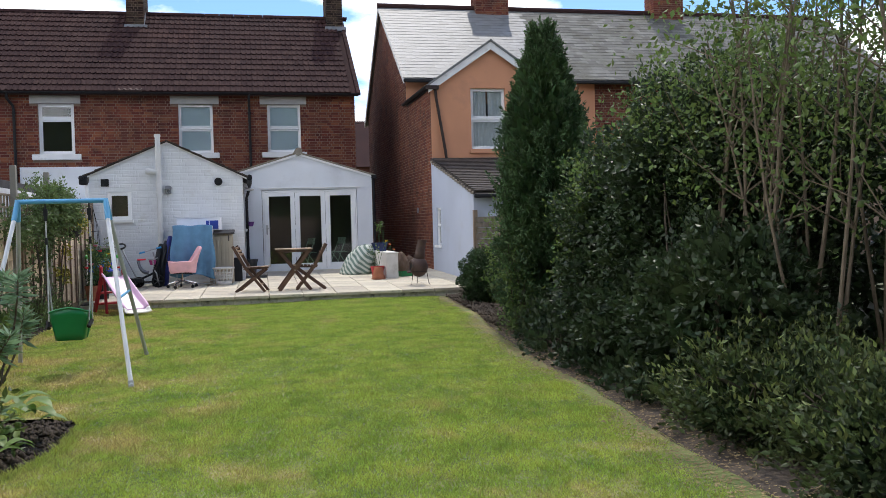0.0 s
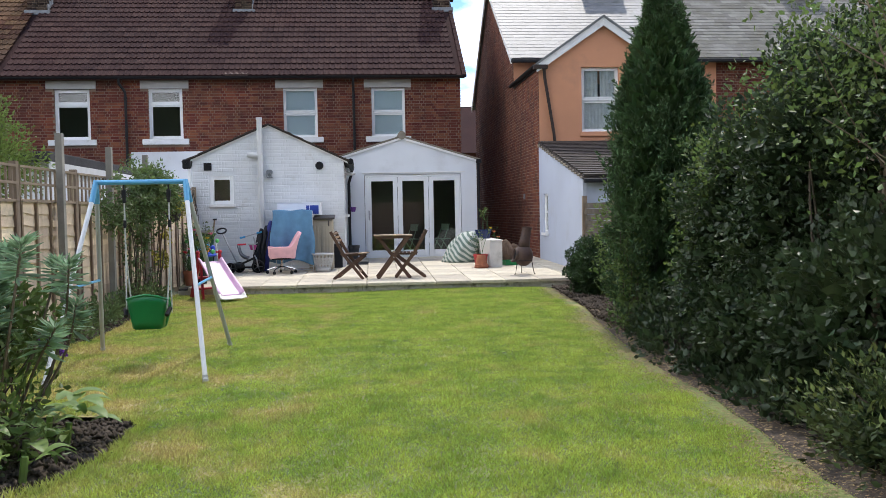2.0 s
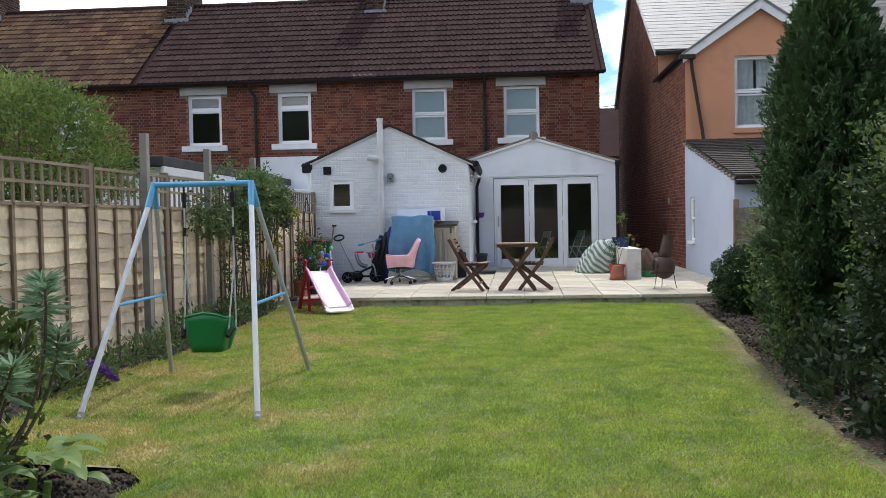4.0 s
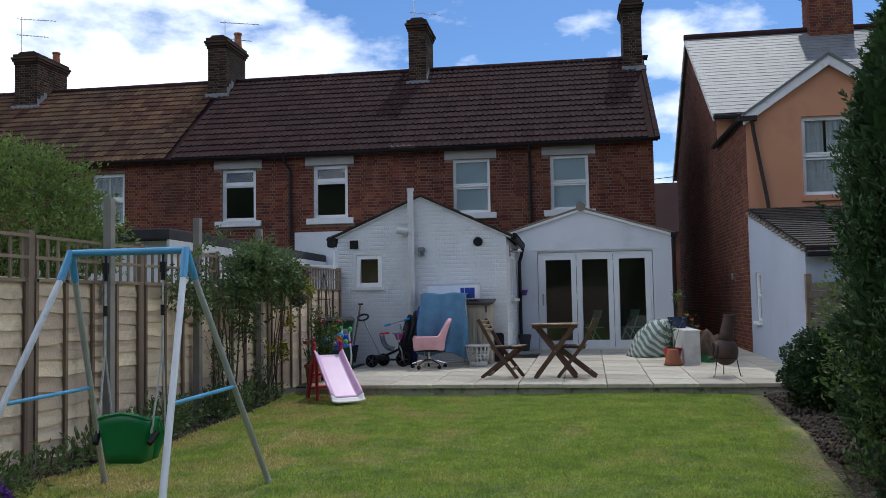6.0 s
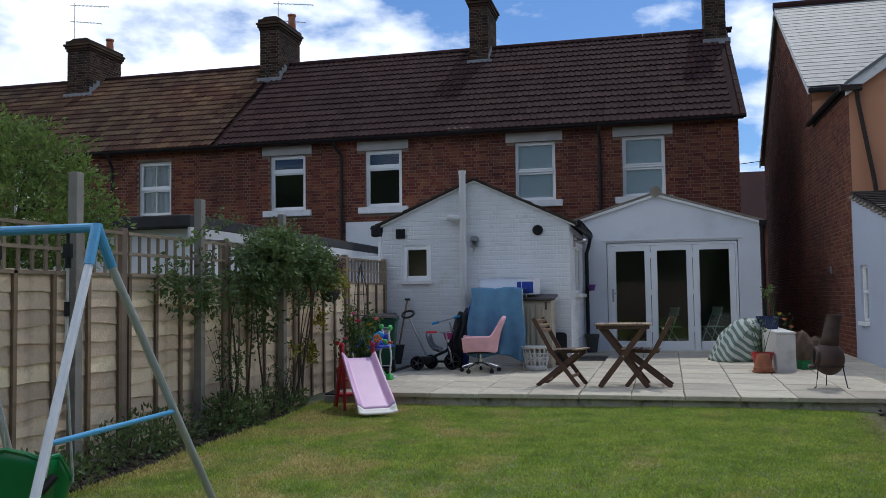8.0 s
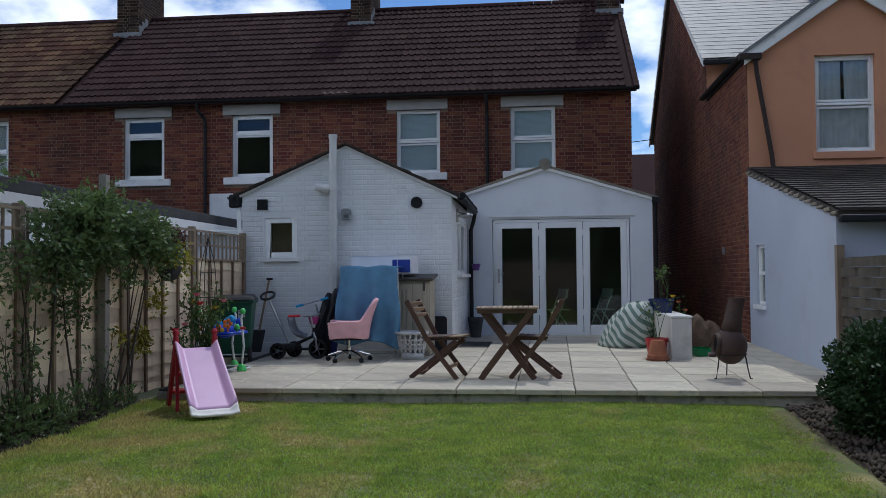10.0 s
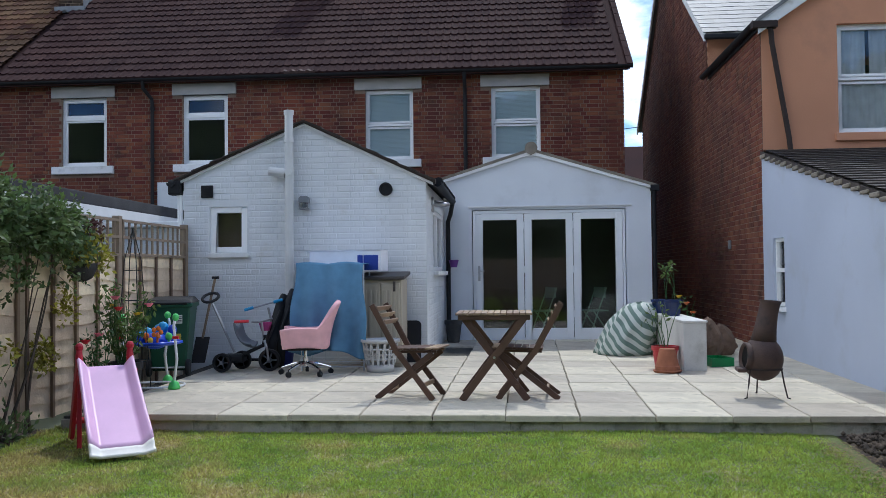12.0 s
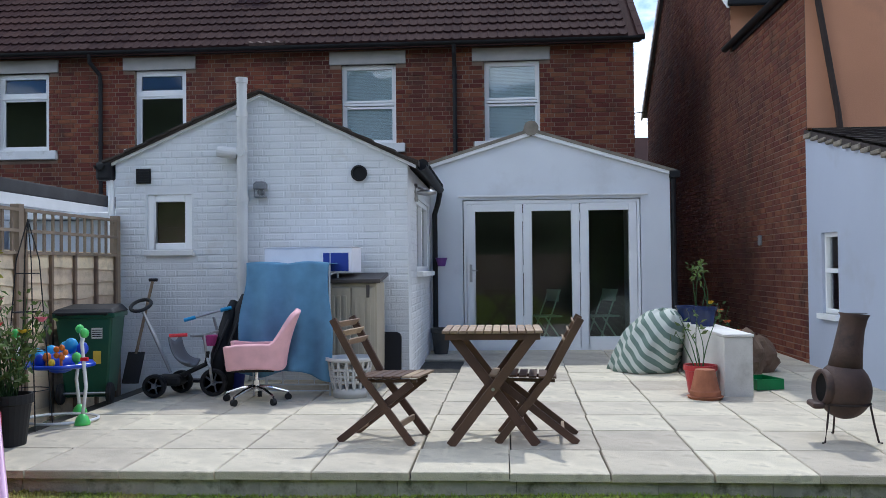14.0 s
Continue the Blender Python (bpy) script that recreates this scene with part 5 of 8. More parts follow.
part("bolt", Geo().tube([(0, -0.29, 0.385), (0, -0.24, 0.385)], 0.012, 8), M_METAL, tb)


def chair(x, y, rz, label):
    c = thing("folding_chair", x, y, patio_z(y), rz, label, "chair", "chairs at the bistro table")
    for s in (-1, 1):
        part("back_leg", Geo().beam((0.28, s * 0.19, 0.0), (-0.05, s * 0.19, 0.42), 0.052, 0.026, (0, 1, 0)).beam((-0.05, s * 0.19, 0.41), (-0.3, s * 0.19, 0.86), 0.052, 0.026, (0, 1, 0)), M_TEAK, c, bevel=0.003)
        part("front_leg", Geo().beam((-0.27, s * 0.16, 0.0), (0.27, s * 0.16, 0.42), 0.052, 0.026, (0, 1, 0)), M_TEAK, c, bevel=0.003)
        part("seat_rail", Geo().beam((-0.12, s * 0.135, 0.425), (0.3, s * 0.135, 0.435), 0.022, 0.035, (0, 1, 0)), M_TEAK, c, bevel=0.003)
    for k in range(7):
        a = -0.13 + 0.068 * k
        part("seat_slat", Geo().box(a, a + 0.055, -0.2, 0.2, 0.447 + 0.002 * k, 0.462 + 0.002 * k), M_SLATTOP if k > 4 else M_TEAK, c, bevel=0.003)
    for k in range(3):
        z = 0.7 + 0.062 * k
        x0 = -0.05 - 0.25 * (z - 0.41) / 0.45
        part("back_slat", Geo().beam((x0 + 0.025, -0.2, z), (x0 + 0.025, 0.2, z), 0.012, 0.048, (0.49, 0, 0.87)), M_SLATTOP, c, bevel=0.003)
    for p in ((0.18, 0.13), (-0.17, 0.08)):
        part("stretcher", Geo().beam((p[0], -0.17, p[1]), (p[0], 0.17, p[1]), 0.022, 0.04), M_SLATTOP, c, bevel=0.003)
    return c


chair(0.56, 16.88, -11, "brown folding wooden chair with slatted seat, turned to the table")
chair(1.67, 16.9, 177, "brown folding wooden chair tucked beside the table")

# ---- pink office chair ----
M_PINKF = mat("pink_fabric", (0.74, 0.42, 0.45), 0.85, 0.08, 8, 160, 0.3)
M_CHROME = mat("chrome", (0.7, 0.7, 0.72), 0.15, 0.05, 8, 60, 0.0, metal=1)
oc = thing("office_chair", -0.80, 18.42, patio_z(18.42), 8, "pink padded swivel chair on chrome base", "chair")


def smooth(a, b, t):
    t = min(1, max(0, (t - a) / (b - a)))
    return t * t * (3 - 2 * t)


def shell(u, v):
    a = radians(-150 + 300 * u)
    back = smooth(0.35, 0.95, math.cos(a))
    top = 0.22 + 0.29 * back
    z = 0.31 + top * v
    flare = 1 + 0.12 * v + 0.08 * back * v
    rx, ry = 0.24, 0.25
    c, s = math.cos(a), math.sin(a)
    x = math.copysign(abs(c) ** 0.6, c) * rx
    y = math.copysign(abs(s) ** 0.6, s) * ry
    return (x * flare + 0.09 * back * v * v, y * (1 + 0.1 * v), z + 0.01 * math.sin(3 * a))


part("shell", Geo().sheet(shell, 44, 10), M_PINKF, oc, "pink fabric back and arms", bevel=0.02, smooth=True, solid=0.05)
part("seat_cushion", Geo().box(-0.25, 0.2, -0.22, 0.22, 0.315, 0.43), M_PINKF, oc, bevel=0.04)
part("seat_pan", Geo().box(-0.2, 0.18, -0.18, 0.18, 0.285, 0.32), M_BLACK, oc, bevel=0.01)
part("gas_lift", Geo().tube([(0, 0, 0.1), (0, 0, 0.2)], 0.03, 12).tube([(0, 0, 0.2), (0, 0, 0.3)], 0.018, 12), M_CHROME, oc)
for k in range(5):
    a = radians(72 * k + 20)
    c, s = math.cos(a), math.sin(a)
    part("base_arm", Geo().tube([(0, 0, 0.14), (0.14 * c, 0.14 * s, 0.12), (0.29 * c, 0.29 * s, 0.075)], [0.022, 0.018, 0.012], 8), M_CHROME, oc)
    p = part("caster", Geo().tube([(0.29 * c - 0.018 * s, 0.29 * s + 0.018 * c, 0.03), (0.29 * c + 0.018 * s, 0.29 * s - 0.018 * c, 0.03)], 0.03, 14).tube([(0.29 * c, 0.29 * s, 0.04), (0.29 * c, 0.29 * s, 0.08)], 0.008, 8), M_BLACK, oc)

# ---- clothes airer with towel, box, storage shed ----
M_AIRER = mat("white_wire", (0.6, 0.62, 0.65), 0.4, 0.05, 5, 40, 0.0)
M_TOWEL = mat("blue_towel", (0.12, 0.265, 0.42), 0.95, 0.12, 7, 220, 0.5)
ar = based("clothes_airer", -0.6, 19.0, patio_z(19), label="white wire clothes airer under a blue towel", category="airer")
for y in (18.78, 19.2):
    for x in (-0.93, -0.2):
        part("leg", Geo().tube([(x, y, patio_z(y)), (x, y, 1.42)], 0.01, 8), M_AIRER, ar)
    for z in (0.24, 0.3, 0.42, 0.6, 0.9, 1.2, 1.42):
        part("rail", Geo().tube([(-0.93, y, z), (-0.2, y, z)], 0.007, 6), M_AIRER, ar)
for x in (-0.8, -0.65, -0.5, -0.35):
    part("bar", Geo().tube([(x, 18.78, 0.3), (x, 18.78, 0.62)], 0.006, 6).tube([(x, 18.78, 1.42), (x, 19.2, 1.42)], 0.006, 6), M_AIRER, ar)


def towel_pt(u, v):
    if v < 0.2:
        y, z = 19.22 - 0.44 * v / 0.2, 1.445
    else:
        k = (v - 0.2) / 0.8
        y, z = 18.77 - 0.07 * k - 0.02 * math.sin(k * 5), 1.445 - 1.02 * k
    k = max(0, (v - 0.2) / 0.8)
    x0, x1 = -0.99 - 0.08 * k, -0.2 + 0.06 * k
    fold = 0.045 * k ** 0.6 * math.sin(u * 17 + 2.5 * k * (u - 0.3)) + 0.03 * k * math.sin(u * 7 + 5 * k + 1) - 0.05 * k * math.exp(-((u - 0.25 - 0.3 * k) / 0.08) ** 2)
    return (x0 + (x1 - x0) * u + 0.015 * math.sin(k * 9 + u * 3), y + fold, z - 0.045 * math.sin(u * 8) * k + 0.01 * math.sin(u * 11) * (1 - k) - 0.05 * u * k)


mono("towel", Geo().sheet(towel_pt, 50, 50), M_TOWEL, "blue cotton towel draped over the clothes airer", "towel", smooth=True, solid=0.006)
M_CARTON = mat("white_carton", (0.86, 0.85, 0.9), 0.6, 0.04, 5, 60, 0.05)
M_BLUEPRINT = mat("blue_print", (0.02, 0.05, 0.32), 0.5, 0.1, 5, 60, 0.0)
bx = thing("carton", -0.43, 19.4, 1.505, -3, "long white carton with blue printed panels", "box")
part("body", Geo().box(-0.5, 0.39, -0.21, 0.21, -0.16, 0.09), M_CARTON, bx, bevel=0.006)
for a, b in ((0.1, 0.165), (0.175, 0.355)):
    part("print", Geo().box(a, b, -0.214, -0.209, -0.145, 0.035), M_BLUEPRINT, bx, "dark blue printed panel")
part("flap", Geo().box(-0.515, 0.405, -0.22, 0.22, 0.09, 0.097), M_CARTON, bx, bevel=0.002)
M_BEIGE = mat("beige_resin", (0.42, 0.37, 0.285), 0.6, 0.06, 4, 60, 0.08)
M_LID = mat("dark_brown_lid", (0.06, 0.05, 0.045), 0.55, 0.15, 5, 60, 0.1)
sd = based("storage_shed", 0.03, 19.4, patio_z(19.4), label="beige plastic storage box with dark lid", category="storage box")
pz = patio_z(19.3)
part("body", Geo().box(-0.3, 0.2, 19.12, 19.66, pz, 1.24), M_BEIGE, sd, bevel=0.01)
for a, b in ((-0.28, -0.06), (-0.045, 0.18)):
    d_ = part("door", Geo().box(a, b, 19.1, 19.12, pz + 0.05, 1.2), M_BEIGE, sd, bevel=0.006)
    d_["world_origin"] = sd["world_origin"]
    for k in range(3):
        x = a + 0.03 + 0.06 * k
        part("rib", Geo().box(x, x + 0.035, 19.09, 19.1, pz + 0.12, 1.12), M_BEIGE, d_, bevel=0.003)
part("hinge", Geo().box(0.1, 0.13, 19.085, 19.105, 1.1, 1.22), M_LID, sd)
g = Geo().add([(-0.33, 19.07, 1.24), (0.24, 19.07, 1.24), (0.24, 19.7, 1.3), (-0.33, 19.7, 1.3), (-0.33, 19.07, 1.28), (0.24, 19.07, 1.28), (0.24, 19.7, 1.34), (-0.33, 19.7, 1.34)],
          ((3, 2, 1, 0), (4, 5, 6, 7), (0, 1, 5, 4), (1, 2, 6, 5), (2, 3, 7, 6), (3, 0, 4, 7)))
part("lid", g, M_LID, sd, "dark brown lid", bevel=0.008)
# laundry basket
M_BASKET = mat("grey_basket_plastic", (0.5, 0.5, 0.49), 0.5, 0.05, 6, 40, 0.03)
bk = thing("laundry_basket", 0.0, 18.72, patio_z(18.72), 0, "pale grey plastic laundry basket with cut-outs", "basket")
part("rim", Geo().lathe([(0.2, 0.33), (0.225, 0.34), (0.225, 0.37), (0.2, 0.37), (0.195, 0.33)], 28), M_BASKET, bk, smooth=True)
part("base", Geo().lathe([(0.155, 0.0), (0.16, 0.09), (0.15, 0.09), (0.145, 0.02), (0.0001, 0.02)], 28), M_BASKET, bk, smooth=True)
g = Geo()
for k in range(16):
    a = 2 * math.pi * k / 16
    for da in (-0.09, 0.09):
        g.tube([(0.158 * math.cos(a), 0.158 * math.sin(a), 0.08), (0.18 * math.cos(a + da), 0.18 * math.sin(a + da), 0.2), (0.2 * math.cos(a), 0.2 * math.sin(a), 0.34)], 0.011, 5)
part("lattice", g, M_BASKET, bk)
for z, r in ((0.15, 0.167), (0.2, 0.177), (0.26, 0.187)):
    part("hoop", Geo().tube([(r * math.cos(2 * math.pi * k / 28), r * math.sin(2 * math.pi * k / 28), z) for k in range(29)], 0.012, 5, False), M_BASKET, bk)


def rounded_board(w, h, r, m):
    """A thin upright board with round corners."""
    pts = []
    for cx_, cz_, a0 in ((w / 2 - r, h - r, 0), (-w / 2 + r, h - r, 90), (-w / 2 + r * 0.5, r * 0.5, 180), (w / 2 - r * 0.5, r * 0.5, 270)):
        q = r if cz_ > r else r * 0.5
        pts += [(cx_ + q * math.cos(radians(a0 + 18 * k)), cz_ + q * math.sin(radians(a0 + 18 * k))) for k in range(6)]
    g = Geo().prism(pts, -0.012, 0.012, "y")
    g.v = [tuple(m @ Vector(p)) for p in g.v]
    return g


mono("black_tray", rounded_board(0.27, 0.52, 0.06, Matrix.Translation((0.24, 19.6, patio_z(19.6))) @ Matrix.Rotation(radians(-8), 4, "X")), M_BLACK, "black plastic tray leaning on the wall", "tray", bevel=0.004)

# ---- wheelie bin ----
M_BINGREEN = mat("bin_green", (0.006, 0.06, 0.032), 0.45, 0.12, 4, 50, 0.05)
wb = thing("wheelie_bin", -2.37, 18.5, patio_z(18.5), 12, "dark green wheeled bin with black lid", "bin")
g = Geo().add([(-0.2, -0.22, 0.06), (0.2, -0.22, 0.06), (0.2, 0.2, 0.06), (-0.2, 0.2, 0.06), (-0.27, -0.3, 0.85), (0.27, -0.3, 0.85), (0.27, 0.27, 0.85), (-0.27, 0.27, 0.85)],
              ((3, 2, 1, 0), (4, 5, 6, 7), (0, 1, 5, 4), (1, 2, 6, 5), (2, 3, 7, 6), (3, 0, 4, 7)))
wb.scale = (0.92, 0.92, 0.95)
part("body", g, M_BINGREEN, wb, bevel=0.02)
part("rim", Geo().box(-0.29, 0.29, -0.32, 0.29, 0.81, 0.86), M_BINGREEN, wb, bevel=0.012)
g = Geo().add([(-0.3, -0.33, 0.86), (0.3, -0.33, 0.86), (0.3, 0.3, 0.86), (-0.3, 0.3, 0.86), (-0.26, -0.28, 0.9), (0.26, -0.28, 0.9), (0.24, 0.24, 0.93), (-0.24, 0.24, 0.93)],
              ((3, 2, 1, 0), (4, 5, 6, 7), (0, 1, 5, 4), (1, 2, 6, 5), (2, 3, 7, 6), (3, 0, 4, 7)))
part("lid", g, M_BLACK, wb, bevel=0.012)
part("handle", Geo().tube([(-0.24, -0.37, 0.86), (0.24, -0.37, 0.86)], 0.016, 10).tube([(-0.2, -0.37, 0.86), (-0.2, -0.3, 0.84)], 0.014, 8).tube([(0.2, -0.37, 0.86), (0.2, -0.3, 0.84)], 0.014, 8), M_BLACK, wb)
for s in (-1, 1):
    w_ = part("wheel", Geo().lathe([(0.04, -0.025), (0.09, -0.025), (0.1, -0.015), (0.1, 0.015), (0.09, 0.025), (0.04, 0.025)], 22, Matrix.Translation((s * 0.23, -0.24, 0.1)) @ Matrix.Rotation(radians(90), 4, "Y")), M_BLACK, wb)
part("axle", Geo().tube([(-0.24, -0.24, 0.1), (0.24, -0.24, 0.1)], 0.012, 8), M_METAL, wb)
M_STICK = mat("white_sticker", (0.55, 0.56, 0.54), 0.6, 0.05, 8, 40, 0)
M_YSTICK = mat("yellow_sticker", (0.55, 0.38, 0.04), 0.6, 0.08, 8, 40, 0)
part("sticker", Geo().box(0.07, 0.17, -0.293, -0.287, 0.62, 0.72), M_STICK, wb)
part("sticker", Geo().box(0.08, 0.15, -0.272, -0.264, 0.38, 0.5), M_YSTICK, wb)
for k in range(4):
    part("print_bar", Geo().box(0.075, 0.165, -0.296, -0.292, 0.635 + 0.02 * k, 0.643 + 0.02 * k), M_BLACK, wb)

# ---- baby activity table ----
M_TBLUE = mat("toy_blue", (0.01, 0.055, 0.5), 0.3, 0.08, 6, 40, 0)
M_TCYAN = mat("toy_light_blue", (0.03, 0.3, 0.6), 0.3, 0.08, 6, 40, 0)
M_TGREEN = mat("toy_green", (0.1, 0.55, 0.12), 0.3, 0.08, 6, 40, 0)
M_TORANGE = mat("toy_orange", (0.75, 0.2, 0.02), 0.3, 0.08, 6, 40, 0)
M_TYEL = mat("toy_yellow", (0.75, 0.5, 0.03), 0.3, 0.08, 6, 40, 0)
M_TRED = mat("toy_red", (0.6, 0.02, 0.03), 0.3, 0.08, 6, 40, 0)
tz = patio_z(17.45)
at_ = based("activity_table", -2.18, 17.45, tz, label="blue toy activity table on white legs with green feet", category="toy")
cx, cy = -2.15, 17.5


def tray(u, v):
    a = 2 * math.pi * u
    r = (0.27 + 0.02 * math.cos(6 * a)) * (0.2 + 0.8 * v)
    return (cx + r * math.cos(a), cy + r * math.sin(a), tz + 0.43 + 0.03 * v * v)


part("tray", Geo().sheet(tray, 48, 5), M_TBLUE, at_, "blue lobed tray", smooth=True, solid=0.025)
part("dome", Geo().ball((cx, cy, tz + 0.47), (0.13, 0.13, 0.085), 18), M_TBLUE, at_, smooth=True)
for a, r, z, s, m_ in ((200, 0.17, 0.52, 0.07, M_TCYAN), (232, 0.16, 0.5, 0.05, M_TBLUE), (255, 0.14, 0.53, 0.035, M_TORANGE), (300, 0.19, 0.57, 0.05, M_TORANGE), (335, 0.2, 0.52, 0.04, M_TGREEN), (20, 0.17, 0.58, 0.05, M_TBLUE), (90, 0.12, 0.56, 0.075, M_TCYAN), (140, 0.17, 0.53, 0.07, M_TCYAN), (170, 0.2, 0.49, 0.045, M_TGREEN), (280, 0.2, 0.49, 0.03, M_TYEL), (60, 0.1, 0.6, 0.06, M_TCYAN)):
    c_ = Vector((cx + r * math.cos(radians(a)), cy + r * math.sin(radians(a)), tz + z))
    g = Geo().tube([(c_.x, c_.y, tz + 0.44), c_], 0.012, 6)
    if m_ is M_TORANGE and s > 0.04:
        for k in range(5):
            b = 2 * math.pi * k / 5
            g.ball(c_ + Vector((0.04 * math.cos(b), -0.01, 0.04 * math.sin(b))), (0.026, 0.014, 0.026), 8)
    else:
        g.ball(c_, (s, s * 0.8, s * 1.1), 10)
    part("toy", g, m_, at_, smooth=True)
for sx, sy in ((-0.24, -0.16), (0.25, -0.14), (0.0, 0.3)):
    f = Vector((cx + sx * 1.05, cy + sy * 1.1, tz))
    k = Vector((cx + sx * 1.12, cy + sy * 1.1, tz + 0.72))
    part("leg", Geo().tube([f + Vector((0, 0, 0.05)), f + Vector((0.03 * (1 if sx > 0 else -1), 0, 0.3)), k - Vector((0.02 if sx > 0 else -0.02, 0, 0.08)), k], 0.014, 8), M_SWHITE, at_, smooth=True)
    part("knob", Geo().ball(k, (0.035, 0.035, 0.04), 12), M_TGREEN, at_, smooth=True)
    part("foot", Geo().lathe([(0.06, 0), (0.06, 0.02), (0.045, 0.06), (0.02, 0.085), (0.0001, 0.09)], 16, Matrix.Translation(f)), M_TGREEN, at_, smooth=True)
    part("clip", Geo().box(k.x - 0.03, k.x + 0.03, k.y - 0.015, k.y + 0.015, tz + 0.5, tz + 0.53), M_TRED, at_, bevel=0.005)
part("floor_ring", Geo().tube([(cx + 0.3 * math.cos(2 * math.pi * k / 24), cy + 0.25 * math.sin(2 * math.pi * k / 24), tz + 0.02) for k in range(25)], 0.012, 6, False), M_SWHITE, at_)


# ---- trike, scooter, folded chairs, spade ----
M_SEATGREY = mat("grey_seat_plastic", (0.13, 0.14, 0.16), 0.5, 0.1, 6, 40, 0.03)


def wheel(parent, c, r, w, axis="Y", m_=None):
    mx = Matrix.Translation(c) @ Matrix.Rotation(radians(90), 4, "X" if axis == "Y" else "Y")
    t = part("wheel", Geo().lathe([(r * 0.72, -w / 2), (r * 0.95, -w / 2), (r, -w / 4), (r, w / 4), (r * 0.95, w / 2), (r * 0.72, w / 2), (r * 0.7, 0), (r * 0.72, -w / 2)], 24, mx), M_BLACK, parent)
    g = Geo().lathe([(0.001, -w * 0.3), (r * 0.2, -w * 0.35), (r * 0.22, w * 0.35), (0.001, w * 0.3)], 12, mx)
    for k in range(5):
        a = 2 * math.pi * k / 5
        p = mx @ Vector((r * 0.72 * math.cos(a), r * 0.72 * math.sin(a), 0))
        g.tube([c, p], r * 0.07, 5)
    if parent.get("world_origin") is not None:
        t["world_origin"] = parent["world_origin"]
    part("rim", g, M_SEATGREY, t)


ty = 18.75
tz = patio_z(ty)
tk = based("tricycle", -1.6, ty, tz, label="child's black tricycle with long push handle", category="tricycle")
wheel(tk, Vector((-1.83, ty - 0.12, tz + 0.11)), 0.11, 0.07)
wheel(tk, Vector((-1.70, ty + 0.22, tz + 0.11)), 0.11, 0.07)
wheel(tk, Vector((-1.3, ty - 0.02, tz + 0.13)), 0.13, 0.05)
part("frame", Geo().tube([(-1.77, ty + 0.05, tz + 0.13), (-1.6, ty, tz + 0.2), (-1.38, ty, tz + 0.3), (-1.36, ty, tz + 0.42)], 0.022, 10).tube([(-1.83, ty - 0.12, tz + 0.11), (-1.7, ty + 0.22, tz + 0.11)], 0.014, 8), M_BLACK, tk)
part("fork", Geo().tube([(-1.3, ty - 0.06, tz + 0.13), (-1.32, ty - 0.06, tz + 0.28), (-1.37, ty, tz + 0.36), (-1.4, ty, tz + 0.58)], 0.014, 8), M_METAL, tk)
part("handlebar", Geo().tube([(-1.45, ty - 0.2, tz + 0.58), (-1.41, ty, tz + 0.57), (-1.32, ty + 0.18, tz + 0.6)], 0.011, 8), M_METAL, tk)
part("grip", Geo().tube([(-1.68, ty - 0.14, tz + 0.58), (-1.52, ty - 0.1, tz + 0.585)], 0.017, 8), M_TRED, tk, "red grip")
part("seat", Geo().sheet(lambda u, v: (-1.68 + 0.2 * v - 0.04 * math.sin(v * 3), ty + (u - 0.5) * 0.3, tz + 0.28 + 0.24 * (1 - v) ** 2 + 0.05 * (2 * u - 1) ** 2), 12, 12), M_SEATGREY, tk, "grey moulded seat", smooth=True, solid=0.02)
part("push_handle", Geo().tube([(-1.72, ty, tz + 0.22), (-1.86, ty, tz + 0.52), (-1.98, ty - 0.02, tz + 0.8)], 0.014, 10), M_METAL, tk)
part("push_rail", Geo().tube([(-1.75, ty + 0.05, tz + 0.25), (-1.93, ty + 0.05, tz + 0.66)], 0.01, 8), M_METAL, tk)
part("handle_loop", Geo().tube([(-2.0 + 0.09 * math.cos(2 * math.pi * k / 20), ty - 0.02 + 0.11 * math.sin(2 * math.pi * k / 20), tz + 0.86 + 0.05 * math.sin(2 * math.pi * k / 20)) for k in range(21)], 0.017, 8, False), M_BLACK, tk)
part("pedal_box", Geo().box(-1.85, -1.6, ty - 0.08, ty + 0.12, tz + 0.1, tz + 0.2), M_BLACK, tk, bevel=0.03)
M_PINKTOY = mat("magenta_plastic", (0.5, 0.06, 0.25), 0.4, 0.1, 6, 40, 0)
kb = based("scooter", -1.45, 19.1, patio_z(19.1), label="child's scooter with blue grips and pink basket", category="scooter")
sz = patio_z(19.1)
wheel(kb, Vector((-1.25, 19.1, sz + 0.08)), 0.08, 0.03)
wheel(kb, Vector((-1.72, 19.12, sz + 0.08)), 0.08, 0.03)
part("deck", Geo().box(-1.7, -1.32, 19.05, 19.17, sz + 0.08, sz + 0.11), M_BLACK, kb, bevel=0.01)
part("stem", Geo().tube([(-1.27, 19.1, sz + 0.1), (-1.42, 19.1, sz + 0.72)], 0.014, 8), M_METAL, kb)
part("bar", Geo().tube([(-1.66, 19.0, sz + 0.7), (-1.3, 19.15, sz + 0.8)], 0.011, 8), M_METAL, kb)
for a, b in (((-1.68, 18.99, sz + 0.695), (-1.58, 19.03, sz + 0.722)), ((-1.36, 19.12, sz + 0.783), (-1.26, 19.16, sz + 0.81))):
    part("grip", Geo().tube([a, b], 0.019, 8), M_TCYAN, kb, "light blue grip")
part("basket", Geo().lathe([(0.05, 0), (0.08, 0.1), (0.075, 0.1), (0.045, 0.005)], 14, Matrix.Translation((-1.42, 18.98, sz + 0.45))), M_PINKTOY, kb, "magenta basket")
fz = patio_z(19.4)
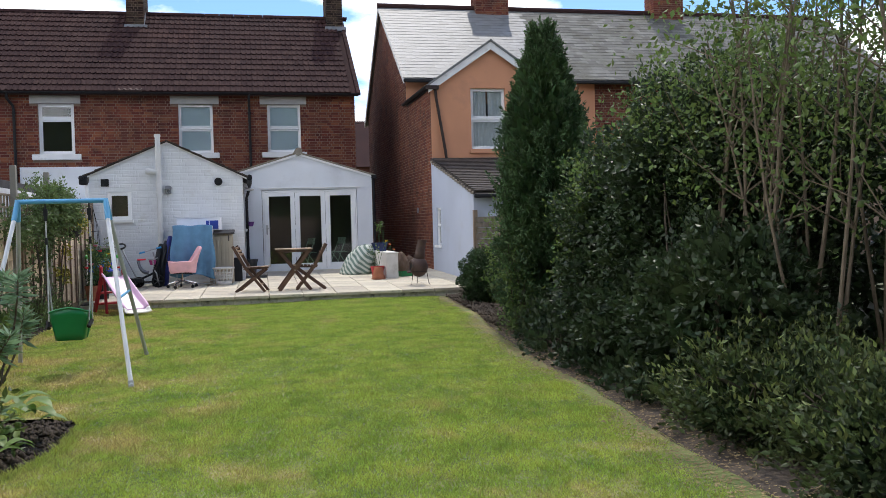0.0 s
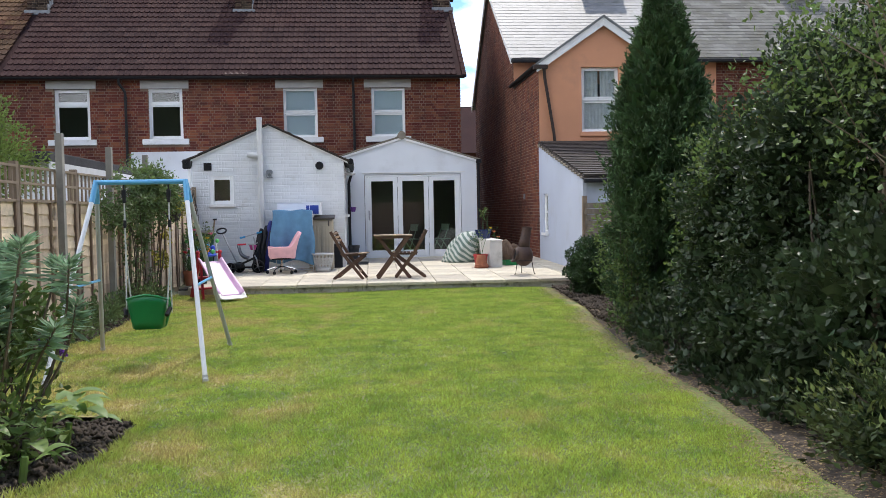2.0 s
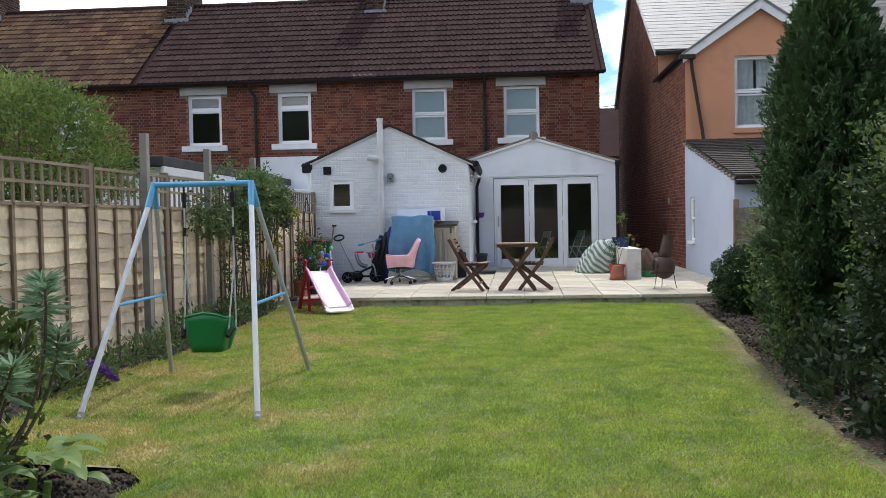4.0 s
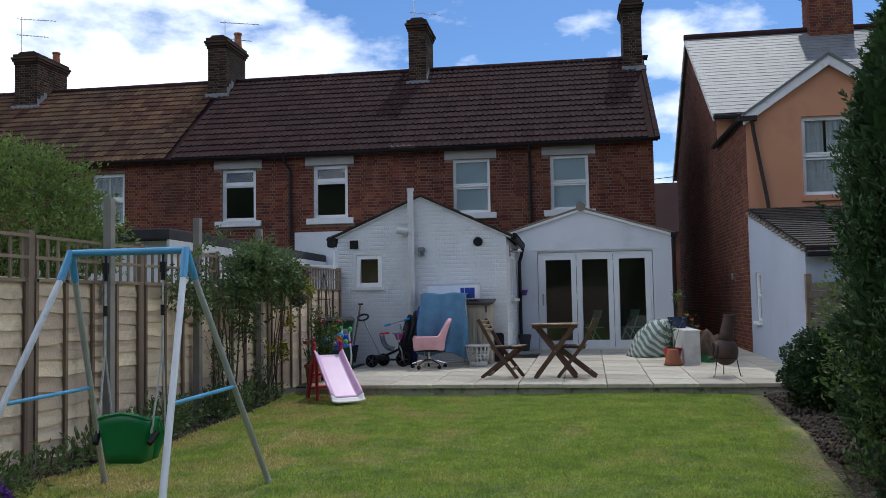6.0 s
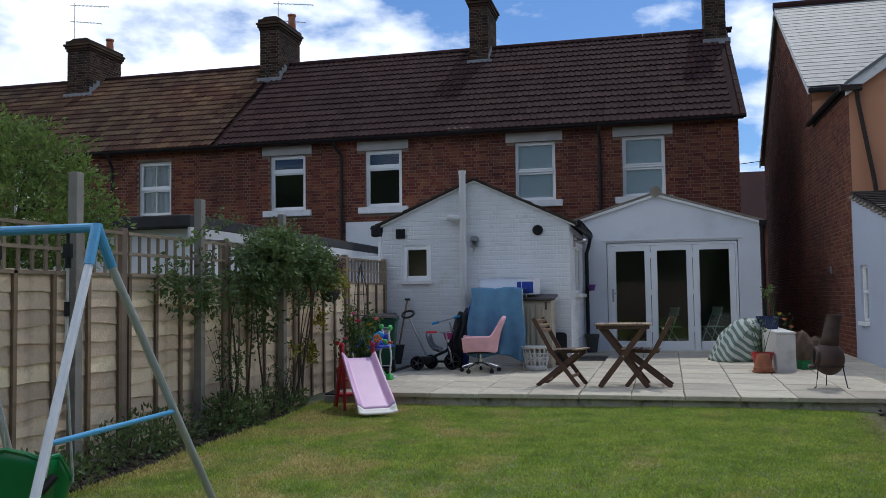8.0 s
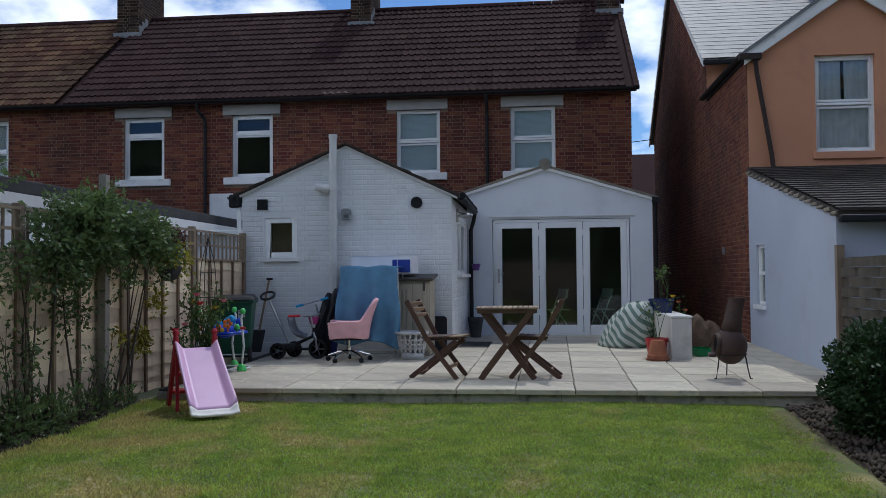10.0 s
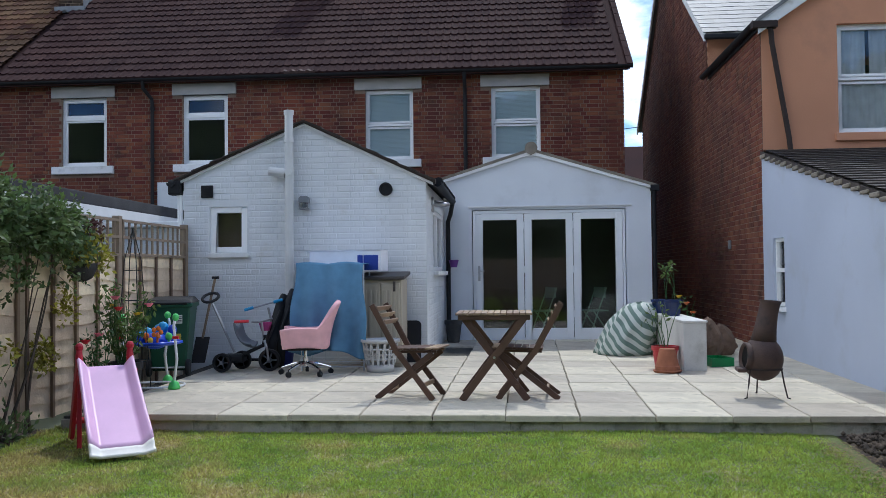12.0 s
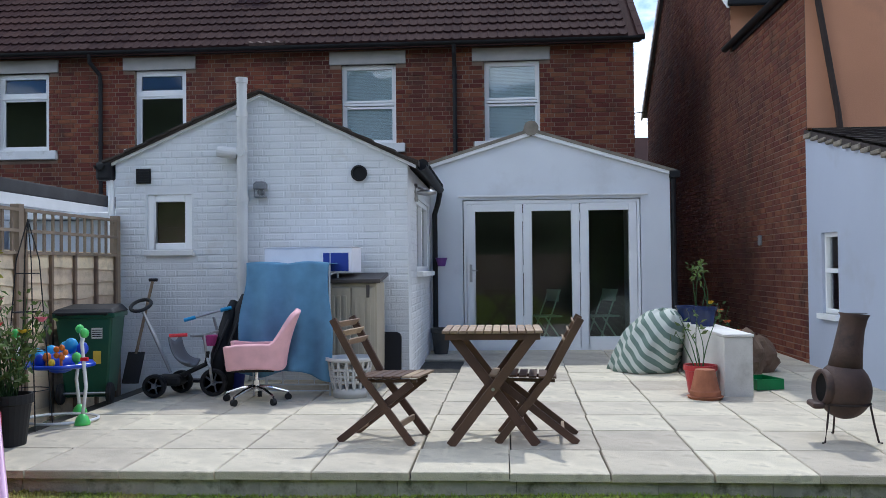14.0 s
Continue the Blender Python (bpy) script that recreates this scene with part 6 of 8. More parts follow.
for k, (x, m_, lb, ht) in enumerate(((-1.26, M_BLACK, "black folded camping chair leaning on the wall", 0.86), (-1.16, M_BLACK, "black folded camping chair leaning on the wall", 0.92), (-1.08, M_TBLUE, "blue rolled bag leaning on the wall", 1.02))):
    c_ = thing("folded_chair" if k < 2 else "rolled_bag", x - 0.06, 19.0 + 0.05 * k, patio_z(19.3), 0, lb, "folded chair" if k < 2 else "bag")
    part("cover", Geo().tube([(-0.06, 0, 0.0), (-0.03, 0.05, ht * 0.4), (0.03, 0.2, ht * 0.85), (0.05, 0.28, ht)], [0.07, 0.085, 0.07, 0.04], 10), m_ if k < 2 else mat("navy_bag", (0.012, 0.02, 0.16), 0.7, 0.2, 6, 60, 0.2), c_, smooth=True)
    part("strap", Geo().tube([(-0.1, -0.05, 0.2), (-0.02, -0.04, ht * 0.5), (0.05, 0.1, ht * 0.8)], 0.012, 6), M_DGREY, c_)
sp = thing("spade", -2.36, 19.45, patio_z(19.4), 0, "garden spade leaning on the white wall", "spade")
part("shaft", Geo().tube([(0.0, 0, 0.32), (0.07, 0.26, 1.06)], 0.016, 8), M_BATTEN, sp)
part("grip", Geo().tube([(0.03, 0.27, 1.08), (0.12, 0.27, 1.08)], 0.018, 8), M_BLACK, sp)
part("blade", Geo().sheet(lambda u, v: (-0.09 + 0.18 * u - 0.05 * (1 - v), -0.05 + 0.05 * v + 0.02 * (2 * u - 1) ** 2, 0.02 + 0.32 * v), 8, 6), M_DGREY, sp, solid=0.006)

# ---- pots and planters ----
M_BLUEPOT = mat("blue_glazed_pot", (0.012, 0.025, 0.09), 0.25, 0.2, 6, 60, 0.02)
M_REDPOT = mat("red_plastic_pot", (0.4, 0.02, 0.025), 0.4, 0.1, 6, 60, 0.02)
M_PURPLE = mat("purple_plastic", (0.12, 0.03, 0.22), 0.4, 0.1, 6, 40, 0)
M_URN = mat("dark_stone_pot", (0.06, 0.058, 0.055), 0.8, 0.2, 8, 60, 0.3)


def pot(x, y, z, r0, r1, h, m_, label, name="plant_pot", group="", soil=True):
    p = thing(name, x, y, z, 0, label, "plant pot", group)
    part("body", Geo().lathe([(r0, 0), (r1 * 0.97, h * 0.8), (r1 * 1.06, h * 0.82), (r1 * 1.06, h), (r1 * 0.95, h), (r1 * 0.9, h * 0.8)], 24), m_, p, smooth=False)
    if soil:
        part("compost", Geo().lathe([(0.001, h * 0.86), (r1 * 0.9, h * 0.84), (r1 * 0.9, h * 0.8)], 18), M_SOIL, p)
    return p


pot(-2.06, 16.62, patio_z(16.6), 0.11, 0.15, 0.36, M_BLACK, "tall black plastic planter with roses")
pot(-2.16, 16.32, patio_z(16.3), 0.1, 0.13, 0.26, M_POT, "terracotta pot beside the black planter")
PLW = based("low_wall", 3.53, 19.7, patio_z(19), label="low white rendered wall on the patio", category="wall")
part("body", Geo().box(3.41, 3.67, 18.71, 20.9, 0.15, 0.73), mat("dirty_white_render", (0.6, 0.58, 0.54), 0.85, 0.1, 3, 80, 0.4, stain=(0.38, 0.36, 0.32), stain_scale=3, stain_at=0.6), PLW, bevel=0.012)
part("coping", Geo().box(3.405, 3.68, 18.70, 20.91, 0.73, 0.755), mat("pale_coping", (0.66, 0.64, 0.6), 0.8, 0.08, 3, 80, 0.3), PLW, bevel=0.006)
pot(3.5, 20.15, 0.755, 0.075, 0.115, 0.17, M_BLUEPOT, "dark blue glazed pot with a leggy seedling")
pot(3.5, 19.8, 0.755, 0.08, 0.11, 0.2, M_BLUEPOT, "dark blue glazed pot on the low wall")
pot(3.47, 20.55, 0.755, 0.08, 0.12, 0.18, M_BLUEPOT, "dark blue glazed pot on the low wall", soil=False)
pot(3.245, 18.92, patio_z(19), 0.11, 0.145, 0.26, M_REDPOT, "red plastic pot with tall green stems")
p = thing("terracotta_pot", 3.215, 18.6, patio_z(18.6), 0, "upturned worn terracotta pot on a saucer", "plant pot")
part("body", Geo().lathe([(0.135, 0.03), (0.135, 0.07), (0.125, 0.08), (0.085, 0.26), (0.0001, 0.262)], 24), M_POT, p)
part("saucer", Geo().lathe([(0.14, 0), (0.16, 0.025), (0.15, 0.028), (0.0001, 0.025)], 24), M_POT, p)
pot(0.6, 22.2, patio_z(22.2), 0.09, 0.13, 0.34, M_URN, "dark stone urn by the garden door", "urn", soil=False)
hp = thing("hanging_pot", 0.6, 22.42, 1.4, 0, "small purple pot clipped to the downpipe", "plant pot")
part("body", Geo().lathe([(0.05, 0), (0.075, 0.1), (0.08, 0.1), (0.08, 0.115), (0.065, 0.115)], 16), M_PURPLE, hp)
part("clip", Geo().box(-0.08, 0.02, 0.02, 0.04, 0.09, 0.11), M_BLACK, hp)
tr_ = thing("seed_tray", 3.88, 19.25, patio_z(19.2), 15, "green plastic seed tray", "tray")
g = Geo()
holed(g, lambda u, t, z: (u, z, t), -0.14, 0.14, -0.18, 0.18, [(-0.13, 0.13, -0.17, 0.17)], 0.0, 0.1)
part("body", g, M_GREENP, tr_)
part("base", Geo().box(-0.13, 0.13, -0.17, 0.17, 0.004, 0.02), M_GREENP, tr_)
# crumpled sacks
M_SACK = mat("brown_paper_sack", (0.16, 0.1, 0.065), 0.9, 0.2, 6, 50, 0.4)
r = random.Random(3)
for x, y, sx, sz_ in ((3.95, 19.95, 0.2, 0.52), (4.2, 20.4, 0.24, 0.4)):
    g = Geo()

    def sack(u, v):
        a = 2 * math.pi * u
        k = math.sin(math.pi * (0.12 + 0.88 * v)) ** 0.5 * (1 - 0.45 * v)
        n_ = 1 + 0.35 * noise.noise((math.cos(a) * 2 + x, math.sin(a) * 2, v * 4))
        return (x + sx * k * n_ * math.cos(a), y + 0.2 * k * n_ * math.sin(a), patio_z(y) + sz_ * v)
    g.sheet(sack, 28, 12)
    mono("paper_sack", g, M_SACK, "crumpled brown paper sack against the wall", "sack", "paper sacks", smooth=False, solid=0.004)

# striped cover
m = mat("green_white_stripe", (0.6, 0.62, 0.56), 0.9, 0.06, 5, 90, 0.3)
n_, l_ = m.node_tree.nodes, m.node_tree.links
tc_, wv = n_.new("ShaderNodeTexCoord"), n_.new("ShaderNodeTexWave")
wv.inputs["Scale"].default_value, wv.inputs["Distortion"].default_value, wv.inputs["Detail"].default_value = 3.3, 1.6, 2
mp = n_.new("ShaderNodeMapping")
mp.inputs["Rotation"].default_value = (0, radians(52), radians(20))
l_.new(tc_.outputs["Object"], mp.inputs["Vector"])
l_.new(mp.outputs["Vector"], wv.inputs["Vector"])
rp = n_.new("ShaderNodeValToRGB")
rp.color_ramp.interpolation = "CONSTANT"
rp.color_ramp.elements[0].color, rp.color_ramp.elements[1].color = (0.54, 0.56, 0.5, 1), (0.15, 0.21, 0.17, 1)
rp.color_ramp.elements[1].position = 0.5
l_.new(wv.outputs["Fac"], rp.inputs["Fac"])
l_.new(rp.outputs["Color"], n_["Principled BSDF"].inputs["Base Color"])


def cover(u, v):
    a = 2 * math.pi * u
    t = 0.5 * math.pi * v
    w = 1 + 0.12 * noise.noise((math.cos(a) * 2, math.sin(a) * 2, v * 3)) + 0.03 * math.sin(9 * a) * math.cos(t)
    w += 0.06 * noise.noise((math.cos(a) * 6, math.sin(a) * 6, v * 7))
    return (2.98 + 0.37 * w * math.cos(a) * math.cos(t) ** 0.7 + 0.24 * math.sin(t), 20.6 + 0.42 * w * math.sin(a) * math.cos(t) ** 0.7, patio_z(20.6) + 0.66 * math.sin(t) * (1 + 0.06 * noise.noise((math.cos(a) * 3, math.sin(a) * 3, 5))))


mono("striped_cover", Geo().sheet(cover, 56, 20), m, "green and white striped cloth cover over a low frame", "cover", smooth=True, solid=0.008)

# ---- chiminea ----
M_CHIMINEA = mat("burnt_clay", (0.1, 0.05, 0.034), 0.7, 0.3, 5, 60, 0.3, c2=(0.045, 0.028, 0.023), stain=(0.02, 0.017, 0.016), stain_scale=5, stain_at=0.56)
# near-black for flat discs that paint in the dark of the sooty hollow
M_HOLLOW = mat("sooty_hollow", (0.008, 0.007, 0.007), 0.95, 0.2, 6, 60, 0.1)
cz = patio_z(16.85)
ch = thing("chiminea", 3.76, 16.85, cz, 0, "dark clay chiminea on an iron stand", "chiminea")
BELLY = Matrix.Translation((0, 0, 0.33))
fr_ = Vector((-0.97, -0.1, 0.1)).normalized()


def belly(u, v):
    a = 2 * math.pi * u
    t = math.pi * (0.02 + 0.96 * v)
    p = Vector((0.178 * math.sin(t) * math.cos(a), 0.178 * math.sin(t) * math.sin(a), -0.2 * math.cos(t)))
    d = p.normalized().dot(fr_)
    if d > 0.78:
        p = p - fr_ * (d - 0.78) * 0.62
    return p + Vector((0, 0, 0.35))


part("belly", Geo().sheet(belly, 48, 26), M_CHIMINEA, ch, smooth=True)
q = fr_.to_track_quat("Z", "Y").to_matrix().to_4x4()
mm = Matrix.Translation(Vector((0, 0, 0.35)) + fr_ * 0.142) @ q
part("mouth", Geo().lathe([(0.1, -0.05), (0.128, -0.02), (0.126, 0.03), (0.104, 0.035), (0.1, -0.01)], 26, mm), M_CHIMINEA, ch, "raised clay mouth ring", smooth=True)
part("hearth", Geo().lathe([(0.104, 0.008), (0.0001, 0.008)], 22, mm), M_HOLLOW, ch, "flat sooty black disc standing for the dark opening")
part("lip", Geo().box(-0.1, 0.1, -0.03, 0.05, -0.02, 0.02, Matrix.Translation(Vector((0, 0, 0.35)) + fr_ * 0.19 + Vector((0, 0, -0.115))) @ Matrix.Rotation(math.atan2(fr_.x, -fr_.y) * -1, 4, "Z")), M_CHIMINEA, ch, bevel=0.015)
part("neck", Geo().tube([(0.01, 0, 0.5), (0.03, 0, 0.62), (0.055, 0, 0.76), (0.075, 0, 0.84), (0.078, 0, 0.87)], [0.112, 0.096, 0.086, 0.086, 0.102], 24), M_CHIMINEA, ch, smooth=True)
part("flue", Geo().lathe([(0.085, 0), (0.0001, 0.001)], 20, Matrix.Translation((0.078, 0, 0.872))), M_HOLLOW, ch)
part("ring", Geo().tube([(0.165 * math.cos(2 * math.pi * k / 28), 0.165 * math.sin(2 * math.pi * k / 28), 0.26) for k in range(29)], 0.008, 6, False), M_RUST, ch)
for a in (215, 325, 90):
    c, s = math.cos(radians(a)), math.sin(radians(a))
    part("stand_leg", Geo().tube([(0.165 * c, 0.165 * s, 0.26), (0.19 * c, 0.19 * s, 0.12), (0.215 * c, 0.215 * s, 0.012), (0.24 * c, 0.24 * s, 0.01)], 0.007, 6), M_RUST, ch)

# folding chairs inside the garden room
M_PALEG = mat("pale_green_metal", (0.35, 0.48, 0.36), 0.5, 0.1, 6, 40, 0)
for x in (2.05, 2.85):
    c_ = thing("garden_chair", x, 23.25, 0.235, 20, "pale green folding chair inside the garden room", "chair", "chairs in the garden room")
    for s in (-1, 1):
        part("leg", Geo().tube([(-0.2, s * 0.2, 0), (0.12, s * 0.2, 0.82)], 0.012, 6), M_PALEG, c_)
        part("leg", Geo().tube([(0.2, s * 0.2, 0), (-0.12, s * 0.2, 0.45)], 0.012, 6), M_PALEG, c_)
    part("seat", Geo().box(-0.2, 0.15, -0.2, 0.2, 0.43, 0.45), M_PALEG, c_)
    part("back", Geo().box(0.08, 0.1, -0.2, 0.2, 0.65, 0.82), M_PALEG, c_)

# ---- planting ----
M_HEDGE = leaf_mat("hedge_leaf", (0.05, 0.074, 0.03), (0.028, 0.048, 0.021), 0.42, 0.3)
M_HEDGE_L = leaf_mat("light_shrub_leaf", (0.15, 0.21, 0.055), (0.08, 0.125, 0.04), 0.45, 0.4)
M_LOW = leaf_mat("low_shrub_leaf", (0.095, 0.12, 0.04), (0.045, 0.068, 0.025), 0.45, 0.3, 0.45)
M_LOWTIP = leaf_mat("pale_leaf_tip", (0.21, 0.245, 0.08), (0.12, 0.155, 0.05), 0.45, 0.35, 0.35)
M_CON = leaf_mat("conifer_spray", (0.08, 0.135, 0.05), (0.04, 0.078, 0.032), 0.6, 0.15, 0.4)
M_BUSH = leaf_mat("box_leaf", (0.05, 0.09, 0.03), (0.032, 0.06, 0.022), 0.45, 0.2)
M_EUPH = leaf_mat("spurge_leaf", (0.27, 0.39, 0.23), (0.17, 0.27, 0.155), 0.5, 0.45)
M_BROAD = leaf_mat("broad_leaf", (0.33, 0.44, 0.14), (0.21, 0.31, 0.09), 0.45, 0.45)
M_CLIMB = leaf_mat("climber_leaf", (0.145, 0.2, 0.07), (0.075, 0.115, 0.045), 0.45, 0.4)
M_YELLEAF = leaf_mat("yellow_leaf", (0.38, 0.33, 0.04), (0.22, 0.22, 0.04), 0.5, 0.4)
M_TREE = leaf_mat("pale_tree_leaf", (0.2, 0.27, 0.065), (0.11, 0.165, 0.04), 0.5, 0.45)
M_ROSELEAF = leaf_mat("rose_leaf", (0.07, 0.14, 0.04), (0.04, 0.09, 0.03), 0.45, 0.35)
M_BARK = mat("grey_brown_bark", (0.15, 0.115, 0.08), 0.9, 0.25, 8, 70, 0.5)
M_DBARK = mat("dark_bark", (0.06, 0.045, 0.032), 0.9, 0.25, 8, 70, 0.5)
M_GRASS = leaf_mat("grass_blade", (0.47, 0.54, 0.105), (0.29, 0.4, 0.068), 0.6, 0.45, 0.33, 0.38, 2.6, 11)
# dry yellow patches on the lawn, on blades and ground alike
for m_ in (M_GRASS, M_LAWN):
    n_, l_ = m_.node_tree.nodes, m_.node_tree.links
    hs_ = [x for x in n_ if x.type == "HUE_SAT"][0]
    tc_ = [x for x in n_ if x.type == "TEX_COORD"][0]
    no_ = n_.new("ShaderNodeTexNoise")
    no_.inputs["Scale"].default_value, no_.inputs["Detail"].default_value, no_.inputs["Roughness"].default_value = 1.25, 6, 0.6
    mp_ = n_.new("ShaderNodeMapping")
    mp_.inputs["Scale"].default_value = (1.2, 0.9, 1)
    l_.new(tc_.outputs["Object"], mp_.inputs["Vector"])
    l_.new(mp_.outputs["Vector"], no_.inputs["Vector"])
    mr_ = n_.new("ShaderNodeMapRange")
    mr_.inputs["From Min"].default_value, mr_.inputs["From Max"].default_value, mr_.inputs["To Max"].default_value = 0.5, 0.68, 0.75
    sx_, gx_, ad_ = n_.new("ShaderNodeSeparateXYZ"), n_.new("ShaderNodeMapRange"), n_.new("ShaderNodeMath")
    l_.new(tc_.outputs["Object"], sx_.inputs[0])
    gx_.inputs["From Min"].default_value, gx_.inputs["From Max"].default_value, gx_.inputs["To Min"].default_value, gx_.inputs["To Max"].default_value = -1.6, 1.2, 0.1, -0.05
    l_.new(sx_.outputs["X"], gx_.inputs["Value"])
    l_.new(no_.outputs["Fac"], ad_.inputs[0])
    l_.new(gx_.outputs["Result"], ad_.inputs[1])
    l_.new(ad_.outputs["Value"], mr_.inputs["Value"])
    lu_ = n_.new("ShaderNodeTexNoise")
    lu_.inputs["Scale"].default_value, lu_.inputs["Detail"].default_value, lu_.inputs["Roughness"].default_value = 2.3, 7, 0.68
    l_.new(mp_.outputs["Vector"], lu_.inputs["Vector"])
    lr_ = n_.new("ShaderNodeMapRange")
    lr_.inputs["From Min"].default_value, lr_.inputs["From Max"].default_value, lr_.inputs["To Max"].default_value = 0.5, 0.66, 0.8
    l_.new(lu_.outputs["Fac"], lr_.inputs["Value"])
    lm_ = n_.new("ShaderNodeMix")
    lm_.data_type = "RGBA"
    lm_.inputs["B"].default_value = (0.21, 0.32, 0.056, 1) if m_ is M_GRASS else (0.07, 0.11, 0.03, 1)
    l_.new(lr_.outputs["Result"], lm_.inputs["Factor"])
    l_.new(hs_.inputs["Color"].links[0].from_socket, lm_.inputs["A"])
    l_.new(lm_.outputs["Result"], hs_.inputs["Color"])
    mx_ = n_.new("ShaderNodeMix")
    mx_.data_type = "RGBA"
    mx_.inputs["B"].default_value = (0.56, 0.44, 0.19, 1) if m_ is M_GRASS else (0.42, 0.32, 0.14, 1)
    l_.new(mr_.outputs["Result"], mx_.inputs["Factor"])
    src_ = hs_.inputs["Color"].links[0].from_socket
    l_.new(src_, mx_.inputs["A"])
    l_.new(mx_.outputs["Result"], hs_.inputs["Color"])

rs = np.random.RandomState(5)


def unit(a):
    return a / np.maximum(np.linalg.norm(a, axis=1, keepdims=True), 1e-9)


def leaves(pts, axis, size, wide=0.5, fold=0.25, jit=0.9, side=None):
    """Folded leaves at pts along axis: verts and triangles. size: one length each."""
    n = len(pts)
    a = unit(axis + jit * rs.normal(size=(n, 3)))
    b = unit(np.cross(a, rs.normal(size=(n, 3)) if side is None else side))
    c = np.cross(a, b)
    L = size[:, None]
    p0, p2 = pts, pts + a * L
    mid = pts + a * L * 0.45 + c * L * fold * 0.5
    p1, p3 = mid + b * L * wide * 0.5, mid - b * L * wide * 0.5
    v = np.stack([p0, p1, p2, p3], 1).reshape(-1, 3)
    i = np.arange(n)[:, None] * 4
    f = np.concatenate([i + np.array([[0, 1, 2]]), i + np.array([[0, 2, 3]])], 1).reshape(-1, 3)
    return v, f


def blob_points(blobs, n, deep=0.16, rough=0.2, freq=2.2, zmin=0.0):
    """Points in the outer layer of a union of lumpy ellipsoids, with outward directions."""
    w = np.array([(r[0] * r[1] + r[1] * r[2] + r[0] * r[2]) * (q if q else 1) for c, r, q in blobs])
    k = rs.choice(len(blobs), n, p=w / w.sum())
    C, R = np.array([b[0] for b in blobs])[k], np.array([b[1] for b in blobs])[k]
    d = unit(rs.normal(size=(n, 3)))
    ph = C.sum(1)
    lump = 1 + rough * (np.sin(d[:, 0] * freq * 3 + ph) * np.sin(d[:, 1] * freq * 3.7 + 2 * ph) + 0.6 * np.sin(d[:, 2] * freq * 5.1 + d[:, 0] * 4 + ph))
    s = lump * (1 - np.abs(rs.normal(size=n)) * deep)
    p = C + R * d * s[:, None]
    keep = p[:, 2] > zmin
    for j, (c, r, q) in enumerate(blobs):
        inn = (((p - np.array(c)) / (np.array(r) * 0.74)) ** 2).sum(1) < 1
        keep &= ~(inn & (k != j))
    return p[keep], unit(d / R)[keep]


def foliage(parent, name, blobs, n, size, material, wide=0.55, deep=0.16, rough=0.2, up=0.25, jit=0.9, zmin=0.0, label=""):
    p, d = blob_points(blobs, n, deep, rough, zmin=zmin)
    o = np.array(parent["world_origin"])
    s = size * rs.uniform(0.6, 1.25, len(p))
    v, f = leaves(p, d + np.array([0, 0, up]), s, wide, jit=jit)
    ob = bulk(name, v - o, f, material, parent)
    ob["kind"] = "stuff"
    if label:
        ob["label"] = label
    return ob


def stem(a, b, r0, r1, bend, rng, n=5):
    a, b = Vector(a), Vector(b)
    o = Vector((rng.uniform(-1, 1), rng.uniform(-1, 1), rng.uniform(-0.4, 0.4))) * bend
    return [a + (b - a) * (k / n) + o * math.sin(math.pi * k / n) for k in range(n + 1)], [r0 + (r1 - r0) * k / n for k in range(n + 1)]


# big mixed hedge
hd = based("hedge", 4.7, 7.0, 0, label="tall dense dark green mixed hedge beside the lawn", category="hedge")
HB = [((4.5, 8.15, 0.95), (0.98, 1.0, 1.32), 1.4), ((4.9, 7.3, 1.35), (1.3, 1.25, 1.45), 1.3), ((6.0, 6.1, 1.25), (1.25, 1.3, 1.35), 0.8), ((6.4, 4.6, 1.1), (1.3, 1.6, 1.35), 0.7),
      ((3.95, 7.2, 0.35), (0.55, 1.3, 0.6), 1.4), ((4.0, 6.0, 0.5), (0.6, 1.0, 0.8), 1.2), ((5.9, 2.4, 1.0), (1.6, 1.6, 1.5), 0.8), ((6.0, 0.0, 1.2), (1.6, 1.8, 1.7), 0.5)]
foliage(hd, "foliage", HB, 150000, 0.058, M_HEDGE, 0.62, 0.15, 0.16)
foliage(hd, "inner_foliage", [(c, tuple(0.78 * x for x in r), q) for c, r, q in HB], 16000, 0.16, M_HEDGE, 0.8, 0.1, 0.1)
foliage(hd, "tip_foliage", [((4.55, 8.2, 1.75), (0.9, 0.9, 0.62), 1), ((4.95, 7.4, 2.3), (1.1, 1.1, 0.6), 1), ((4.0, 8.4, 1.0), (0.5, 0.5, 1.0), 0.6)], 11000, 0.052, M_HEDGE_L, 0.6, 0.2, 0.22, label="paler new leaves on the hedge top")
rng = random.Random(8)
g = Geo()
for k in range(26):
    x, y = rng.uniform(4.0, 5.6), rng.uniform(5.8, 8.6)
    pts, rr = stem((x, y, 0), (x + rng.uniform(-0.4, 0.5), y + rng.uniform(-0.5, 0.5), rng.uniform(1.3, 2.2)), 0.02, 0.006, 0.15, rng)
    part("stem", Geo().tube(pts, rr, 6), M_DBARK, hd)

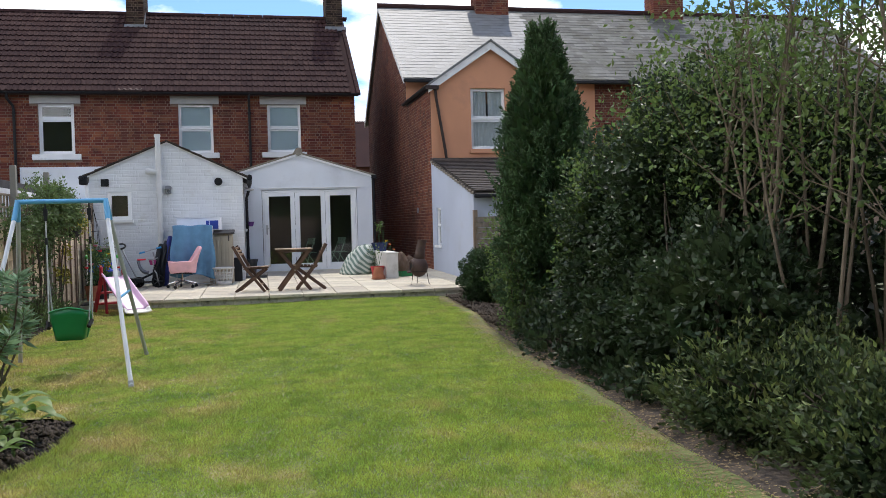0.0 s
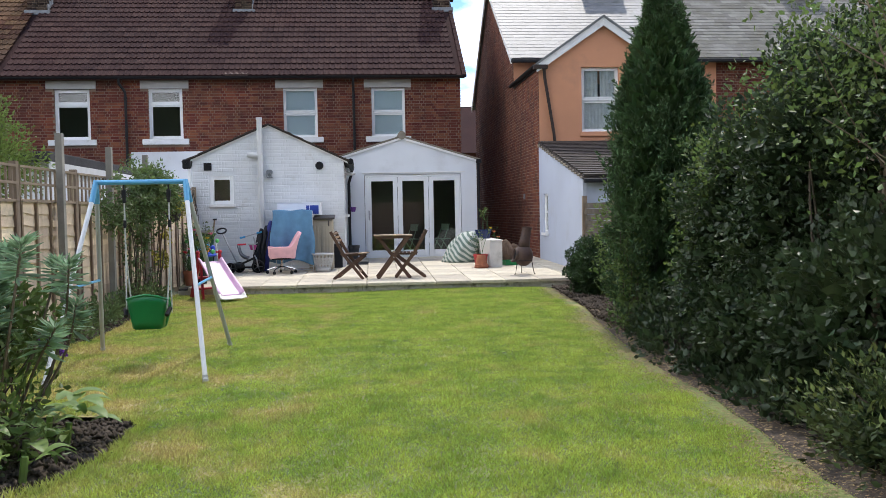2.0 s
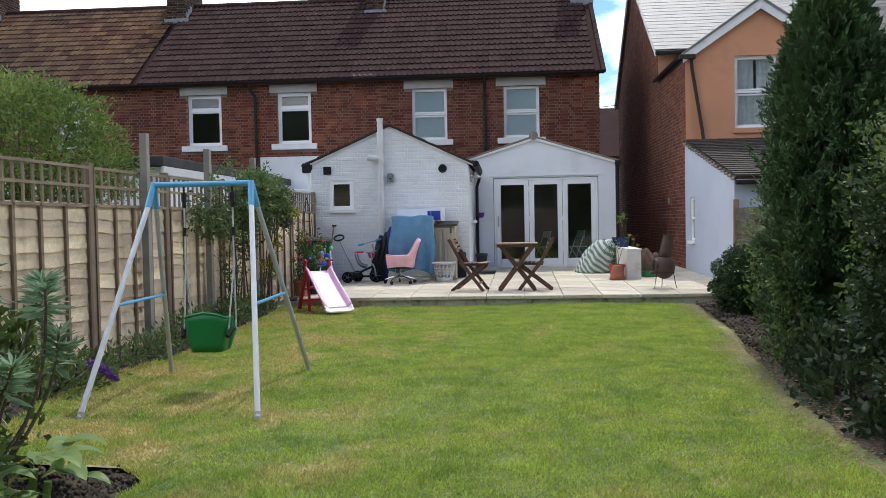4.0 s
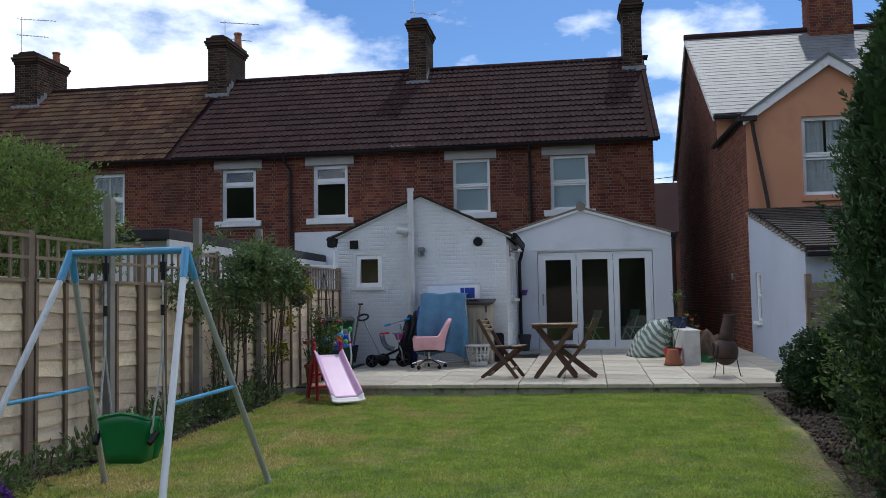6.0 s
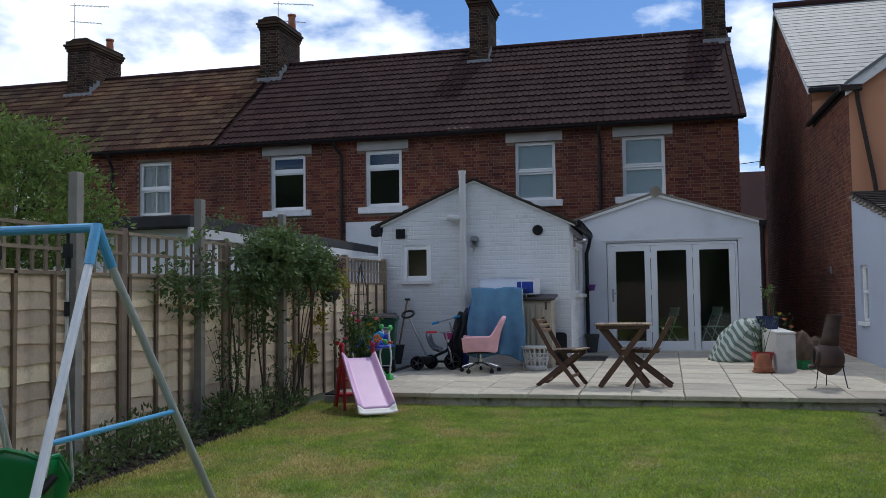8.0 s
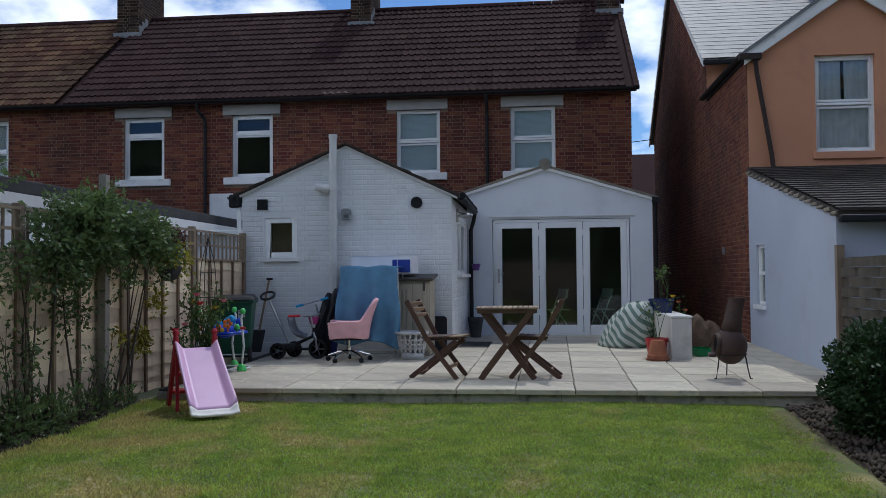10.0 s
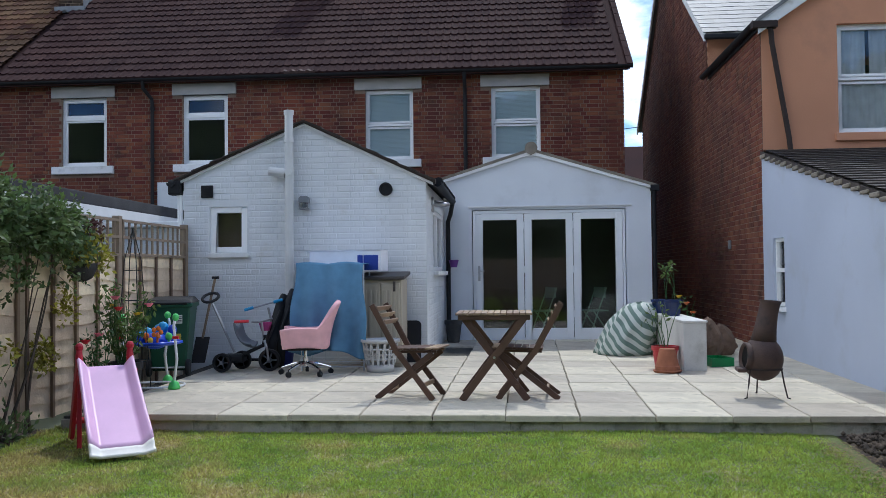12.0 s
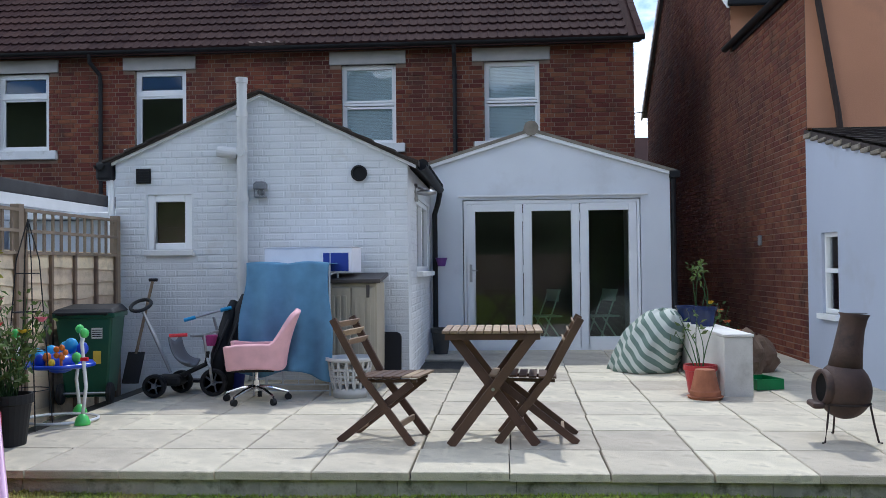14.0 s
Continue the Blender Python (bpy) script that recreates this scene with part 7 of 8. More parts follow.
# tall leggy shrub with bare stems
ts = based("tall_shrub", 4.9, 5.2, 0, label="tall leggy shrub with bare stems and sparse leaves", category="shrub")
tips = []
for k in range(46):
    x, y = rng.uniform(4.0, 5.1), rng.uniform(3.9, 6.6)
    h = rng.uniform(2.6, 4.1)
    e = (x + rng.uniform(-0.3, 0.75), y + rng.uniform(-0.7, 0.7), h)
    pts, rr = stem((x, y, 0), e, rng.uniform(0.014, 0.03), 0.005, 0.22, rng, 7)
    part("stem", Geo().tube(pts, rr, 7), M_BARK, ts)
    tips.append(pts[-1])
    for q in range(4):
        s = pts[rng.randint(3, 6)]
        e2 = s + Vector((rng.uniform(-0.6, 0.5), rng.uniform(-0.5, 0.5), rng.uniform(0.2, 0.8)))
        p2, r2 = stem(s, e2, 0.008, 0.003, 0.08, rng, 4)
        part("branch", Geo().tube(p2, r2, 5), M_BARK, ts)
        tips.append(e2)
P, A = [], []
for t in tips:
    n = rng.randint(40, 80)
    c = np.array(t)
    P.append(c + rs.normal(size=(n, 3)) * np.array([0.24, 0.24, 0.2]) + np.array([0, 0, -0.05]))
    A.append(unit(rs.normal(size=(n, 3)) + np.array([0, 0, 0.3])))
P, A = np.concatenate(P), np.concatenate(A)
v, f = leaves(P, A, 0.052 * rs.uniform(0.6, 1.3, len(P)), 0.55)
bulk("leaves", v - np.array(ts["world_origin"]), f, M_HEDGE_L, ts)["kind"] = "stuff"

# low variegated shrubs at the lawn edge
for c, r, n in (((3.78, 4.95, 0.12), (0.68, 0.8, 0.46), 9000), ((3.95, 3.75, 0.15), (0.85, 0.85, 0.5), 10000), ((4.4, 2.6, 0.2), (1.1, 0.9, 0.5), 6000)):
    ls = based("low_shrub", c[0], c[1], 0, label="low spreading green shrub with pale leaf tips", category="shrub", group="low shrubs")
    foliage(ls, "foliage", [(c, r, 1)], int(n * 1.3), 0.05, M_LOW, 0.5, 0.2, 0.25, up=0.5)
    foliage(ls, "tip_foliage", [((c[0], c[1], c[2] + 0.12), (r[0] * 0.97, r[1] * 0.97, r[2] * 0.85), 1)], n // 4, 0.05, M_LOWTIP, 0.45, 0.12, 0.3, up=0.8, zmin=0.22, label="pale yellow-green leaf tips")
    foliage(ls, "inner_foliage", [(c, tuple(0.7 * q for q in r), 1)], n // 5, 0.12, M_HEDGE, 0.8, 0.1, 0.1)
    g = Geo()
    for k in range(14):
        a = rng.uniform(0, 6.28)
        pts, rr = stem((c[0], c[1], 0), (c[0] + r[0] * 0.85 * math.cos(a), c[1] + r[1] * 0.85 * math.sin(a), 0.4), 0.012, 0.004, 0.1, rng)
        part("stem", Geo().tube(pts, rr, 5), M_DBARK, ls)

# conifer
cf = based("conifer", 4.22, 10.6, 0, label="narrow dark green columnar conifer", category="tree")
part("trunk", Geo().tube([(4.22, 10.6, -0.05), (4.24, 10.58, 1.5), (4.21, 10.6, 3.4)], [0.07, 0.05, 0.012], 10), M_DBARK, cf)
PZ, PR = [0, 0.4, 1.2, 2.2, 2.8, 3.3, 3.6, 3.95], [0.46, 0.54, 0.58, 0.48, 0.31, 0.16, 0.07, 0.01]
K = 1150
zc = 3.68 * rs.uniform(0, 1, K) ** 0.85
ac = rs.uniform(0, 2 * math.pi, K)
rc = np.interp(zc, PZ, PR) * (0.92 + 0.2 * rs.normal(size=K) * 0.6 + 0.12 * np.sin(ac * 4 + zc * 3.1) * np.sin(zc * 5.3 + ac * 2))
SC = np.stack([4.22 + rc * np.cos(ac), 10.6 + rc * np.sin(ac), zc + 0.02], 1)
SD = unit(np.stack([np.cos(ac) * 0.55, np.sin(ac) * 0.55, 0.9 + 0.3 * rs.uniform(0, 1, K)], 1) + 0.25 * rs.normal(size=(K, 3)))
per = 62
t_ = rs.uniform(-0.35, 1, (K, per, 1))
P = (SC[:, None] + SD[:, None] * 0.2 * t_ + rs.normal(size=(K, per, 3)) * 0.028 * (1.15 - t_)).reshape(-1, 3)
v, f = leaves(P, np.repeat(SD, per, 0), rs.uniform(0.03, 0.07, len(P)), 0.32, 0.15, 0.6)
bulk("crown", v - np.array(cf["world_origin"]), f, M_CON, cf)["kind"] = "stuff"
n = 3500
z = rs.uniform(0, 3.3, n)
prof = np.interp(z, [0, 1.2, 2.6, 3.3], [0.3, 0.42, 0.34, 0.12])
a = rs.uniform(0, 2 * math.pi, n)
P = np.stack([4.22 + prof * np.cos(a), 10.6 + prof * np.sin(a), z], 1)
v, f = leaves(P, np.stack([np.cos(a), np.sin(a), np.full(n, 1.2)], 1), np.full(n, 0.22), 0.7, 0.1, 0.4)
bulk("inner_crown", v - np.array(cf["world_origin"]), f, M_CON, cf)["kind"] = "stuff"

ys = based("yellow_shrub", 3.72, 10.25, 0, label="slender yellow-green shrub at the conifer's foot", category="shrub")
foliage(ys, "foliage", [((3.74, 10.3, 0.55), (0.2, 0.25, 0.6), 1), ((3.68, 10.1, 0.15), (0.25, 0.3, 0.2), 0.8), ((3.9, 11.6, 0.9), (0.22, 0.3, 0.75), 0.8)], 2200, 0.06, M_HEDGE_L, 0.45, 0.3, 0.25, up=0.6)
g = Geo()
for k in range(10):
    pts, rr = stem((3.76, 10.3 + 0.03 * k, 0), (3.7 + rng.uniform(-0.1, 0.15), 10.2 + rng.uniform(-0.1, 0.3), rng.uniform(0.6, 1.1)), 0.007, 0.003, 0.05, rng)
    part("stem", Geo().tube(pts, rr, 5), M_DBARK, ys)

rb = based("round_bush", 4.5, 14.2, 0, label="rounded dark evergreen bush by the patio", category="bush")
foliage(rb, "foliage", [((4.5, 14.2, 0.42), (0.56, 0.6, 0.5), 1)], 14000, 0.045, M_BUSH, 0.55, 0.14, 0.14)
foliage(rb, "inner_foliage", [((4.5, 14.2, 0.4), (0.42, 0.45, 0.38), 1)], 2500, 0.1, M_BUSH, 0.8, 0.1, 0.1)
part("stem", Geo().tube([(4.5, 14.2, -0.02), (4.52, 14.2, 0.4)], 0.03, 8), M_DBARK, rb)
gp = based("ground_cover", 3.6, 8.6, 0, label="leafy green ground cover at the lawn edge", category="plant")
foliage(gp, "foliage", [((3.62, 8.6, 0.05), (0.35, 0.7, 0.28), 1), ((3.5, 7.3, 0.02), (0.22, 0.9, 0.2), 1), ((3.85, 9.6, 0.1), (0.35, 0.5, 0.4), 1), ((3.45, 6.2, 0.02), (0.22, 0.6, 0.2), 1)], 5200, 0.07, M_HEDGE, 0.6, 0.2, 0.25, up=0.6)

for k in range(10):
    part("stem", Geo().tube([(3.62, 6.0 + 0.35 * k, -0.02), (3.6, 6.05 + 0.35 * k, 0.2)], 0.006, 5), M_DBARK, gp)

# spurge and mixed planting in the near bed
eu = based("spurge", -1.35, 6.1, 0, label="tall spurge with whorls of narrow blue-green leaves", category="plant")
P, A, S = [], [], []
for k in range(58):
    x, y = -1.56 + rng.uniform(-0.5, 0.26), 6.05 + rng.uniform(-0.55, 0.35)
    e = Vector((x + rng.uniform(-0.35, 0.42), y + rng.uniform(-0.3, 0.25), 0.62 + 0.66 * rng.random() ** 0.6))
    pts, rr = stem((x, y, -0.03), e, 0.011, 0.006, 0.1, rng, 8)
    part("stem", Geo().tube(pts, rr, 6), M_BARK, eu)
    d = (pts[-1] - pts[-2]).normalized()
    for j in range(95):
        t = rng.random() ** 0.7
        a = rng.uniform(0, 6.28)
        side = Vector((math.cos(a), math.sin(a), 0))
        P.append(tuple(pts[-1] - d * 0.2 * (1 - t)))
        A.append(tuple(side + Vector((0, 0, -0.3 + 0.95 * t))))
        S.append(rng.uniform(0.09, 0.17) * (1.1 - 0.4 * t))
v, f = leaves(np.array(P), np.array(A), np.array(S), 0.17, 0.1, 0.12)
bulk("leaves", v - np.array(eu["world_origin"]), f, M_EUPH, eu)["kind"] = "stuff"
bm_ = based("bed_shrub", -1.5, 6.5, 0, label="leafy mixed shrub growing in the near bed", category="shrub")
foliage(bm_, "foliage", [((-1.65, 6.35, 0.4), (0.5, 0.5, 0.5), 1), ((-1.5, 6.45, 0.5), (0.3, 0.3, 0.4), 0.7), ((-1.9, 5.4, 0.35), (0.6, 0.7, 0.5), 1), ((-1.2, 5.75, 0.25), (0.3, 0.35, 0.3), 0.7)], 4600, 0.075, M_HEDGE_L, 0.4, 0.4, 0.25, up=0.4)
foliage(bm_, "bright_foliage", [((-1.3, 6.5, 0.7), (0.22, 0.22, 0.22), 1), ((-1.5, 6.2, 0.75), (0.35, 0.3, 0.3), 1)], 900, 0.085, M_HEDGE_L, 0.45, 0.4, 0.25, up=0.4)
g = Geo()
for k in range(16):
    pts, rr = stem((-1.5 + rng.uniform(-0.3, 0.3), 6.2 + rng.uniform(-0.4, 0.4), 0), (-1.5 + rng.uniform(-0.4, 0.4), 6.2 + rng.uniform(-0.4, 0.4), rng.uniform(0.4, 0.95)), 0.009, 0.003, 0.1, rng)
    part("twig", Geo().tube(pts, rr, 5), M_DBARK, bm_)
for x, y in ((-1.12, 5.9), (-1.02, 6.3), (-1.3, 5.6), (-1.35, 6.1), (-1.2, 6.5), (-1.0, 5.55), (-1.5, 5.4)):
    bl = based("broad_leaved_plant", x, y, 0, label="low plant with broad pale green leaves", category="plant", group="broad-leaved plants")
    for k in range(9):
        a, L = rng.uniform(0, 6.28), rng.uniform(0.11, 0.2)
        c, s = math.cos(a), math.sin(a)
        r0 = rng.uniform(0.05, 0.16)
        zz = rng.uniform(0.06, 0.26)

        def blade(u, v):
            w = L * 0.62 * math.sin(math.pi * min(1, v * 0.93 + 0.07)) ** 0.7
            q = (u - 0.5) * w
            d_ = r0 + L * 1.2 * v
            return (x + d_ * c - q * s, y + d_ * s + q * c, zz + 0.04 * math.sin(v * 2.2) - 0.05 * v * v + 0.25 * abs(u - 0.5) * w)
        part("leaf", Geo().sheet(blade, 6, 7), M_BROAD, bl, smooth=True)
    part("stalk", Geo().tube([(x, y, -0.03), (x + 0.02, y, 0.12)], 0.02, 6), M_BROAD, bl)

# purple flower spike at the bed edge
M_LILAC = mat("purple_floret", (0.16, 0.05, 0.36), 0.8, 0.25, 30, 90, 0.3, rand="island", rvar=0.4)
bu = based("butterfly_bush", -2.05, 8.95, 0, label="arching purple flower spike over the bed edge", category="flower")
pts, rr = stem((-2.5, 9.1, 0), (-2.08, 8.95, 0.26), 0.008, 0.004, 0.06, rng)
part("stem", Geo().tube(pts, rr, 6), M_DBARK, bu)
P = []
for k in range(420):
    t = rng.random()
    r_ = 0.045 * (1 - 0.75 * t) * math.sqrt(rng.random())
    a = rng.uniform(0, 6.28)
    P.append((-2.08 + 0.22 * t + r_ * math.cos(a), 8.95 - 0.03 * t + r_ * math.sin(a), 0.27 - 0.14 * t + r_ * math.sin(a * 1.7)))
v, f = leaves(np.array(P), rs.normal(size=(len(P), 3)), np.full(len(P), 0.02), 0.9)
bulk("flower", v - np.array(bu["world_origin"]), f, M_LILAC, bu)["kind"] = "stuff"
bp_ = based("bed_plant", -2.5, 10.5, 0, label="low green planting along the fence foot", category="plant")
foliage(bp_, "foliage", [((-2.45, 9.3, 0.08), (0.3, 0.7, 0.24), 1), ((-2.45, 10.8, 0.05), (0.25, 0.7, 0.2), 0.7), ((-2.5, 12.2, 0.1), (0.22, 0.8, 0.26), 0.9), ((-2.5, 13.9, 0.1), (0.24, 0.8, 0.27), 1.0), ((-2.52, 15.2, 0.06), (0.2, 0.5, 0.2), 0.7)], 6000, 0.065, M_CLIMB, 0.4, 0.3, 0.3, up=0.7)

g = Geo()
for k in range(24):
    yy = 8.9 + 0.28 * k
    part("stem", Geo().tube([(-2.5, yy, -0.02), (-2.48, yy + 0.05, 0.2)], 0.006, 5), M_DBARK, bp_)

# climber on the fence
cb = based("climber", -2.6, 14.8, 0, label="leafy climbing rose spreading over the fence", category="climber")
CB = [((-2.52, 15.0, 1.75), (0.25, 0.7, 0.38), 1.5), ((-2.5, 15.85, 1.75), (0.22, 0.55, 0.26), 1.1), ((-2.54, 14.4, 1.5), (0.18, 0.45, 0.38), 0.7), ((-2.58, 13.45, 1.35), (0.13, 0.5, 0.25), 0.4),
      ((-2.6, 12.85, 1.5), (0.1, 0.3, 0.25), 0.35), ((-2.58, 14.7, 1.05), (0.14, 0.5, 0.28), 0.22), ((-2.48, 16.4, 1.65), (0.18, 0.35, 0.22), 0.7), ((-2.58, 14.0, 0.7), (0.12, 0.3, 0.3), 0.14)]
foliage(cb, "foliage", CB, 9500, 0.062, M_CLIMB, 0.58, 0.42, 0.42, up=-0.15)
foliage(cb, "inner_foliage", [(c, tuple(0.7 * q for q in r), w) for c, r, w in CB[:2]], 1500, 0.08, M_CLIMB, 0.7, 0.2, 0.2)
foliage(cb, "top_foliage", [((-2.52, 15.1, 2.02), (0.24, 0.6, 0.16), 1), ((-2.48, 16.2, 1.88), (0.18, 0.4, 0.16), 1)], 1300, 0.055, M_HEDGE_L, 0.5, 0.5, 0.4)
# loose sprays trailing out of the mass
P, A = [], []
for k in range(46):
    y0_ = rng.uniform(13.0, 16.7)
    a_ = Vector((-2.52, y0_, rng.uniform(1.35, 2.0)))
    e_ = a_ + Vector((rng.uniform(0.0, 0.22), rng.uniform(-0.5, 0.5), rng.uniform(-0.55, 0.28)))
    pts, rr = stem(a_, e_, 0.005, 0.002, 0.08, rng, 6)
    part("spray", Geo().tube(pts, rr, 5), M_DBARK, cb)
    for p_ in pts:
        for q in range(5):
            P.append(tuple(p_ + Vector((rng.uniform(-0.04, 0.04), rng.uniform(-0.05, 0.05), rng.uniform(-0.04, 0.03)))))
            A.append((rng.uniform(-1, 1), rng.uniform(-1, 1), -0.5))
v, f = leaves(np.array(P), np.array(A), 0.06 * rs.uniform(0.6, 1.25, len(P)), 0.55)
bulk("spray_leaves", v - np.array(cb["world_origin"]), f, M_CLIMB, cb)["kind"] = "stuff"
foliage(cb, "yellow_foliage", [((-2.6, 16.18, 0.62), (0.1, 0.15, 0.17), 1), ((-2.62, 16.6, 1.05), (0.06, 0.2, 0.22), 0.35), ((-2.62, 15.7, 0.7), (0.06, 0.15, 0.1), 0.2)], 420, 0.06, M_YELLEAF, 0.5, 0.4, 0.3)
for k in range(9):
    y = rng.uniform(13.4, 16.4)
    pts, rr = stem((-2.56, y, 0), (-2.58 + rng.uniform(-0.03, 0.1), y + rng.uniform(-0.9, 0.9), rng.uniform(1.2, 2.0)), 0.014, 0.004, 0.1, rng, 7)
    part("stem", Geo().tube(pts, rr, 6), M_DBARK, cb)
for y, rz, h in ((13.7, 0.4, 1.1), (14.9, -0.3, 0.8)):
    tw = based("dry_stalks", -2.5, y, 0, label="thin leggy plant stalks in front of the fence", category="plant", group="stalks by the fence")
    g = Geo()
    P = []
    for k in range(8):
        e = (-2.5 + rng.uniform(-0.1, 0.25), y + rng.uniform(-0.4, 0.4), h * rng.uniform(0.5, 1.0))
        pts, rr = stem((-2.5, y + rng.uniform(-0.15, 0.15), 0), e, 0.005, 0.002, 0.06, rng)
        part("stalk", Geo().tube(pts, rr, 5), M_DBARK, tw)
        P += [tuple(Vector(pts[j]) + Vector((rng.uniform(-0.03, 0.03), rng.uniform(-0.03, 0.03), 0))) for j in (2, 3, 4, 5) for q in range(5)]
    v, f = leaves(np.array(P), rs.normal(size=(len(P), 3)), np.full(len(P), 0.06), 0.35)
    bulk("leaves", v - np.array(tw["world_origin"]), f, M_CLIMB, tw)["kind"] = "stuff"

# hanging basket on the fence
hb = based("hanging_basket", -2.5, 16.66, 1.27, label="hanging basket with yellow variegated and burgundy leaves on the fence", category="hanging basket")
part("pot", Geo().lathe([(0.03, 1.27), (0.09, 1.3), (0.13, 1.38), (0.14, 1.44), (0.125, 1.44), (0.1, 1.42)], 18, Matrix.Translation((-2.5, 16.66, 0))), M_DGREY, hb, "dark basket", smooth=True)
part("bracket", Geo().tube([(-2.64, 16.66, 1.45), (-2.58, 16.66, 1.44), (-2.5, 16.66, 1.43)], 0.007, 6), M_BLACK, hb)
foliage(hb, "foliage", [((-2.48, 16.66, 1.55), (0.2, 0.33, 0.17), 1), ((-2.46, 16.85, 1.5), (0.13, 0.18, 0.2), 0.6)], 900, 0.06, M_YELLEAF, 0.5, 0.4, 0.3, label="yellow and green variegated leaves")
M_BURG = leaf_mat("burgundy_leaf", (0.1, 0.03, 0.03), (0.05, 0.02, 0.022), 0.45, 0.2)
foliage(hb, "dark_foliage", [((-2.5, 16.76, 1.74), (0.14, 0.2, 0.1), 1)], 260, 0.06, M_BURG, 0.55, 0.4, 0.3, label="burgundy leaves")

# tree beyond the fence
tr = based("garden_tree", -5.2, 13.6, 0, label="small pale green tree beyond the fence", category="tree")
part("trunk", Geo().tube([(-5.2, 13.6, -0.1), (-5.15, 13.6, 1.0), (-5.25, 13.65, 2.2)], [0.1, 0.08, 0.05], 10), M_DBARK, tr)
TB = [((-5.3, 13.5, 2.35), (1.15, 1.1, 0.75), 1), ((-4.5, 13.3, 2.2), (0.75, 0.8, 0.55), 1), ((-6.0, 13.5, 2.5), (1.2, 1.0, 0.8), 0.8), ((-5.1, 13.3, 2.95), (0.7, 0.7, 0.4), 1), ((-4.0, 13.2, 2.0), (0.45, 0.6, 0.4), 0.8), ((-4.5, 13.4, 2.7), (0.55, 0.7, 0.45), 0.9)]
foliage(tr, "crown", TB, 30000, 0.075, M_TREE, 0.4, 0.3, 0.3)
for k in range(12):
    b_ = TB[k % 6]
    pts, rr = stem((-5.2, 13.6, 1.2), tuple(b_[0][j] + rng.uniform(-0.7, 0.7) * b_[1][j] for j in range(3)), 0.03, 0.006, 0.15, rng)
    part("limb", Geo().tube(pts, rr, 6), M_DBARK, tr)

# roses in the planters, obelisk, seedlings
FLOWERS = {"red": (0.6, 0.03, 0.05), "yellow": (0.75, 0.5, 0.03), "pink": (0.75, 0.2, 0.3), "orange": (0.75, 0.22, 0.08)}
FM = {k: mat(k + "_petal", c, 0.6, 0.15, 30, 90, 0.1) for k, c in FLOWERS.items()}


def bloom(parent, p, m_, r=0.035):
    g = Geo()
    p = Vector(p)
    for ring, n in ((1.0, 6), (0.65, 5), (0.35, 4)):
        for k in range(n):
            a = 2 * math.pi * k / n + ring
            d_ = Vector((math.cos(a), math.sin(a), 0))
            t_ = Vector((-math.sin(a), math.cos(a), 0))
            q = p + d_ * r * ring * 0.4
            up = Vector((0, 0, 1))
            g.add([q - t_ * r * 0.35, q + t_ * r * 0.35, q + d_ * r * 0.7 * ring + t_ * r * 0.5 + up * r * 0.8, q + d_ * r * 0.95 * ring + up * r * 1.0, q + d_ * r * 0.7 * ring - t_ * r * 0.5 + up * r * 0.8], ((0, 1, 2, 3, 4),))
    part("bloom", g, m_, parent)


def potted(name, x, y, z, h, spread, n, label, flowers=(), lf=0.05, wide=0.5, material=M_ROSELEAF, per=10, low=2):
    o = based(name, x, y, z, label=label, category="plant")
    P = []
    ends = []
    for k in range(n):
        e = (x + rng.uniform(-spread, spread), y + rng.uniform(-spread, spread), z + h * rng.uniform(0.55, 1.0))
        pts, rr = stem((x + rng.uniform(-0.04, 0.04), y + rng.uniform(-0.04, 0.04), z - 0.03), e, 0.006, 0.003, 0.05, rng, 6)
        part("stem", Geo().tube(pts, rr, 6), M_ROSELEAF, o)
        ends.append(e)
        for q in range(per):
            s = pts[rng.randint(low, 6)]
            P.append((s[0] + rng.uniform(-0.05, 0.05), s[1] + rng.uniform(-0.05, 0.05), s[2] + rng.uniform(-0.04, 0.04)))
    v, f = leaves(np.array(P), rs.normal(size=(len(P), 3)) + np.array([0, 0, 0.2]), lf * rs.uniform(0.7, 1.3, len(P)), wide)
    bulk("leaves", v - np.array(o["world_origin"]), f, material, o)["kind"] = "stuff"
    for k, c in enumerate(flowers):
        bloom(o, ends[k % len(ends)], FM[c])
    return o


potted("rose_bush", -2.06, 16.62, patio_z(16.6) + 0.3, 0.78, 0.22, 24, "rose bush with yellow and pink blooms in a planter", ("pink", "yellow", "pink", "red", "pink", "yellow"), 0.065, 0.42, M_HEDGE_L, 20)
potted("potted_rose", -2.16, 16.32, patio_z(16.3) + 0.22, 0.45, 0.15, 8, "small rose with pink blooms in a terracotta pot", ("pink", "red"), 0.05, 0.5, M_ROSELEAF, 16)
potted("seedling", 3.5, 20.15, 0.89, 0.5, 0.09, 3, "leggy green seedling in a blue pot", (), 0.07, 0.4, M_HEDGE_L, 11, 6)
potted("seedling", 3.5, 19.8, 0.92, 0.45, 0.1, 2, "leggy green seedling in a blue pot", (), 0.07, 0.4, M_HEDGE_L, 10, 6)
potted("potted_lily", 3.245, 18.92, patio_z(19) + 0.22, 0.6, 0.2, 6, "tall pale green stems growing in a red pot", (), 0.08, 0.4, M_HEDGE_L, 4, 5)
potted("orange_flowers", 3.75, 20.3, patio_z(20.3), 0.75, 0.18, 8, "orange flowers among green leaves behind the low wall", ("orange", "orange", "orange", "yellow"), 0.06, 0.5, M_ROSELEAF, 10)
ob_ = based("obelisk", -2.25, 17.2, patio_z(17.2), label="thin black wire plant obelisk", category="plant support")
zb = patio_z(17.2)
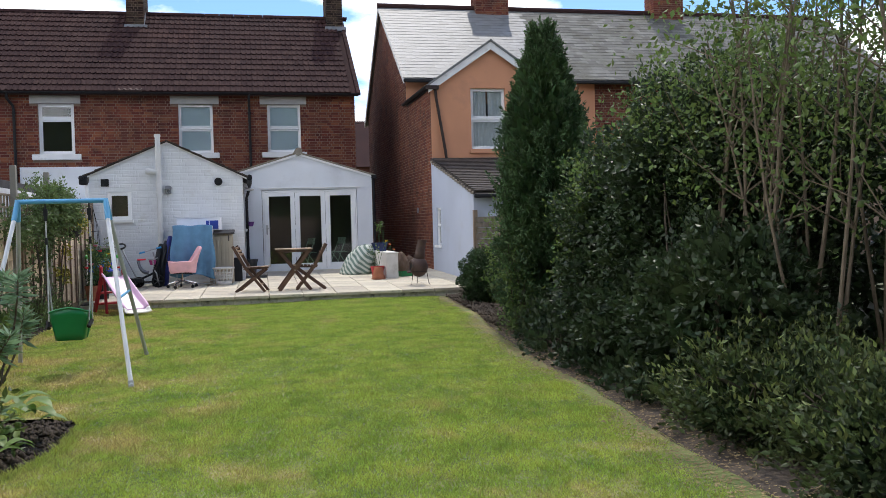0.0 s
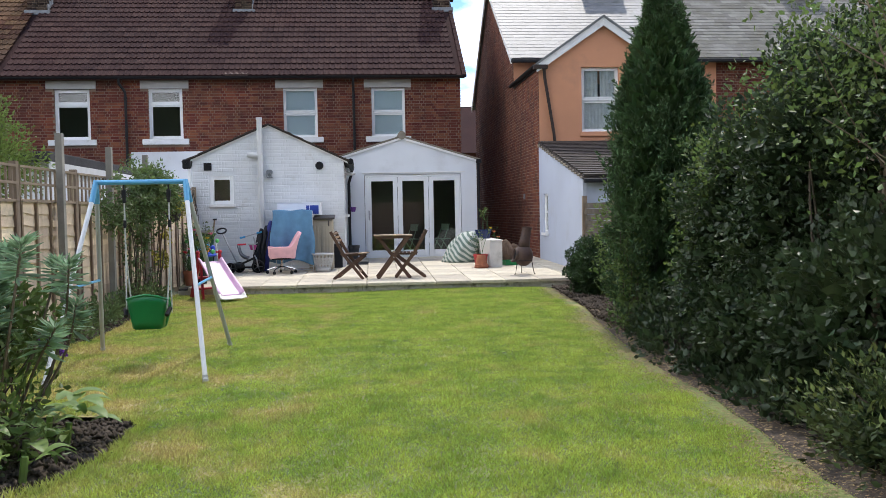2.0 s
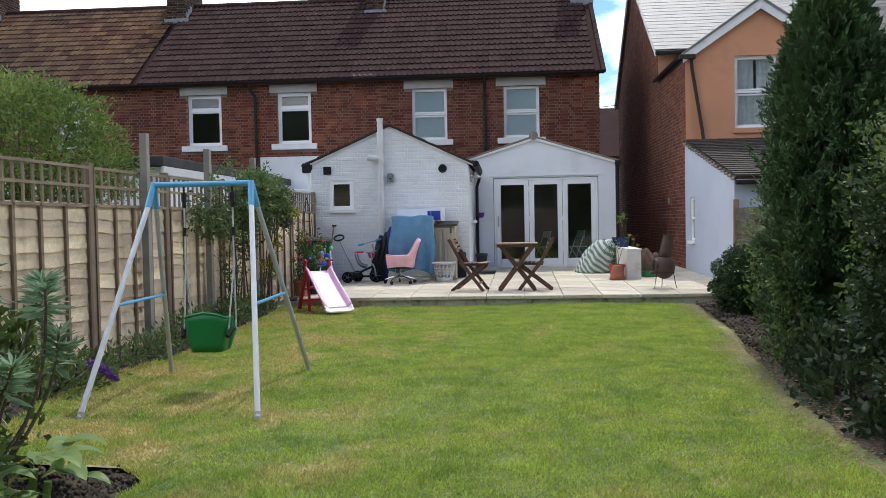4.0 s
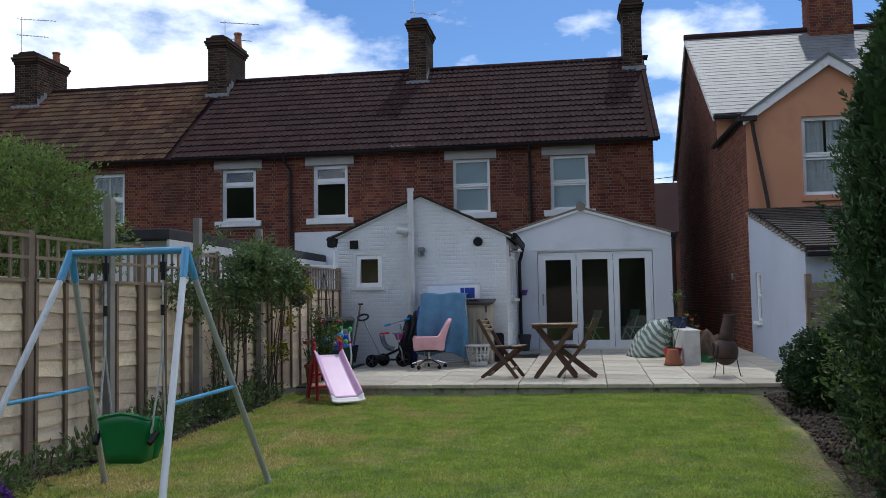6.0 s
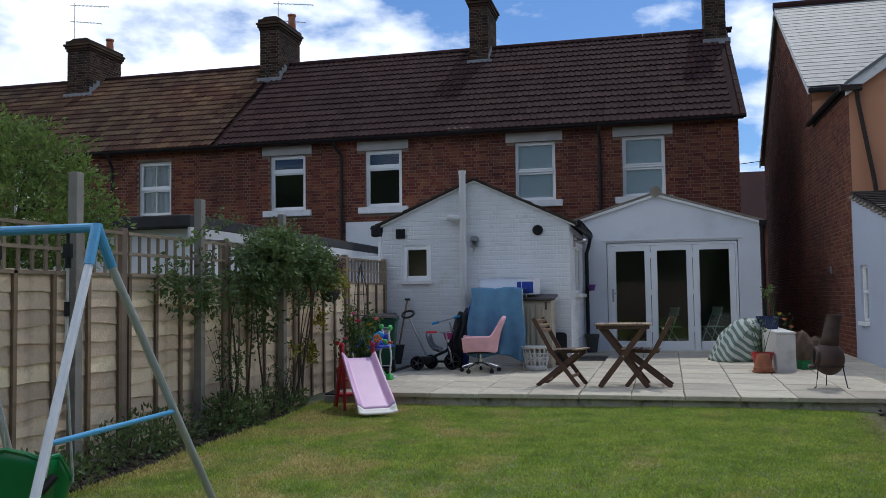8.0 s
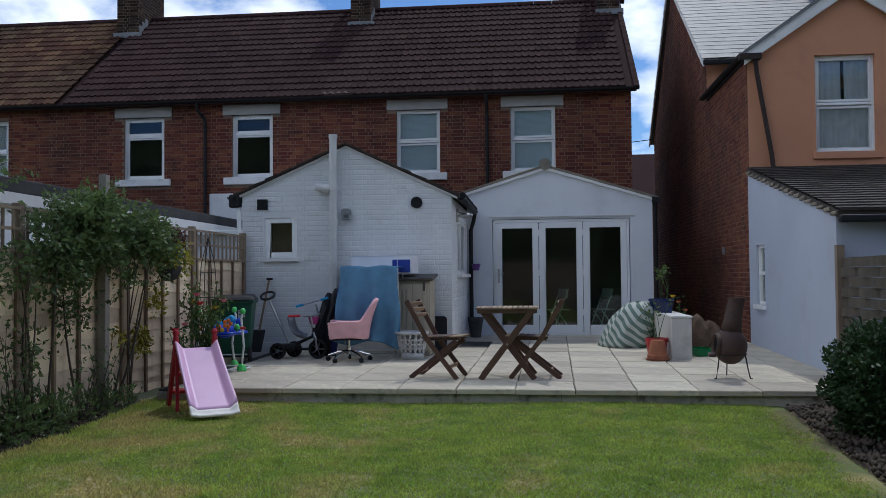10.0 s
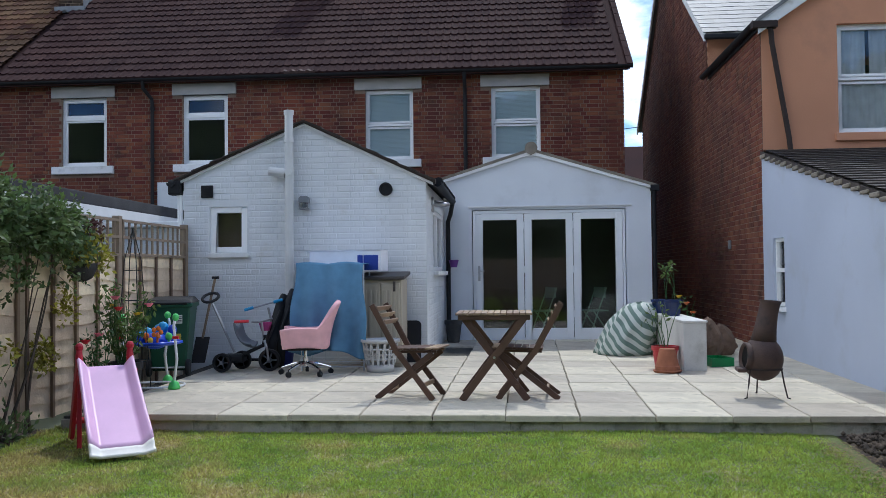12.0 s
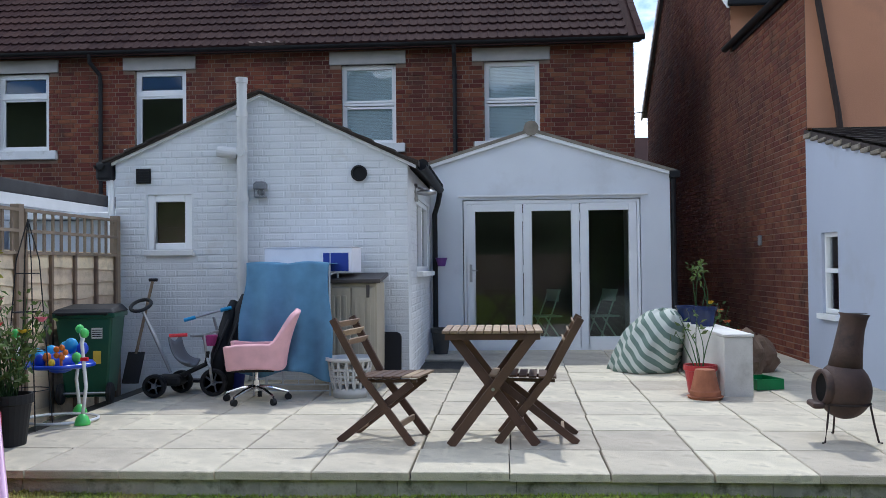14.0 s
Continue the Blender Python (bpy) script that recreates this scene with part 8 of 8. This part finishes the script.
for sx, sy in ((-1, -1), (1, -1), (1, 1), (-1, 1)):
    part("wire", Geo().tube([(-2.25 + 0.13 * sx, 17.2 + 0.13 * sy, zb), (-2.25 + 0.06 * sx, 17.2 + 0.06 * sy, zb + 1.3), (-2.25, 17.2, zb + 1.62)], 0.005, 5), M_BLACK, ob_)
for zz, r_ in ((0.3, 0.12), (0.6, 0.1), (0.9, 0.085), (1.2, 0.068)):
    part("hoop", Geo().tube([(-2.25 + 1.3 * r_ * math.cos(2 * math.pi * k / 16), 17.2 + 1.3 * r_ * math.sin(2 * math.pi * k / 16), zb + zz) for k in range(17)], 0.004, 5, False), M_BLACK, ob_)

# ---- grass ----
N = 560000
y = 2.4 + 13.6 * rs.uniform(0, 1, N) ** 1.25
y[:110000] = rs.uniform(-8, 2.5, 110000)
xl = np.interp(y, [p[0] for p in LEFT_EDGE], [p[1] for p in LEFT_EDGE])
xr = np.interp(y, [p[0] for p in RIGHT_EDGE], [p[1] for p in RIGHT_EDGE])
x = xl - 0.02 + (xr - xl + 0.05) * rs.uniform(0, 1, N)
zb_ = 0.012 * np.sin(x * 1.3 + 0.7 * y) + 0.008 * np.sin(2.1 * y) - 0.004
far_ = np.clip((y - 3) / 11, 0, 1)
clump = 0.75 + 0.35 * np.sin(x * 7 + 3 * np.sin(y * 4)) * np.sin(y * 6 + 2 * np.sin(x * 5))
h = (0.012 + 0.016 * rs.uniform(0, 1, N)) * clump + 0.007
h *= np.where(x - xl < 0.06, 1.9, 1.0)
# worn, thin strip beside the shrubs
worn = 0.22 + 0.14 * np.sin(2.3 * y) * np.sin(5.1 * y + 1) + 0.05 * rs.normal(size=N)
h *= np.clip((xr - x) / np.maximum(worn, 0.06), 0.12, 1.0)
w = 0.0042 + 0.005 * far_ + 0.003 * (y < 2.4)
a = rs.uniform(0, 2 * math.pi, N)
ln = rs.uniform(0.2, 1.1, N) * h
b = rs.uniform(0, 2 * math.pi, N)
p0 = np.stack([x - w * np.cos(a), y - w * np.sin(a), zb_], 1)
p1 = np.stack([x + w * np.cos(a), y + w * np.sin(a), zb_], 1)
p2 = np.stack([x + ln * np.cos(b), y + ln * np.sin(b), zb_ + h], 1)
v = np.stack([p0, p1, p2], 1).reshape(-1, 3)
f = np.arange(3 * N).reshape(-1, 3)
tagged(bulk("grass", v, f, M_GRASS), "short mown grass blades with dry patches", "grass", kind="stuff")
# fallen leaves and litter on the border
M_DRYLEAF = leaf_mat("dry_leaf", (0.3, 0.22, 0.11), (0.17, 0.12, 0.06), 0.8, 0.1)
n = 15000
y = rs.uniform(2.5, 15.6, n)
x = np.interp(y, [p[0] for p in RIGHT_EDGE], [p[1] for p in RIGHT_EDGE]) - 0.03 + np.where(rs.uniform(0, 1, n) < 0.5, -0.15, 0.3) * np.abs(rs.normal(size=n))
P = np.stack([x, y, np.full(n, 0.016)], 1)
v, f = leaves(P, np.stack([np.cos(y * 99), np.sin(y * 99), np.full(n, 0.05)], 1), rs.uniform(0.012, 0.03, n), 0.4, jit=0.12, side=np.array((0.0, 0.0, 1.0)))
tagged(bulk("leaf_litter", v, f, M_DRYLEAF), "dry brown leaf litter along the border", "leaf litter", kind="stuff")

# loose clods on the bare soil
ico = np.array([(1, 0, 0), (-1, 0, 0), (0, 1, 0), (0, -1, 0), (0, 0, 1), (0, 0, -1)], float)
icf = np.array([(0, 2, 4), (2, 1, 4), (1, 3, 4), (3, 0, 4), (2, 0, 5), (1, 2, 5), (3, 1, 5), (0, 3, 5)])
V, Fc = [], []
for (x0, x1, y0, y1, n, s) in ((-1.75, -0.66, 5.2, 6.97, 2600, 0.016), (3.6, 4.9, 9.0, 15.8, 5200, 0.02), (-2.75, -2.2, 9.0, 15.8, 3200, 0.016)):
    for k in range(n):
        x, y = rng.uniform(x0, x1), rng.uniform(y0, y1)
        if edge_at(LEFT_EDGE, y) - 0.02 < x < edge_at(RIGHT_EDGE, y) + 0.02:
            continue
        r_ = s * rng.uniform(0.4, 1.6)
        z = bed_z(x, y) + (0.05 if x > 3 else 0)
        Fc.append(icf + 6 * len(V))
        V.append(np.array((x, y, z + r_ * 0.3)) + ico * r_ * rs.uniform(0.6, 1.3, (6, 3)))
tagged(bulk("soil_clods", np.concatenate(V), np.concatenate(Fc), M_SOIL), "loose dark clods of soil on the beds", "soil", kind="stuff")

# ---- pieces of patio, walls and roof ----
SLABS = []
for s in range(4):
    r = random.Random(80 + s)
    q = [(0.004 + r.uniform(0, 0.003), 0.004 + r.uniform(0, 0.003)) for k in range(4)]
    W, D, H = 0.591, 0.621, 0.05
    g = Geo()
    cr_ = [(0, 0), (W, 0), (W, D), (0, D)]
    g.v = [(cx_, cy_, -H) for cx_, cy_ in cr_] + [(cx_, cy_, -0.006) for cx_, cy_ in cr_] + [(abs(cx_ - q[k][0]), abs(cy_ - q[k][1]), r.uniform(-0.0015, 0.0015)) for k, (cx_, cy_) in enumerate(cr_)]
    g.f = [(3, 2, 1, 0), (8, 9, 10, 11)] + [(k, (k + 1) % 4, (k + 1) % 4 + 4, k + 4) for k in range(4)] + [(k + 4, (k + 1) % 4 + 4, (k + 1) % 4 + 8, k + 8) for k in range(4)]
    SLABS.append(mesh_of("slab", g, M_SLAB))
rng = random.Random(81)
for j in range(14):
    for k in range(12):
        y = PY0 - 0.02 + 0.632 * j
        x = -2.145 + 0.6015 * k + 0.0155 * (y - PY0)
        if (x < EX1 - 0.1 and y > EY - 0.05) or (x < 3.6 and y > DY) or x > NX - 0.1:
            continue
        ob = new("slab", SLABS[rng.randrange(4)])
        ob.parent = patio
        o = patio["world_origin"]
        ob.matrix_basis = pose(x - o[0] + rng.uniform(-0.003, 0.003), y - o[1] + rng.uniform(-0.003, 0.003), patio_z(y) - o[2] + rng.uniform(-0.002, 0.002), 0.83 + rng.uniform(-0.12, 0.12), rng.uniform(-0.12, 0.12), rng.uniform(-0.12, 0.12))
x = PX0
k = 0
while x < 4.9:
    w = rng.choice((0.3, 0.42, 0.44, 0.25))
    g = Geo().box(x, x + w - 0.003, PY0 + 0.02, PY0 + 0.16, -0.06, patio_z(PY0) - 0.052 + rng.uniform(-0.004, 0.0))
    part("block", g, M_BLOCK, patio)
    x += w
M_WBRICK_PIECE = mat("white_painted_brick_piece", (0.7, 0.715, 0.735), 0.65, 0.05, 1.5, 90, 0.5, rand="object", rvar=0.03)
BR = {}


def loose_brick(a, b, c, d, parent, material, face, proud, ch):
    key = (round(b - a, 3), round(d - c, 3), material.name)
    if key not in BR:
        w, h = key[0], key[1]
        BR[key] = mesh_of("brick", brick_geo([(0, w, 0, h)], lambda u, t, z: (u, t, z), proud, random.Random(1), ch), material, fix=False)
    ob = new("brick", BR[key])
    ob.parent = parent
    o = parent["world_origin"]
    ob.location = (a - o[0], face - o[1], c - o[2])


for r in near:
    loose_brick(*r, terrace, M_BRICK_PIECE, FY + 0.006, 0.007, 0.004)
for r in wn_:
    loose_brick(*r, outb, M_WBRICK_PIECE, EY + 0.005, 0.0035, 0.007)
t0 = tile_near[0]
TM = []
for s in range(3):
    g = Geo()
    src = tile_near[s * 7]
    o_ = src[0][0]
    g.v = [(p[0] - o_[0], p[1] - o_[1], p[2] - o_[2]) for p in src[0]]
    g.f = list(src[1])
    TM.append(mesh_of("tile", g, M_TILE_PIECE, fix=False))
o = terrace["world_origin"]
for i, t in enumerate(tile_near):
    ob = new("tile", TM[i % 3])
    ob.parent = terrace
    p = t[0][0]
    ob.location = (p[0] - o[0], p[1] - o[1], p[2] - o[2])

SLATE_ME = []
for s in range(3):
    r = random.Random(90 + s)
    g = Geo()
    lift = 0.012 + 0.001 * s
    for q, h in ((0, 0.002), (0, lift), (0.25, 0.006)):
        for xx in (0, 0.294):
            g.v.append((xx, cs * q - sn * h, sn * q + cs * h))
    g.f = [(0, 1, 3, 2), (2, 3, 5, 4)]
    SLATE_ME.append(mesh_of("slate", g, M_SLATE_PIECE, fix=False))
o = nb["world_origin"]
for i, p in enumerate(slate_near[:300]):
    ob = new("slate", SLATE_ME[i % 3])
    ob.parent = nb
    ob.location = (p[0] - o[0], p[1] - o[1], p[2] - o[2])
